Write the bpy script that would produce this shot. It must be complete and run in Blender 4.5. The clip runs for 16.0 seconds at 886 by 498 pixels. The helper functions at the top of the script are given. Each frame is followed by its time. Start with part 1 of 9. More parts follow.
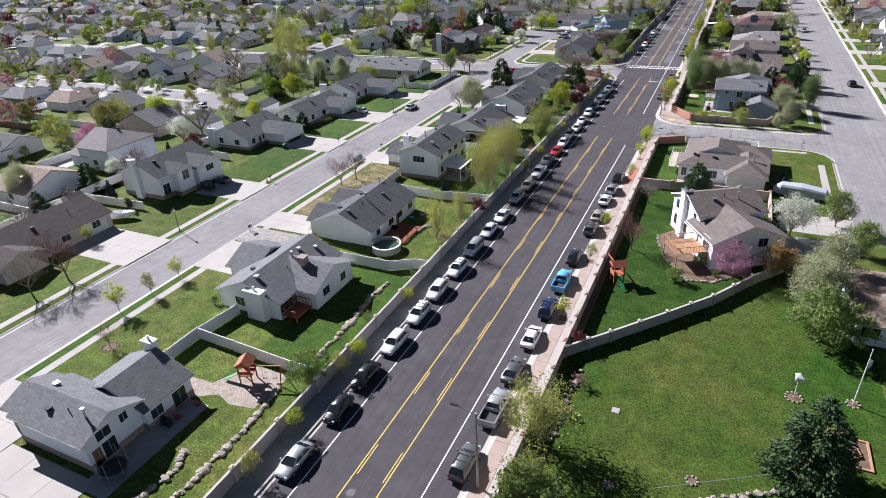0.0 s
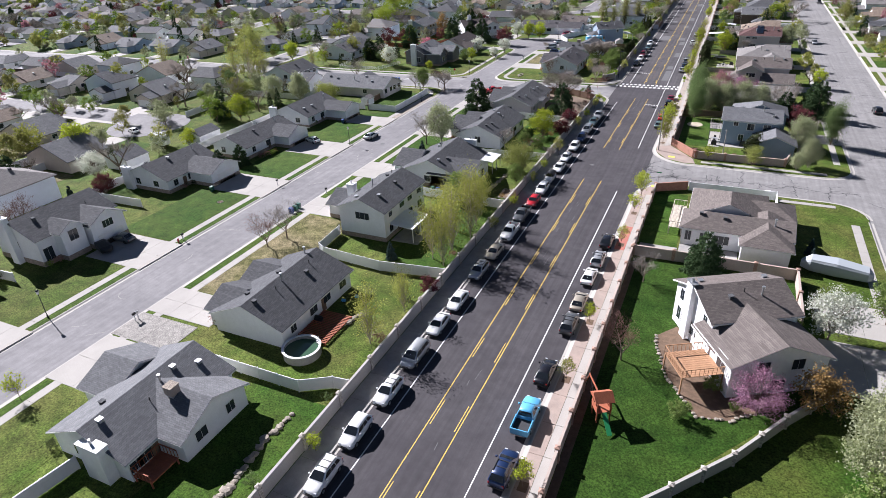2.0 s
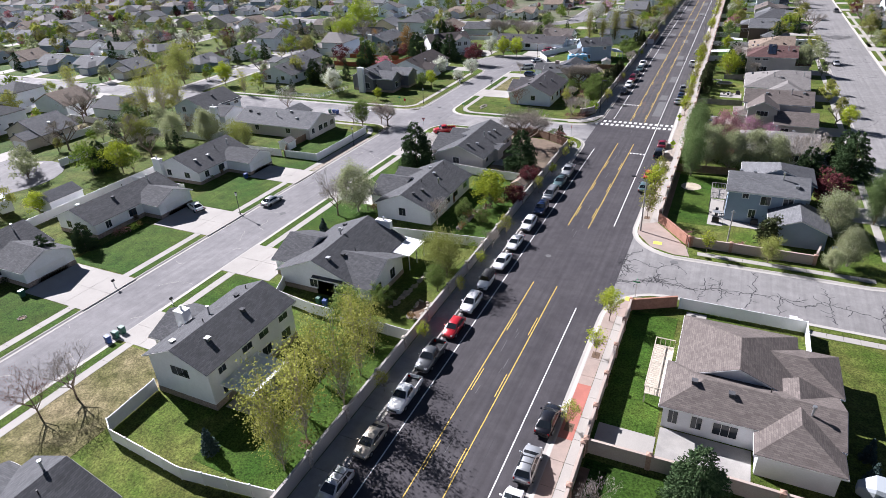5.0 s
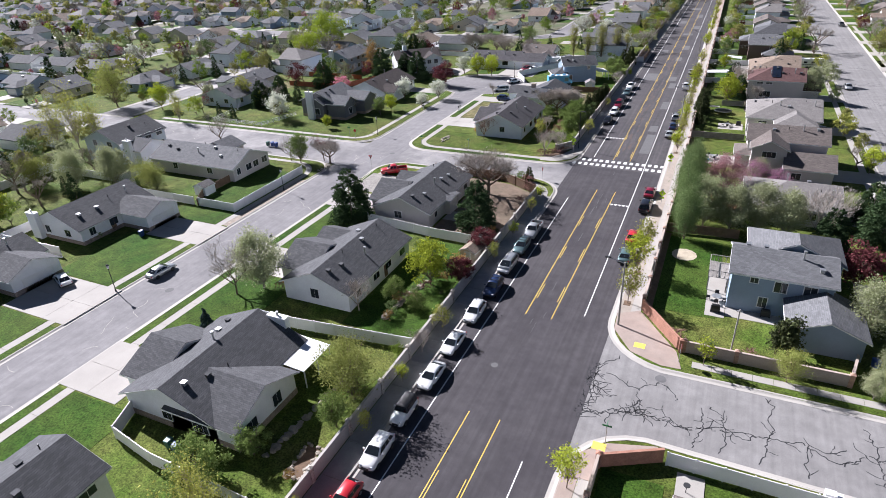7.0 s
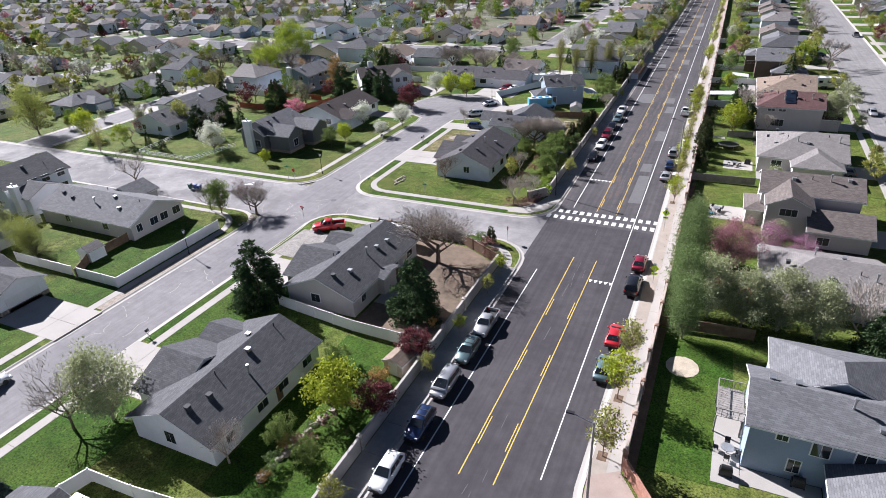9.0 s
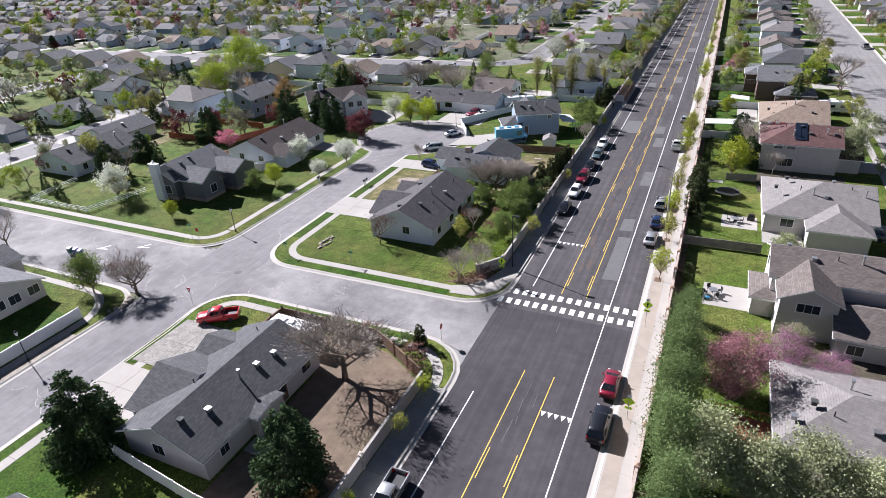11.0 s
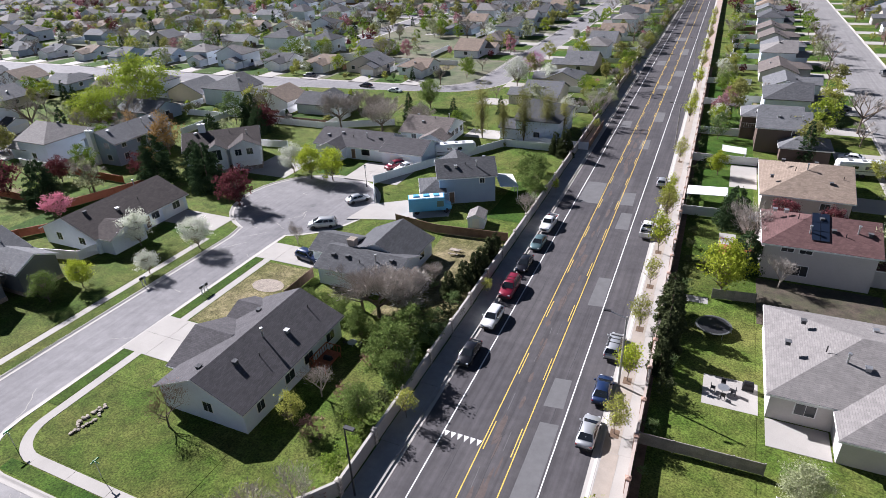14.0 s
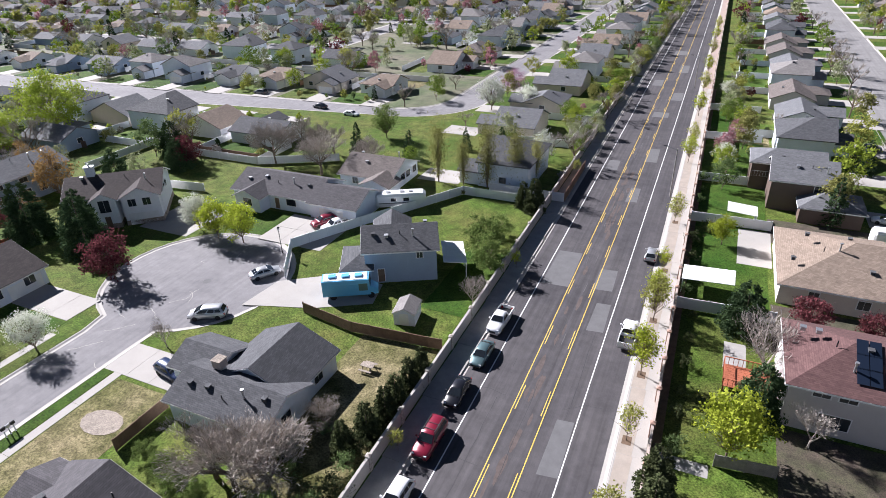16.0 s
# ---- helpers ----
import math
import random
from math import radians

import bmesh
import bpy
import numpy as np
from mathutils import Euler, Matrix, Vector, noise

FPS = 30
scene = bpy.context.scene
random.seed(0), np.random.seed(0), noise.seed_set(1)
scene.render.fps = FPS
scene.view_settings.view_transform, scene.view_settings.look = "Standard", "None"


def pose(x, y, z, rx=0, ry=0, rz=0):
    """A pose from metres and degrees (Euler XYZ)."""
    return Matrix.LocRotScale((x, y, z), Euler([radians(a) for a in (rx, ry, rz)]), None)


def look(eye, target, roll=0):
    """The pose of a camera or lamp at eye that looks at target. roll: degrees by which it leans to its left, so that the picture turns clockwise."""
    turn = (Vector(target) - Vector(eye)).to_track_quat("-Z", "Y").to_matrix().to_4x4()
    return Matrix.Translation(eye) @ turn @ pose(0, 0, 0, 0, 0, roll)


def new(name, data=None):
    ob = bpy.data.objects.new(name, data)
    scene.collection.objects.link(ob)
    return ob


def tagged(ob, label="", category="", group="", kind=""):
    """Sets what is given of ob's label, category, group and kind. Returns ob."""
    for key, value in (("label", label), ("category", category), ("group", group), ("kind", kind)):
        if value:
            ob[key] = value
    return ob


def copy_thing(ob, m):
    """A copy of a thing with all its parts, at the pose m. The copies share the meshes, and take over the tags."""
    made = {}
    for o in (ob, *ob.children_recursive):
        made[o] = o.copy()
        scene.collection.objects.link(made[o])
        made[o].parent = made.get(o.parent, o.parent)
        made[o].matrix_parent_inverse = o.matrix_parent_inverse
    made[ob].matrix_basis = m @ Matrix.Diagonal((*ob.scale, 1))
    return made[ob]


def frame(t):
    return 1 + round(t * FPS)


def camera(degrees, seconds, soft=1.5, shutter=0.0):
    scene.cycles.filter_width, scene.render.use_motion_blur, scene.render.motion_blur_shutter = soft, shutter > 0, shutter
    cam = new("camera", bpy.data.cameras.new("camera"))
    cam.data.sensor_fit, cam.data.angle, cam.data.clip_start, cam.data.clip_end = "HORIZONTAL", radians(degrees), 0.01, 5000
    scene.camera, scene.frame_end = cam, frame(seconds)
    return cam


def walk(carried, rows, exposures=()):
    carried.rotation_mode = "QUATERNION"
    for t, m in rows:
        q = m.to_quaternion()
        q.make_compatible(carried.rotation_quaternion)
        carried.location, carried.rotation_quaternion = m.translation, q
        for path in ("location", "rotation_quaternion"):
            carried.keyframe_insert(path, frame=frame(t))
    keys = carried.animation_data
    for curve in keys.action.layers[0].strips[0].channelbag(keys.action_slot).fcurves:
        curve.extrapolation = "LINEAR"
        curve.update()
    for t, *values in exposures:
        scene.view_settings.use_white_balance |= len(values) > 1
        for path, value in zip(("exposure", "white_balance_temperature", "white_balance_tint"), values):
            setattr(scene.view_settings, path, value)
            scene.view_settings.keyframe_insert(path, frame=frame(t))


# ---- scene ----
cam = camera(73.0, 16.0, soft=0.5)
PATH = [
    (0, (25.144, -0.319, 46.084), (24.362, 1.258, 45.134), -3.1),
    (0.5, (24.033, 6.367, 46.164), (23.255, 7.945, 45.213), -3.0),
    (1, (22.912, 13.155, 46.271), (22.138, 14.734, 45.318), -3.0),
    (1.5, (21.927, 19.999, 46.427), (21.157, 21.579, 45.472), -2.9),
    (2, (21.136, 26.902, 46.581), (20.368, 28.481, 45.623), -2.8),
    (2.5, (20.608, 33.902, 46.767), (19.838, 35.478, 45.806), -2.9),
    (3, (20.314, 41.015, 46.955), (19.539, 42.586, 45.99), -3.0),
    (3.5, (20.163, 48.166, 47.042), (19.383, 49.735, 46.077), -3.1),
    (4, (19.996, 55.119, 46.952), (19.214, 56.685, 45.985), -3.1),
    (6.5, (17.873, 89.652, 45.363), (17.102, 91.237, 44.418), -2.8),
    (7, (17.428, 96.511, 45.24), (16.657, 98.097, 44.296), -2.8),
    (7.5, (16.927, 103.444, 45.158), (16.157, 105.031, 44.215), -2.8),
    (8, (16.316, 110.426, 45.073), (15.545, 112.013, 44.131), -3.0),
    (8.5, (15.792, 117.251, 44.989), (15.018, 118.837, 44.048), -2.9),
    (11, (14.073, 151.871, 45.124), (13.304, 153.461, 44.187), -3.2),
    (11.5, (14.138, 159.12, 45.182), (13.372, 160.712, 44.244), -3.1),
    (12, (14.279, 166.589, 45.233), (13.516, 168.181, 44.293), -3.0),
    (12.5, (14.392, 174.137, 45.276), (13.631, 175.728, 44.332), -3.0),
    (13, (14.323, 181.596, 45.29), (13.564, 183.186, 44.345), -2.9),
    (13.5, (14.009, 188.985, 45.272), (13.252, 190.576, 44.325), -2.7),
    (14, (13.597, 196.435, 45.262), (12.843, 198.026, 44.314), -2.6),
    (14.5, (13.204, 203.784, 45.318), (12.45, 205.374, 44.368), -2.4),
    (15, (12.767, 211.107, 45.378), (12.013, 212.696, 44.426), -2.3),
    (15.5, (12.318, 218.566, 45.406), (11.565, 220.154, 44.452), -2.1),
    (16, (11.791, 225.988, 45.439), (11.038, 227.576, 44.484), -2.0),
]
walk(cam, [(t, look(eye, target, roll)) for t, eye, target, roll in PATH], exposures=[(0, 1.24, 6100, 18.5), (10.5, 1.29, 6100, 18.5), (13, 1.19, 6100, 18.5), (16, 1.33, 6100, 18.5)])

# ---- light ----
world = bpy.data.worlds.new("sky")
scene.world = world
world.use_nodes = True
_sky = world.node_tree.nodes.new("ShaderNodeTexSky")
_sky.sky_type, _sky.sun_disc = "NISHITA", False
SUN_UP, SUN_EAST, SUN_NORTH = 34.0, -0.945, 0.327
_sky.sun_elevation, _sky.sun_rotation = radians(SUN_UP), math.atan2(SUN_EAST, SUN_NORTH)
_sky.altitude, _sky.air_density, _sky.dust_density = 1400.0, 0.9, 0.4
world.node_tree.links.new(_sky.outputs[0], world.node_tree.nodes["Background"].inputs[0])
world.node_tree.nodes["Background"].inputs[1].default_value = 0.023
_sun = bpy.data.lights.new("sun", "SUN")
_sun.energy, _sun.angle, _sun.color = 5.0, radians(0.55), (1.0, 0.985, 0.955)
sun = new("sun", _sun)
_up = math.sin(radians(SUN_UP))
_flat = math.cos(radians(SUN_UP))
sun.matrix_world = look((SUN_EAST * _flat * 200, SUN_NORTH * _flat * 200, _up * 200), (0, 0, 0))


# ---- materials ----
def nodes_of(name):
    m = bpy.data.materials.new(name)
    m.use_nodes = True
    return m, m.node_tree.nodes, m.node_tree.links


def mat(name, col, rough=0.8, var=0.18, scale=1.5, fine=14.0, bump=0.15, metal=0.0, tint=None, tint_scale=0.12, tint_amount=0.6, per_object=0.0, spec=0.4, gritty=0.7, streak=0.0):
    """A surface with broad stains and fine grain; tint: a second colour in large patches; per_object: brightness varied from thing to thing."""
    m, n, l = nodes_of(name)
    b = n["Principled BSDF"]
    b.inputs["Roughness"].default_value, b.inputs["Metallic"].default_value = rough, metal
    b.inputs["Specular IOR Level"].default_value = spec
    pos = n.new("ShaderNodeNewGeometry").outputs["Position"]

    def noisy(s, detail=4.0):
        t = n.new("ShaderNodeTexNoise")
        t.inputs["Scale"].default_value, t.inputs["Detail"].default_value, t.inputs["Roughness"].default_value = s, detail, 0.68
        l.new(pos, t.inputs["Vector"])
        return t.outputs["Fac"]

    def mapped(v, lo, hi, a=0.3, z=0.7):
        r = n.new("ShaderNodeMapRange")
        r.inputs[1].default_value, r.inputs[2].default_value, r.inputs[3].default_value, r.inputs[4].default_value = a, z, lo, hi
        l.new(v, r.inputs[0])
        return r.outputs[0]

    def times(a, c):
        t = n.new("ShaderNodeMath")
        t.operation = "MULTIPLY"
        l.new(a, t.inputs[0])
        l.new(c, t.inputs[1])
        return t.outputs[0]

    grain = noisy(fine, 3.0)
    k = times(mapped(noisy(scale), 1 - var, 1 + var), mapped(grain, 1 - var * gritty, 1 + var * gritty))
    if streak:
        long = n.new("ShaderNodeVectorMath")
        long.operation = "MULTIPLY"
        long.inputs[1].default_value = (2.2, 0.035, 1.0)
        l.new(pos, long.inputs[0])
        t = n.new("ShaderNodeTexNoise")
        t.inputs["Scale"].default_value, t.inputs["Detail"].default_value = 0.8, 6.0
        l.new(long.outputs[0], t.inputs["Vector"])
        k = times(k, mapped(t.outputs["Fac"], 1 - streak, 1 + streak))
    if per_object:
        k = times(k, mapped(n.new("ShaderNodeObjectInfo").outputs["Random"], 1 - per_object, 1 + per_object, 0, 1))
    base = n.new("ShaderNodeMix")
    base.data_type = "RGBA"
    base.inputs["A"].default_value = base.inputs["B"].default_value = (*col, 1)
    base.inputs["Factor"].default_value = 0.0
    if tint:
        base.inputs["B"].default_value = (*tint, 1)
        l.new(mapped(noisy(tint_scale, 5.0), 0.0, tint_amount, 0.38, 0.66), base.inputs["Factor"])
    mul = n.new("ShaderNodeVectorMath")
    mul.operation = "SCALE"
    l.new(base.outputs["Result"], mul.inputs[0])
    l.new(k, mul.inputs["Scale"])
    l.new(mul.outputs[0], b.inputs["Base Color"])
    if bump:
        bp = n.new("ShaderNodeBump")
        bp.inputs["Strength"].default_value, bp.inputs["Distance"].default_value = bump, 0.05
        l.new(grain, bp.inputs["Height"])
        l.new(bp.outputs[0], b.inputs["Normal"])
    return m


def shingle(name, col, dark):
    """Roof shingles: courses along the slope, each tab a little different."""
    m, n, l = nodes_of(name)
    b = n["Principled BSDF"]
    b.inputs["Roughness"].default_value = 0.92
    b.inputs["Specular IOR Level"].default_value = 0.25
    pos = n.new("ShaderNodeNewGeometry").outputs["Position"]
    sep, comb, add = n.new("ShaderNodeSeparateXYZ"), n.new("ShaderNodeCombineXYZ"), n.new("ShaderNodeMath")
    l.new(pos, sep.inputs[0])
    l.new(sep.outputs[0], add.inputs[0])
    l.new(sep.outputs[1], add.inputs[1])
    up = n.new("ShaderNodeMath")
    up.operation = "MULTIPLY"
    up.inputs[1].default_value = 2.6
    l.new(sep.outputs[2], up.inputs[0])
    l.new(add.outputs[0], comb.inputs[0])
    l.new(up.outputs[0], comb.inputs[1])
    br = n.new("ShaderNodeTexBrick")
    br.inputs["Scale"].default_value = 1.0
    br.inputs["Color1"].default_value, br.inputs["Color2"].default_value = (*col, 1), (*dark, 1)
    br.inputs["Mortar"].default_value = (*[c * 0.8 for c in dark], 1)
    br.inputs["Mortar Size"].default_value, br.inputs["Brick Width"].default_value, br.inputs["Row Height"].default_value = 0.014, 0.55, 0.2
    l.new(comb.outputs[0], br.inputs["Vector"])
    ns = n.new("ShaderNodeTexNoise")
    ns.inputs["Scale"].default_value, ns.inputs["Detail"].default_value, ns.inputs["Roughness"].default_value = 0.8, 9.0, 0.78
    l.new(pos, ns.inputs["Vector"])
    r = n.new("ShaderNodeMapRange")
    r.inputs[1].default_value, r.inputs[2].default_value, r.inputs[3].default_value, r.inputs[4].default_value = 0.3, 0.7, 0.8, 1.2
    l.new(ns.outputs["Fac"], r.inputs[0])
    mul = n.new("ShaderNodeVectorMath")
    mul.operation = "SCALE"
    l.new(br.outputs["Color"], mul.inputs[0])
    l.new(r.outputs[0], mul.inputs["Scale"])
    l.new(mul.outputs[0], b.inputs["Base Color"])
    bp = n.new("ShaderNodeBump")
    bp.inputs["Strength"].default_value, bp.inputs["Distance"].default_value = 0.5, 0.03
    l.new(br.outputs["Fac"], bp.inputs["Height"])
    bp.invert = True
    l.new(bp.outputs[0], b.inputs["Normal"])
    return m


def siding(name, col):
    """Lapped siding: each board leans out over the one below."""
    m = mat(name, col, 0.6, 0.05, 0.6, 6.0, 0.0)
    n, l = m.node_tree.nodes, m.node_tree.links
    pos = n.new("ShaderNodeNewGeometry").outputs["Position"]
    sep, fr, sc = n.new("ShaderNodeSeparateXYZ"), n.new("ShaderNodeMath"), n.new("ShaderNodeMath")
    l.new(pos, sep.inputs[0])
    sc.operation = "MULTIPLY"
    sc.inputs[1].default_value = 5.0
    fr.operation = "FRACT"
    l.new(sep.outputs[2], sc.inputs[0])
    l.new(sc.outputs[0], fr.inputs[0])
    bp = n.new("ShaderNodeBump")
    bp.invert = True
    bp.inputs["Strength"].default_value, bp.inputs["Distance"].default_value = 0.35, 0.03
    l.new(fr.outputs[0], bp.inputs["Height"])
    l.new(bp.outputs[0], n["Principled BSDF"].inputs["Normal"])
    return m


def plain(name, col, rough=0.5, metal=0.0, spec=0.5, coat=0.0):
    m, n, l = nodes_of(name)
    b = n["Principled BSDF"]
    b.inputs["Base Color"].default_value = (*col, 1)
    b.inputs["Roughness"].default_value, b.inputs["Metallic"].default_value, b.inputs["Specular IOR Level"].default_value = rough, metal, spec
    b.inputs["Coat Weight"].default_value = coat
    b.inputs["Coat Roughness"].default_value = 0.08
    return m


M = {}
M["earth"] = mat("earth", (0.14, 0.125, 0.085), 0.95, 0.35, 0.25, 9, 0.3, tint=(0.06, 0.085, 0.03), tint_scale=0.05, tint_amount=1.0)
M["asphalt"] = mat("asphalt_new", (0.044, 0.040, 0.045), 0.86, 0.16, 0.6, 16, 0.25, tint=(0.064, 0.059, 0.063), tint_scale=0.09, tint_amount=0.8, spec=0.3, gritty=1.0, streak=0.16)
M["asphalt_north"] = mat("asphalt_worn", (0.056, 0.052, 0.056), 0.86, 0.18, 0.6, 16, 0.25, tint=(0.078, 0.072, 0.074), tint_scale=0.08, tint_amount=0.9, spec=0.3, gritty=1.0, streak=0.24)
M["asphalt_old"] = mat("asphalt_old", (0.20, 0.193, 0.196), 0.9, 0.15, 0.6, 16, 0.2, tint=(0.148, 0.143, 0.148), tint_scale=0.07, tint_amount=0.9, spec=0.3, gritty=1.0, streak=0.1)
M["asphalt_pale"] = mat("asphalt_pale", (0.222, 0.215, 0.211), 0.9, 0.15, 0.6, 14, 0.2, tint=(0.175, 0.169, 0.166), tint_scale=0.07, tint_amount=0.9, spec=0.3, gritty=1.0, streak=0.12)
M["asphalt_mid"] = mat("asphalt_mid", (0.145, 0.14, 0.144), 0.9, 0.14, 0.4, 16, 0.2, tint=(0.29, 0.28, 0.275), tint_scale=0.09, tint_amount=0.9, spec=0.3)
M["patch"] = mat("asphalt_patch", (0.12, 0.118, 0.12), 0.9, 0.12, 0.8, 20, 0.2)
M["stain"] = mat("road_stain", (0.088, 0.068, 0.062), 0.9, 0.25, 1.2, 8, 0.1)
M["tar"] = mat("crack_tar", (0.03, 0.03, 0.033), 0.7, 0.1, 2, 20, 0.1)
M["concrete"] = mat("concrete", (0.35, 0.33, 0.302), 0.88, 0.11, 0.5, 12, 0.15, tint=(0.29, 0.272, 0.25), tint_scale=0.25, tint_amount=0.7)
M["concrete_old"] = mat("concrete_weathered", (0.33, 0.315, 0.29), 0.9, 0.12, 0.7, 12, 0.2, tint=(0.25, 0.24, 0.23), tint_scale=0.3, tint_amount=0.8)
M["pink"] = mat("pink_concrete", (0.315, 0.245, 0.208), 0.88, 0.12, 0.6, 12, 0.15, tint=(0.285, 0.24, 0.21), tint_scale=0.2)
M["beige"] = mat("beige_concrete", (0.32, 0.275, 0.23), 0.88, 0.12, 0.6, 12, 0.15, tint=(0.275, 0.243, 0.21), tint_scale=0.2)
M["gutter"] = mat("gutter_concrete", (0.40, 0.378, 0.345), 0.88, 0.1, 0.5, 12, 0.15, tint=(0.34, 0.32, 0.295), tint_scale=0.25, tint_amount=0.7)
M["gravel_grey"] = mat("gravel_grey", (0.245, 0.23, 0.21), 0.95, 0.28, 1.2, 7, 0.5, gritty=1.8)
M["wood_grey"] = mat("weathered_wood", (0.24, 0.22, 0.20), 0.88, 0.22, 1.2, 10, 0.3)
M["red_paint"] = mat("red_brick_paving", (0.36, 0.13, 0.10), 0.85, 0.12, 1, 12, 0.15)
M["line_white"] = mat("line_white", (0.72, 0.72, 0.70), 0.7, 0.15, 1.2, 16, 0.0)
M["line_yellow"] = mat("line_yellow", (0.62, 0.42, 0.08), 0.7, 0.16, 1.2, 16, 0.0)
M["pad_yellow"] = mat("tactile_yellow", (0.75, 0.58, 0.10), 0.7, 0.1, 2, 16, 0.0)
M["grass_lush"] = mat("grass_lush", (0.029, 0.069, 0.0085), 0.95, 0.3, 0.5, 5, 0.8, tint=(0.058, 0.088, 0.015), tint_scale=0.11, tint_amount=0.9, per_object=0.12, spec=0.1, gritty=2.2)
M["grass_park"] = mat("grass_park", (0.024, 0.062, 0.007), 0.95, 0.3, 0.5, 5, 0.8, tint=(0.09, 0.088, 0.022), tint_scale=0.055, tint_amount=0.62, spec=0.1, gritty=2.2)
M["grass_back"] = mat("grass_back", (0.018, 0.046, 0.006), 0.95, 0.3, 0.5, 5, 0.8, tint=(0.034, 0.066, 0.010), tint_scale=0.13, tint_amount=0.9, spec=0.1, gritty=2.2)
M["grass_mid"] = mat("grass_spring", (0.055, 0.092, 0.014), 0.95, 0.34, 0.5, 5, 0.8, tint=(0.105, 0.108, 0.03), tint_scale=0.12, tint_amount=0.9, per_object=0.14, spec=0.1, gritty=2.0)
M["grass_dry"] = mat("grass_dry", (0.10, 0.10, 0.035), 0.95, 0.34, 0.6, 5, 0.8, tint=(0.21, 0.175, 0.10), tint_scale=0.15, tint_amount=1.0, per_object=0.12, spec=0.1, gritty=1.8)
M["mulch"] = mat("bark_mulch", (0.13, 0.085, 0.055), 0.95, 0.3, 1.5, 18, 0.5)
M["soil"] = mat("dark_soil", (0.072, 0.054, 0.042), 0.95, 0.35, 0.8, 7, 0.5, tint=(0.05, 0.055, 0.025), tint_scale=0.3, tint_amount=0.8, gritty=1.4)
M["gravel"] = mat("gravel", (0.27, 0.23, 0.19), 0.95, 0.26, 1.5, 7, 0.5, gritty=1.6)
M["sand"] = mat("sand", (0.40, 0.345, 0.26), 0.95, 0.16, 1.2, 9, 0.3)
M["dirt"] = mat("bare_dirt", (0.165, 0.118, 0.085), 0.95, 0.25, 0.7, 14, 0.4, tint=(0.10, 0.085, 0.055), tint_scale=0.2)
M["block"] = mat("block_wall", (0.40, 0.375, 0.345), 0.9, 0.12, 0.8, 8, 0.3, tint=(0.30, 0.285, 0.27), tint_scale=0.4, tint_amount=0.6)
M["block_tan"] = mat("block_wall_tan", (0.42, 0.34, 0.29), 0.9, 0.12, 0.8, 8, 0.3, tint=(0.33, 0.28, 0.25), tint_scale=0.4, tint_amount=0.6)
M["brick"] = mat("brick_wall", (0.34, 0.17, 0.12), 0.9, 0.2, 1.5, 7, 0.4)
M["stone"] = mat("stone_base", (0.30, 0.24, 0.20), 0.9, 0.35, 3.0, 9, 0.5)
M["stone_post"] = mat("stone_post", (0.40, 0.36, 0.315), 0.9, 0.38, 2.6, 6, 0.5, gritty=1.1)
M["brick_post"] = mat("brick_post", (0.34, 0.215, 0.165), 0.9, 0.25, 2.6, 7, 0.5)
M["rock"] = mat("rock", (0.27, 0.237, 0.195), 0.9, 0.25, 2.0, 9, 0.5, per_object=0.2)
M["vinyl"] = mat("white_vinyl", (0.74, 0.74, 0.75), 0.45, 0.04, 0.5, 5, 0.0)
M["trim"] = mat("white_trim", (0.74, 0.74, 0.73), 0.5, 0.05, 0.8, 6, 0.0)
M["wood_dark"] = mat("wood_fence", (0.16, 0.10, 0.065), 0.85, 0.25, 1.2, 10, 0.3)
M["wood_pale"] = mat("pale_deck_wood", (0.50, 0.44, 0.36), 0.8, 0.18, 1.2, 10, 0.3)
M["wood"] = mat("deck_wood", (0.36, 0.20, 0.11), 0.8, 0.2, 1.2, 10, 0.3)
M["wood_red"] = mat("cedar_red", (0.33, 0.10, 0.05), 0.75, 0.2, 1.2, 10, 0.3)
M["metal"] = mat("galvanised", (0.45, 0.46, 0.47), 0.45, 0.08, 2, 8, 0.0, metal=0.8)
M["black"] = mat("black_iron", (0.018, 0.018, 0.02), 0.5, 0.1, 2, 8, 0.0)
M["glass"] = plain("window_glass", (0.03, 0.035, 0.042), 0.06, 0.0, 0.6)
M["roof_dark"] = shingle("shingle_charcoal", (0.100, 0.102, 0.108), (0.068, 0.069, 0.074))
M["roof_grey"] = shingle("shingle_grey", (0.168, 0.171, 0.178), (0.124, 0.126, 0.132))
M["roof_pale"] = shingle("shingle_pale", (0.225, 0.21, 0.20), (0.185, 0.173, 0.166))
M["roof_brown"] = shingle("shingle_brown", (0.168, 0.144, 0.131), (0.118, 0.100, 0.092))
M["roof_umber"] = shingle("shingle_umber", (0.066, 0.053, 0.05), (0.047, 0.038, 0.036))
M["roof_plum"] = shingle("shingle_taupe", (0.092, 0.087, 0.092), (0.066, 0.062, 0.066))
M["roof_tan"] = shingle("shingle_tan", (0.27, 0.21, 0.165), (0.20, 0.155, 0.12))
M["roof_maroon"] = shingle("shingle_maroon", (0.135, 0.075, 0.07), (0.095, 0.052, 0.05))
M["wall_white"] = siding("siding_white", (0.78, 0.785, 0.80))
M["wall_cool"] = siding("siding_pale_grey", (0.68, 0.725, 0.79))
M["wall_tan"] = siding("siding_tan", (0.60, 0.53, 0.46))
M["wall_blue"] = siding("siding_blue", (0.26, 0.33, 0.42))
M["wall_grey"] = siding("siding_grey", (0.14, 0.142, 0.155))
M["wall_greige"] = siding("siding_greige", (0.52, 0.485, 0.47))
M["wall_brown"] = siding("siding_brown", (0.12, 0.085, 0.07))


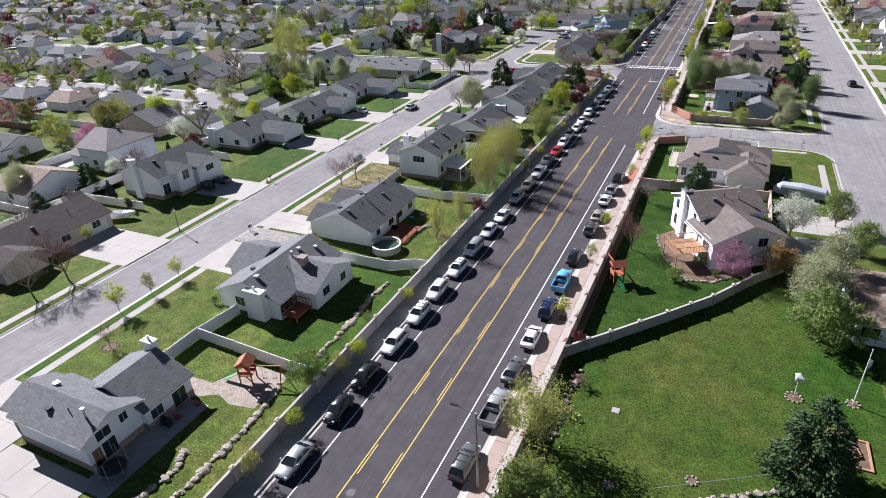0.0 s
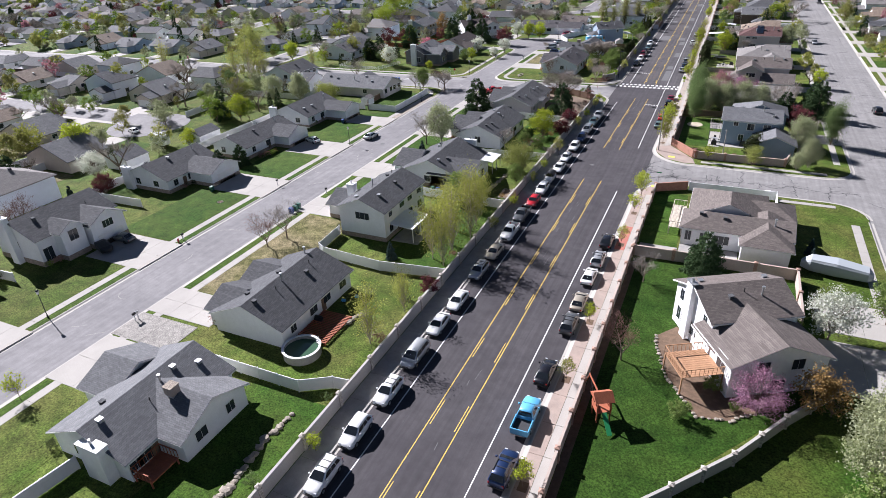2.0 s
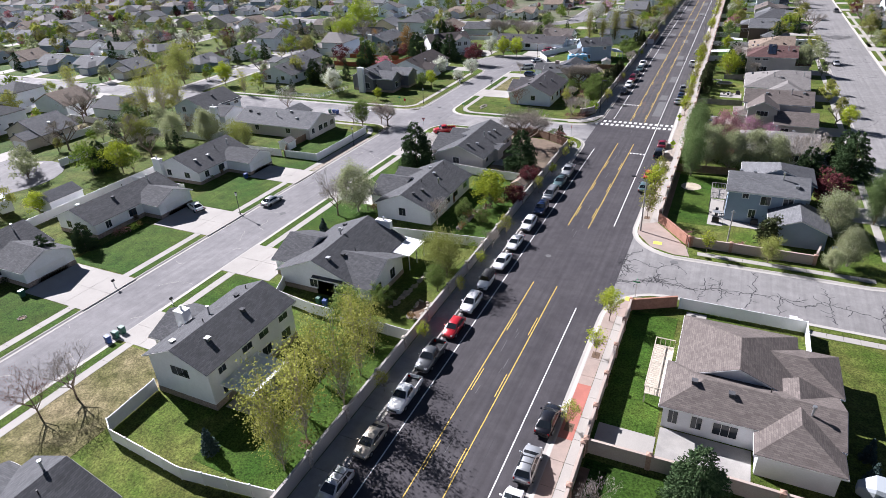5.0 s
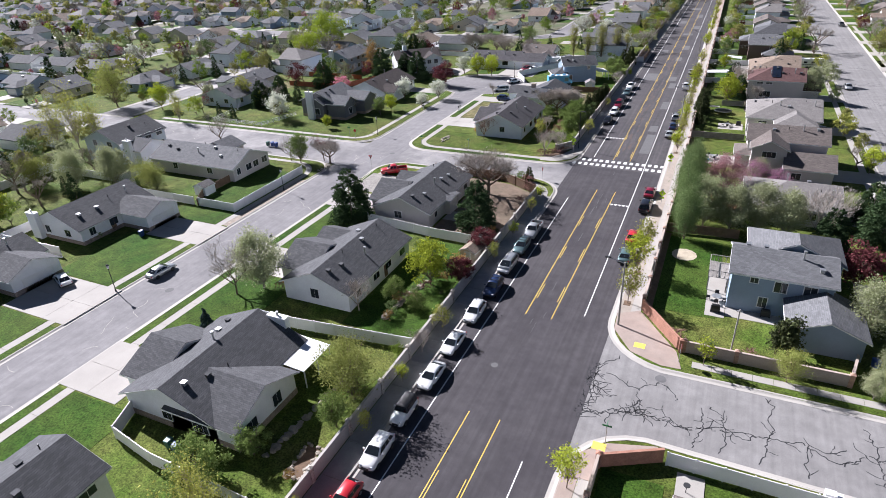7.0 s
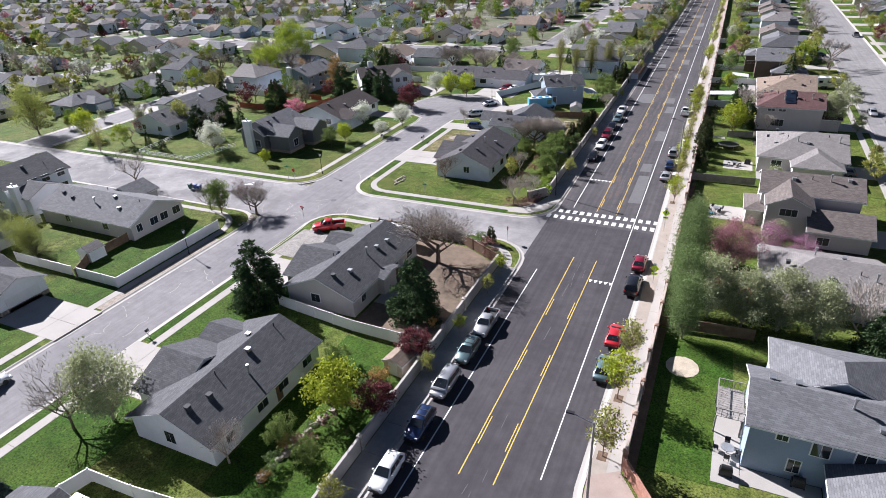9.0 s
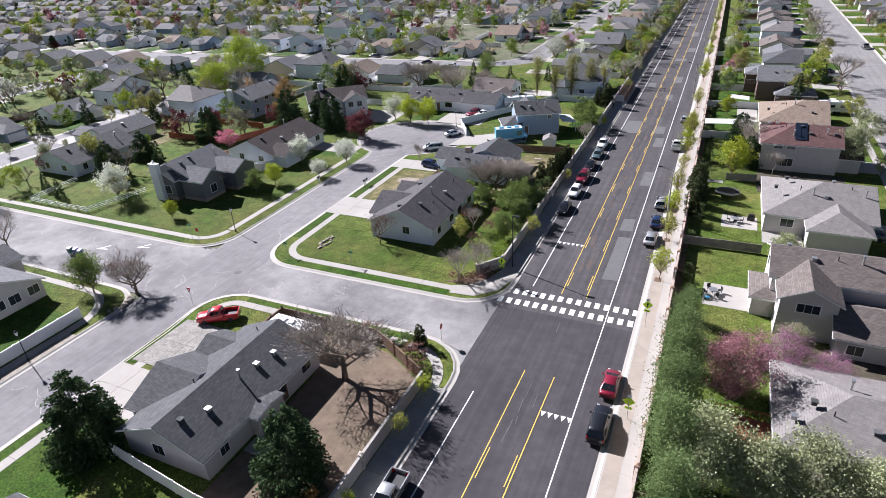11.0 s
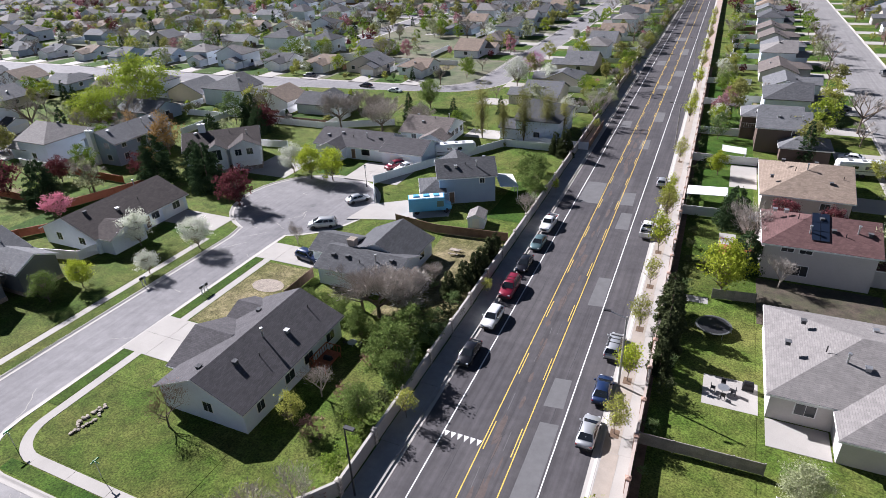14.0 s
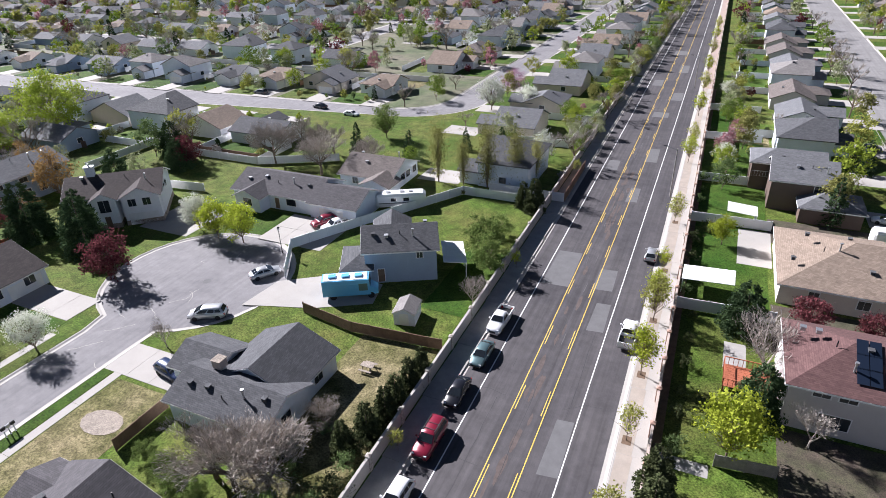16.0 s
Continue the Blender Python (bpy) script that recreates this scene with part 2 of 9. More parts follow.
# ---- builders ----
def bent(x, y):
    """The main road and all along it swing a little to the west beyond the crossing."""
    return x - 0.0125 * (y - 205.0) if y > 205.0 and -13.2 < x < 13.45 else x


def joined(name, pieces, label, category):
    """Many copies of meshes, joined into one object of what nobody could count; pieces: mesh and pose."""
    vs, ls, starts, mats, slots, nv, nl = [], [], [], [], [], 0, 0
    cache = {}
    for me, m in pieces:
        if me not in cache:
            co = np.empty(len(me.vertices) * 3, np.float32)
            me.vertices.foreach_get("co", co)
            li = np.empty(len(me.loops), np.int32)
            me.loops.foreach_get("vertex_index", li)
            st = np.empty(len(me.polygons), np.int32)
            me.polygons.foreach_get("loop_start", st)
            if me.materials[0] not in slots:
                slots.append(me.materials[0])
            cache[me] = (co.reshape(-1, 3), li, st, slots.index(me.materials[0]))
        co, li, st, slot = cache[me]
        a = np.array(m)
        vs.append(co @ a[:3, :3].T + a[:3, 3])
        ls.append(li + nv)
        starts.append(st + nl)
        mats.append(np.full(len(st), slot, np.int32))
        nv, nl = nv + len(co), nl + len(li)
    out = bpy.data.meshes.new(name)
    out.vertices.add(nv)
    out.vertices.foreach_set("co", np.concatenate(vs).astype(np.float32).ravel())
    out.loops.add(nl)
    out.loops.foreach_set("vertex_index", np.concatenate(ls))
    st = np.concatenate(starts)
    out.polygons.add(len(st))
    out.polygons.foreach_set("loop_start", st)
    for mm in slots:
        out.materials.append(mm)
    out.polygons.foreach_set("material_index", np.concatenate(mats))
    out.polygons.foreach_set("use_smooth", np.zeros(len(st), bool))
    out.update(calc_edges=True)
    out.validate()
    return tagged(new(name, out), label, category, kind="stuff")


class Mb:
    """Corners and faces of one mesh."""

    def __init__(self):
        self.v, self.f = [], []

    def add(self, vs, fs):
        k = len(self.v)
        self.v += [tuple(p) for p in vs]
        self.f += [tuple(i + k for i in q) for q in fs]
        return self

    def box(self, x0, y0, z0, x1, y1, z1):
        x0, x1, y0, y1, z0, z1 = min(x0, x1), max(x0, x1), min(y0, y1), max(y0, y1), min(z0, z1), max(z0, z1)
        return self.add([(x0, y0, z0), (x1, y0, z0), (x1, y1, z0), (x0, y1, z0), (x0, y0, z1), (x1, y0, z1), (x1, y1, z1), (x0, y1, z1)],
                        [(3, 2, 1, 0), (4, 5, 6, 7), (0, 1, 5, 4), (1, 2, 6, 5), (2, 3, 7, 6), (3, 0, 4, 7)])

    def bar(self, p, q, w, z0, z1):
        """An upright slab of thickness w along the plan line p to q."""
        d = Vector((q[0] - p[0], q[1] - p[1]))
        if d.length < 1e-6:
            return self
        s = Vector((-d.y, d.x)).normalized() * w / 2
        return self.prism([(p[0] + s.x, p[1] + s.y), (p[0] - s.x, p[1] - s.y), (q[0] - s.x, q[1] - s.y), (q[0] + s.x, q[1] + s.y)], z0, z1)

    def prism(self, pts, z0, z1):
        n = len(pts)
        area = sum(pts[i][0] * pts[(i + 1) % n][1] - pts[(i + 1) % n][0] * pts[i][1] for i in range(n))
        if area < 0:
            pts = pts[::-1]
        return self.add([(x, y, z0) for x, y in pts] + [(x, y, z1) for x, y in pts],
                        [tuple(range(n))[::-1], tuple(range(n, 2 * n))] + [(i, (i + 1) % n, n + (i + 1) % n, n + i) for i in range(n)])

    def tube(self, p, q, r0, r1, n=6):
        p, q = Vector(p), Vector(q)
        d = (q - p).normalized()
        a = d.orthogonal().normalized()
        b = d.cross(a)
        ring = lambda c, r: [c + (a * math.cos(t) + b * math.sin(t)) * r for t in (2 * math.pi * i / n for i in range(n))]
        return self.add(ring(p, r0) + ring(q, r1), [(i, (i + 1) % n, n + (i + 1) % n, n + i) for i in range(n)] + [tuple(range(n))[::-1], tuple(range(n, 2 * n))])

    def ball(self, c, r, sx=1, sy=1, sz=1, n=8, m=5, wob=0.0, rng=None):
        vs = [(c[0], c[1], c[2] - r * sz)]
        for j in range(1, m):
            t = math.pi * j / m - math.pi / 2
            for i in range(n):
                a = 2 * math.pi * i / n
                k = 1 + (rng.uniform(-wob, wob) if rng else 0)
                vs.append((c[0] + r * sx * k * math.cos(t) * math.cos(a), c[1] + r * sy * k * math.cos(t) * math.sin(a), c[2] + r * sz * k * math.sin(t)))
        vs.append((c[0], c[1], c[2] + r * sz))
        fs = [(0, 1 + (i + 1) % n, 1 + i) for i in range(n)]
        for j in range(m - 2):
            fs += [(1 + j * n + i, 1 + j * n + (i + 1) % n, 1 + (j + 1) * n + (i + 1) % n, 1 + (j + 1) * n + i) for i in range(n)]
        k = 1 + (m - 2) * n
        return self.add(vs, fs + [(k + i, k + (i + 1) % n, len(vs) - 1) for i in range(n)])

    def mesh(self, name, material, off=(0, 0, 0), smooth=False):
        me = bpy.data.meshes.new(name)
        me.from_pydata([(bent(x, y) - off[0], y - off[1], z - off[2]) for x, y, z in self.v], [], self.f)
        me.materials.append(material)
        if smooth:
            me.polygons.foreach_set("use_smooth", [True] * len(me.polygons))
        return me


BASE = {}


def thing(name, x, y, z, label, category, group="", kind=""):
    ob = new(name)
    ob.empty_display_size = 0.3
    ob.location = (x, y, z)
    BASE[ob] = (x, y, z)
    return tagged(ob, label, category, group, kind)


def part(name, mb, material, parent, label="", smooth=False, kind=""):
    """One mesh under a thing or a part; the corners are given in the world."""
    off = BASE[parent]
    ob = new(name, mb.mesh(name, material, off, smooth))
    ob.parent = parent
    BASE[ob] = off
    return tagged(ob, label, kind=kind)


def solid(name, mb, material, label, category="", kind="", group="", smooth=False):
    """A thing that is one mesh, with its origin at its base."""
    xs, ys, zs = zip(*mb.v)
    off = ((min(xs) + max(xs)) / 2, (min(ys) + max(ys)) / 2, min(zs))
    ob = new(name, mb.mesh(name, material, off, smooth))
    ob.location = off
    BASE[ob] = off
    return tagged(ob, label, category, group, kind)


# ---- ground, roads, kerbs ----
def arc(cx, cy, r, a0, a1, n=8):
    return [(cx + r * math.cos(radians(a0 + (a1 - a0) * i / n)), cy + r * math.sin(radians(a0 + (a1 - a0) * i / n))) for i in range(n + 1)]


def offset_line(pts, d):
    """The line moved d metres to its left."""
    out = []
    for i, p in enumerate(pts):
        a, b = pts[max(i - 1, 0)], pts[min(i + 1, len(pts) - 1)]
        t = Vector((b[0] - a[0], b[1] - a[1]))
        t = t.normalized() if t.length > 1e-6 else Vector((1, 0))
        out.append((p[0] - t.y * d, p[1] + t.x * d))
    return out


def ribbon(mb, pts, w0, w1, z0, z1):
    """A strip along a line, from w0 to w1 metres to its left, as upright pieces."""
    a, b = offset_line(pts, w0), offset_line(pts, w1)
    n = len(pts)
    vs = [(*p, z0) for p in a] + [(*p, z0) for p in b] + [(*p, z1) for p in a] + [(*p, z1) for p in b]
    fs = []
    for i in range(n - 1):
        fs += [(2 * n + i, 2 * n + i + 1, 3 * n + i + 1, 3 * n + i), (i, i + 1, 2 * n + i + 1, 2 * n + i), (n + i + 1, n + i, 3 * n + i, 3 * n + i + 1)]
    fs += [(0, 2 * n, 3 * n, n), (n - 1, 2 * n - 1, 4 * n - 1, 3 * n - 1)]
    return mb.add(vs, fs)


def long_line(p, q, step=6.0):
    n = max(1, int(math.hypot(q[0] - p[0], q[1] - p[1]) / step))
    return [(p[0] + (q[0] - p[0]) * i / n, p[1] + (q[1] - p[1]) * i / n) for i in range(n + 1)]


solid("ground", Mb().box(-2500, -800, -0.6, 2500, 3500, -0.12), M["earth"], "dry spring earth and thin grass to the horizon", "ground", "structure")
solid("road_main_north", Mb().prism([(-9.0, 216.2), (9.2, 216.2), (9.2, 1200), (-9.0, 1200)], -0.1, 0.0), M["asphalt_north"], "dark worn asphalt road with repairs and lines", "road", "structure")
solid("road_main", Mb().prism([(-9.0, -140), (9.2, -140), (9.2, 205), (9.2, 216.2), (-9.0, 216.2), (-9.0, 205)], -0.1, 0.0), M["asphalt"], "dark freshly sealed asphalt road with yellow and white lines", "road", "structure")
solid("road_west", Mb().box(-59, -140, -0.1, -48, 216, -0.002), M["asphalt_old"], "pale worn asphalt residential street", "road", "structure")
solid("road_cross", Mb().box(-480, 200.8, -0.1, -59, 216, -0.006).box(-48, 200, -0.1, -9.0, 223, -0.006), M["asphalt_mid"], "grey asphalt side street to the crossing", "road", "structure")
solid("road_court", Mb().prism([(-59, 216.002), (-48, 216.002)] + arc(-54.5, 280.5, 14.6, -50, 230, 28), -0.1, -0.003), M["asphalt_old"], "pale asphalt court with a round turning end", "road", "structure")
solid("road_north", Mb().box(-480, 340, -0.1, -47.9, 398, -0.003).box(-59.5, 398, -0.1, -47.9, 1200, -0.003), M["asphalt_old"], "pale asphalt street turning north", "road", "structure")
solid("road_east_side", Mb().box(9.2, 136, -0.1, 46.4, 162, -0.004), M["asphalt_pale"], "cracked pale asphalt side street", "road", "structure")
solid("road_east", Mb().prism([(46.4, 106), (49, 101.5), (53.8, 99.6), (58.6, 101.5), (61.2, 106), (61.2, 1200), (46.4, 1200)], -0.1, -0.004), M["asphalt_pale"], "pale worn asphalt residential street", "road", "structure")

LOT = 0.12
BULB = arc(-54.5, 280.5, 14.0, 249, -69, 30)
NW_EDGE = [(-480, 215.5), (-66, 215.5)] + arc(-65, 221.5, 6, -90, 0, 6)[1:] + [(-59, 232), (-58.8, 264)] + BULB + [(-49.6, 264), (-49.6, 223)] + arc(-43.8, 221.2, 5.8, 180, 270, 6) + [(-16, 215.6)] + arc(-15.2, 221.8, 6.2, -90, 0, 6)
BLOCKS = {
    "lot_southwest": [(-48.0, -140), (-9.0, -140), (-9.0, 199)] + arc(-15.4, 199.6, 6.4, 0, 90, 6) + [(-43, 206.0)] + arc(-43, 200.5, 5.5, 90, 180, 6)[1:] + [(-48.0, 180)],
    "lot_west": [(-480, -140), (-59.0, -140), (-59.0, 195)] + arc(-64.5, 195.2, 5.6, 0, 90, 6) + [(-480, 200.8)],
    "lot_north": NW_EDGE + [(-9.0, 1200), (-48.0, 1200), (-48.0, 392)] + arc(-70, 387, 22, 0, -78, 8) + [(-140, 357), (-480, 347)],
    "lot_far": [(-480, 360), (-140, 371), (-75, 372.5)] + arc(-73, 386, 13.5, -85, 0, 6) + [(-59.5, 1200), (-480, 1200)],
    "lot_southeast": [(9.2, -140), (46.4, -140), (46.4, 137)] + arc(41, 137, 5.5, 0, 90, 5) + [(19, 142.8)] + arc(16.6, 135.6, 7.3, 95, 180, 6),
    "lot_northeast": [(9.2, 1200), (9.2, 205)] + arc(17.0, 162.4, 7.8, 180, 262, 7) + [(41, 154.8)] + arc(41.2, 160, 5.2, -90, 0, 5) + [(46.4, 1200)],
    "lot_east": [(61.2, -140), (420, -140), (420, 1200), (61.2, 1200)],
}
for name, pts in BLOCKS.items():
    solid(name, Mb().prism(pts, -0.1, LOT), M["grass_mid"] if name != "lot_far" else M["earth"], "building land with rough spring grass", "ground", "structure")


def kerb(pts):
    """Kerb and gutter along an edge, the road lying to the right of it."""
    rows = [(offset_line(pts, w), z) for w, z in ((-0.62, -0.05), (-0.62, 0.01), (-0.3, 0.014), (-0.2, 0.035), (0.0, 0.135), (0.17, 0.158), (0.17, -0.05))]
    n = len(pts)
    vs = [(*p, z) for line_, z in rows for p in line_]
    fs = [(k * n + i, k * n + i + 1, (k + 1) * n + i + 1, (k + 1) * n + i) for k in range(len(rows) - 1) for i in range(n - 1)]
    solid("kerb", Mb().add(vs, fs), M["gutter"], "pale concrete kerb with gutter beside the road", "kerb", "structure")


kerb(long_line((-9.0, -140), (-9.0, 199)) + BLOCKS["lot_southwest"][3:-1] + long_line((-48, 195), (-48, -140)))
kerb(long_line((-59, -140), (-59, 195)) + arc(-64.5, 195.2, 5.6, 0, 90, 6)[1:] + long_line((-66, 200.8), (-300, 200.8)))
kerb(long_line((-480, 215.5), (-66, 215.5)) + NW_EDGE[2:] + long_line((-9.0, 223), (-9.0, 900)))
kerb(long_line((-48, 900), (-48, 392)) + arc(-70, 387, 22, 0, -78, 8)[1:] + long_line((-75, 364.5), (-140, 357)) + [(-480, 347)])
kerb([(-480, 360)] + long_line((-140, 371), (-75, 372.5)) + arc(-73, 386, 13.5, -85, 0, 6)[1:] + long_line((-59.5, 400), (-59.5, 900)))
kerb(arc(41, 137, 5.5, 0, 90, 5) + [(30, 142.6), (19, 142.8)] + arc(16.6, 135.6, 7.3, 95, 180, 6) + long_line((9.2, 130), (9.2, -140)))
kerb(long_line((9.2, 900), (9.2, 163)) + arc(17.0, 162.4, 7.8, 180, 262, 7) + [(30, 154.8), (41, 154.8)] + arc(41.2, 160, 5.2, -90, 0, 5) + long_line((46.4, 162), (46.4, 900)))
kerb(long_line((46.4, -140), (46.4, 136)))
kerb(long_line((61.2, 900), (61.2, -140)))

# ---- road lines ----
def flat(name, mb, material, label, cat="road marking"):
    return solid(name, mb, material, label, cat, "structure")


def line(x0, y0, x1, y1, material, name="lane_line", label="painted road line"):
    return flat(name, Mb().box(x0, y0, 0, x1, y1, 0.006), M[material], label)


for x in (-1.72, 1.72):
    for a, b in ((-80, 140.4), (159.8, 204.4), (221.8, 900)):
        line(x - 0.055, a, x + 0.055, b, "line_yellow", label="solid yellow line of the turning lane")
for x in (-1.42, 1.42):
    for k in range(44):
        y = -52 + 12.0 * k
        if y < 137 or 160 < y < 200 or y > 222:
            line(x - 0.05, y, x + 0.05, y + 4.0, "line_yellow", "lane_dash", "short broken yellow line")
for x, spans in ((-5.95, ((-80, 199), (222.4, 900))), (5.55, ((-80, 136), (162, 900)))):
    for a, b in spans:
        line(x - 0.06, a, x + 0.06, b, "line_white", label="solid white edge line")
for row in (217.1, 219.7):
    for k in range(15):
        x = -9.6 + 1.24 * k + (0.3 if row > 218 else 0)
        line(x, row, x + 0.68, row + 1.35, "line_white", "crosswalk_block", "white painted crossing block")
for y, xs, d in ((236.6, (-5.6, -4.9, -4.2, -3.5, -2.8, -2.1), 1), (198.4, (2.1, 2.8, 3.5, 4.2, 4.9), -1)):
    for x in xs:
        flat("yield_tooth", Mb().prism([(x - 0.28, y - 0.35 * d), (x + 0.28, y - 0.35 * d), (x, y + 0.45 * d)] if d < 0 else [(x - 0.28, y + 0.35), (x + 0.28, y + 0.35), (x, y - 0.45)], 0, 0.006), M["line_white"], "white triangle of the give-way row")
PATCHES = ((3.0, 264.6, 5.0, 272.4), (2.6, 288.6, 4.7, 295.4), (1.4, 298.5, 4.1, 304.6), (-5.6, 297.5, -1.8, 308.0), (2.7, 227.5, 4.9, 241.8), (2.5, 244, 4.6, 249), (1.0, 330, 3.0, 337), (-5.4, 345, -3.0, 351), (1.5, 352, 4.0, 361), (-1.0, 386, 3, 391), (2, 404, 5, 413), (-5, 420, -2, 428), (1, 440, 4, 452), (-3, 470, 2, 478))
for x0, y0, x1, y1 in PATCHES:
    flat("asphalt_patch", Mb().prism([(x0, y0), (x1, y0 + 0.25), (x1 - 0.15, y1), (x0 + 0.1, y1 - 0.2)], 0, 0.004), M["patch"], "rectangular paler asphalt repair", "asphalt patch")
for x, y in ((-0.8, 29.9), (-1.9, 148.5), (-52.2, 147.0), (-52.5, 279.8), (-50, 211), (16.1, 153.0)):
    r = [(x + 0.42 * math.cos(a * math.pi / 8), y + 0.42 * math.sin(a * math.pi / 8)) for a in range(16)]
    ring = [(x + (p - x) * 1.45, y + (q - y) * 1.45) for p, q in r]
    flat("manhole_collar", Mb().prism(ring, 0, 0.005), M["asphalt_north"] if abs(x) < 9 else M["patch"], "concrete ring round a manhole", "manhole")
    flat("manhole_cover", Mb().prism(r, 0, 0.012), M["patch"], "round iron manhole cover", "manhole")


# ---- houses ----
def swap(axis, pts):
    return pts if axis == "y" else [(b, a, c) for a, b, c in pts]


def roof_block(h, x0, y0, x1, y1, z0, eave, axis, slope, wall, roof, hip=(0, 0), over=0.45, base=None, name="wall", trim="trim"):
    """Walls and a pitched roof over a rectangle; axis: the way of the ridge; hip: whether the roof slopes at the low and the high end."""
    if axis == "x":
        x0, y0, x1, y1 = y0, x0, y1, x1
    xm, half = (x0 + x1) / 2, (x1 - x0) / 2
    rise, t = half * slope, 0.17
    flip = (lambda f: f) if axis == "y" else (lambda f: f[::-1])
    top = eave + rise
    w = Mb()
    lo, hi = (eave if hip[0] else top), (eave if hip[1] else top)
    vs = [(x0, y0, z0), (x1, y0, z0), (x1, y0, eave), (xm, y0, lo - 0.02), (x0, y0, eave), (x0, y1, z0), (x1, y1, z0), (x1, y1, eave), (xm, y1, hi - 0.02), (x0, y1, eave)]
    fs = [(0, 1, 2, 3, 4), (9, 8, 7, 6, 5), (1, 6, 7, 2), (5, 0, 4, 9)]
    w.add(swap(axis, vs), [flip(f) for f in fs])
    wall_ob = part(name, w, M[wall], h)
    e = eave - over * slope
    a, b = y0 - over, y1 + over
    ra, rb = (y0 + half if hip[0] else a), (y1 - half if hip[1] else b)
    r = Mb()
    vs = [(x0 - over, a, e), (x1 + over, a, e), (x1 + over, b, e), (x0 - over, b, e), (xm, ra, top), (xm, rb, top)]
    up = [(x, y, z + t) for x, y, z in vs]
    fs = [(7, 8, 11, 10), (9, 6, 10, 11), (6, 7, 10), (8, 9, 11)]
    if not hip[0]:
        fs = [f for f in fs if f != (6, 7, 10)] + [(0, 4, 10, 6), (4, 1, 7, 10)]
    if not hip[1]:
        fs = [f for f in fs if f != (8, 9, 11)] + [(2, 5, 11, 8), (5, 3, 9, 11)]
    fs += [(1, 2, 8, 7), (3, 0, 6, 9), (0, 3, 5, 4), (1, 4, 5, 2)]
    if hip[0]:
        fs += [(0, 1, 7, 6), (0, 4, 1)]
    if hip[1]:
        fs += [(2, 3, 9, 8), (3, 2, 5)]
    r.add(swap(axis, vs + up), [flip(f) for f in fs])
    roof_ob = part("roof", r, M[roof], h)
    k = 0.035
    box_faces = [flip(q) for q in [(3, 2, 1, 0), (4, 5, 6, 7), (0, 1, 5, 4), (1, 2, 6, 5), (2, 3, 7, 6), (3, 0, 4, 7)]]
    for xs in (x0 - over - k, x1 + over) if trim else ():
        f = Mb().add(swap(axis, [(xs, a, e - 0.06), (xs + k, a, e - 0.06), (xs + k, b, e - 0.06), (xs, b, e - 0.06), (xs, a, e + t - 0.05), (xs + k, a, e + t - 0.05), (xs + k, b, e + t - 0.05), (xs, b, e + t - 0.05)]), box_faces)
        part("fascia", f, M[trim], roof_ob)
    for yy, on in ((a - k, not hip[0]), (b, not hip[1])) if trim else ():
        if on:
            f = Mb()
            for xa in (x0 - over - k, x1 + over + k):
                vs = [(xa, yy, e - 0.05), (xm, yy, top - 0.05), (xm, yy, top + t - 0.05), (xa, yy, e + t - 0.05)]
                f.add(swap(axis, vs + [(x, y + k, z) for x, y, z in vs]), [(0, 1, 2, 3), (7, 6, 5, 4), (0, 4, 5, 1), (1, 5, 6, 2), (2, 6, 7, 3), (3, 7, 4, 0)])
            part("rake_board", f, M[trim], roof_ob)
        else:
            f = Mb().add(swap(axis, [(x0 - over, yy, e - 0.06), (x1 + over, yy, e - 0.06), (x1 + over, yy + k, e - 0.06), (x0 - over, yy + k, e - 0.06), (x0 - over, yy, e + t - 0.05), (x1 + over, yy, e + t - 0.05), (x1 + over, yy + k, e + t - 0.05), (x0 - over, yy + k, e + t - 0.05)]), box_faces)
            part("fascia", f, M[trim], roof_ob)
    if base:
        g = Mb()
        q = 0.05
        g.add(swap(axis, [(x0 - q, y0 - q, z0), (x1 + q, y0 - q, z0), (x1 + q, y1 + q, z0), (x0 - q, y1 + q, z0), (x0 - q, y0 - q, base), (x1 + q, y0 - q, base), (x1 + q, y1 + q, base), (x0 - q, y1 + q, base)]),
              [flip(s) for s in [(4, 5, 6, 7), (0, 1, 5, 4), (1, 2, 6, 5), (2, 3, 7, 6), (3, 0, 4, 7)]])
        part("wall_base", g, M["stone"], wall_ob, "band of rough stone facing along the foot of the wall")
    return wall_ob, roof_ob


def on_wall(side, at):
    """A box maker on a wall: along, out and up."""
    def make(mb, u0, u1, n0, n1, z0, z1):
        if side == "S":
            return mb.box(u0, at - n1, z0, u1, at - n0, z1)
        if side == "N":
            return mb.box(u0, at + n0, z0, u1, at + n1, z1)
        if side == "E":
            return mb.box(at + n0, u0, z0, at + n1, u1, z1)
        return mb.box(at - n1, u0, z0, at - n0, u1, z1)
    return make


def window(h, side, at, u, z, w=1.5, t=1.2, bars=1):
    put, k = on_wall(side, at), 0.09
    ob = part("window", put(Mb(), u - w / 2 - k, u + w / 2 + k, -0.02, 0.045, z - k, z + t + k), M["trim"], h)
    n = bars + 1
    for i in range(n):
        a = u - w / 2 + w * i / n
        part("pane", put(Mb(), a + 0.02, a + w / n - 0.02, 0.0, 0.055, z, z + t), M["glass"], ob)
    return ob


def garage_door(h, side, at, u, w=4.9, t=2.15):
    put = on_wall(side, at)
    ob = part("garage_door", put(Mb(), u - w / 2, u + w / 2, -0.02, 0.03, LOT, LOT + t), M["trim"], h, "white panelled garage door")
    for i in range(4):
        z = LOT + t * i / 4
        part("panel", put(Mb(), u - w / 2 + 0.03, u + w / 2 - 0.03, 0.0, 0.05, z + 0.025, z + t / 4 - 0.02), M["trim"], ob)
    return ob


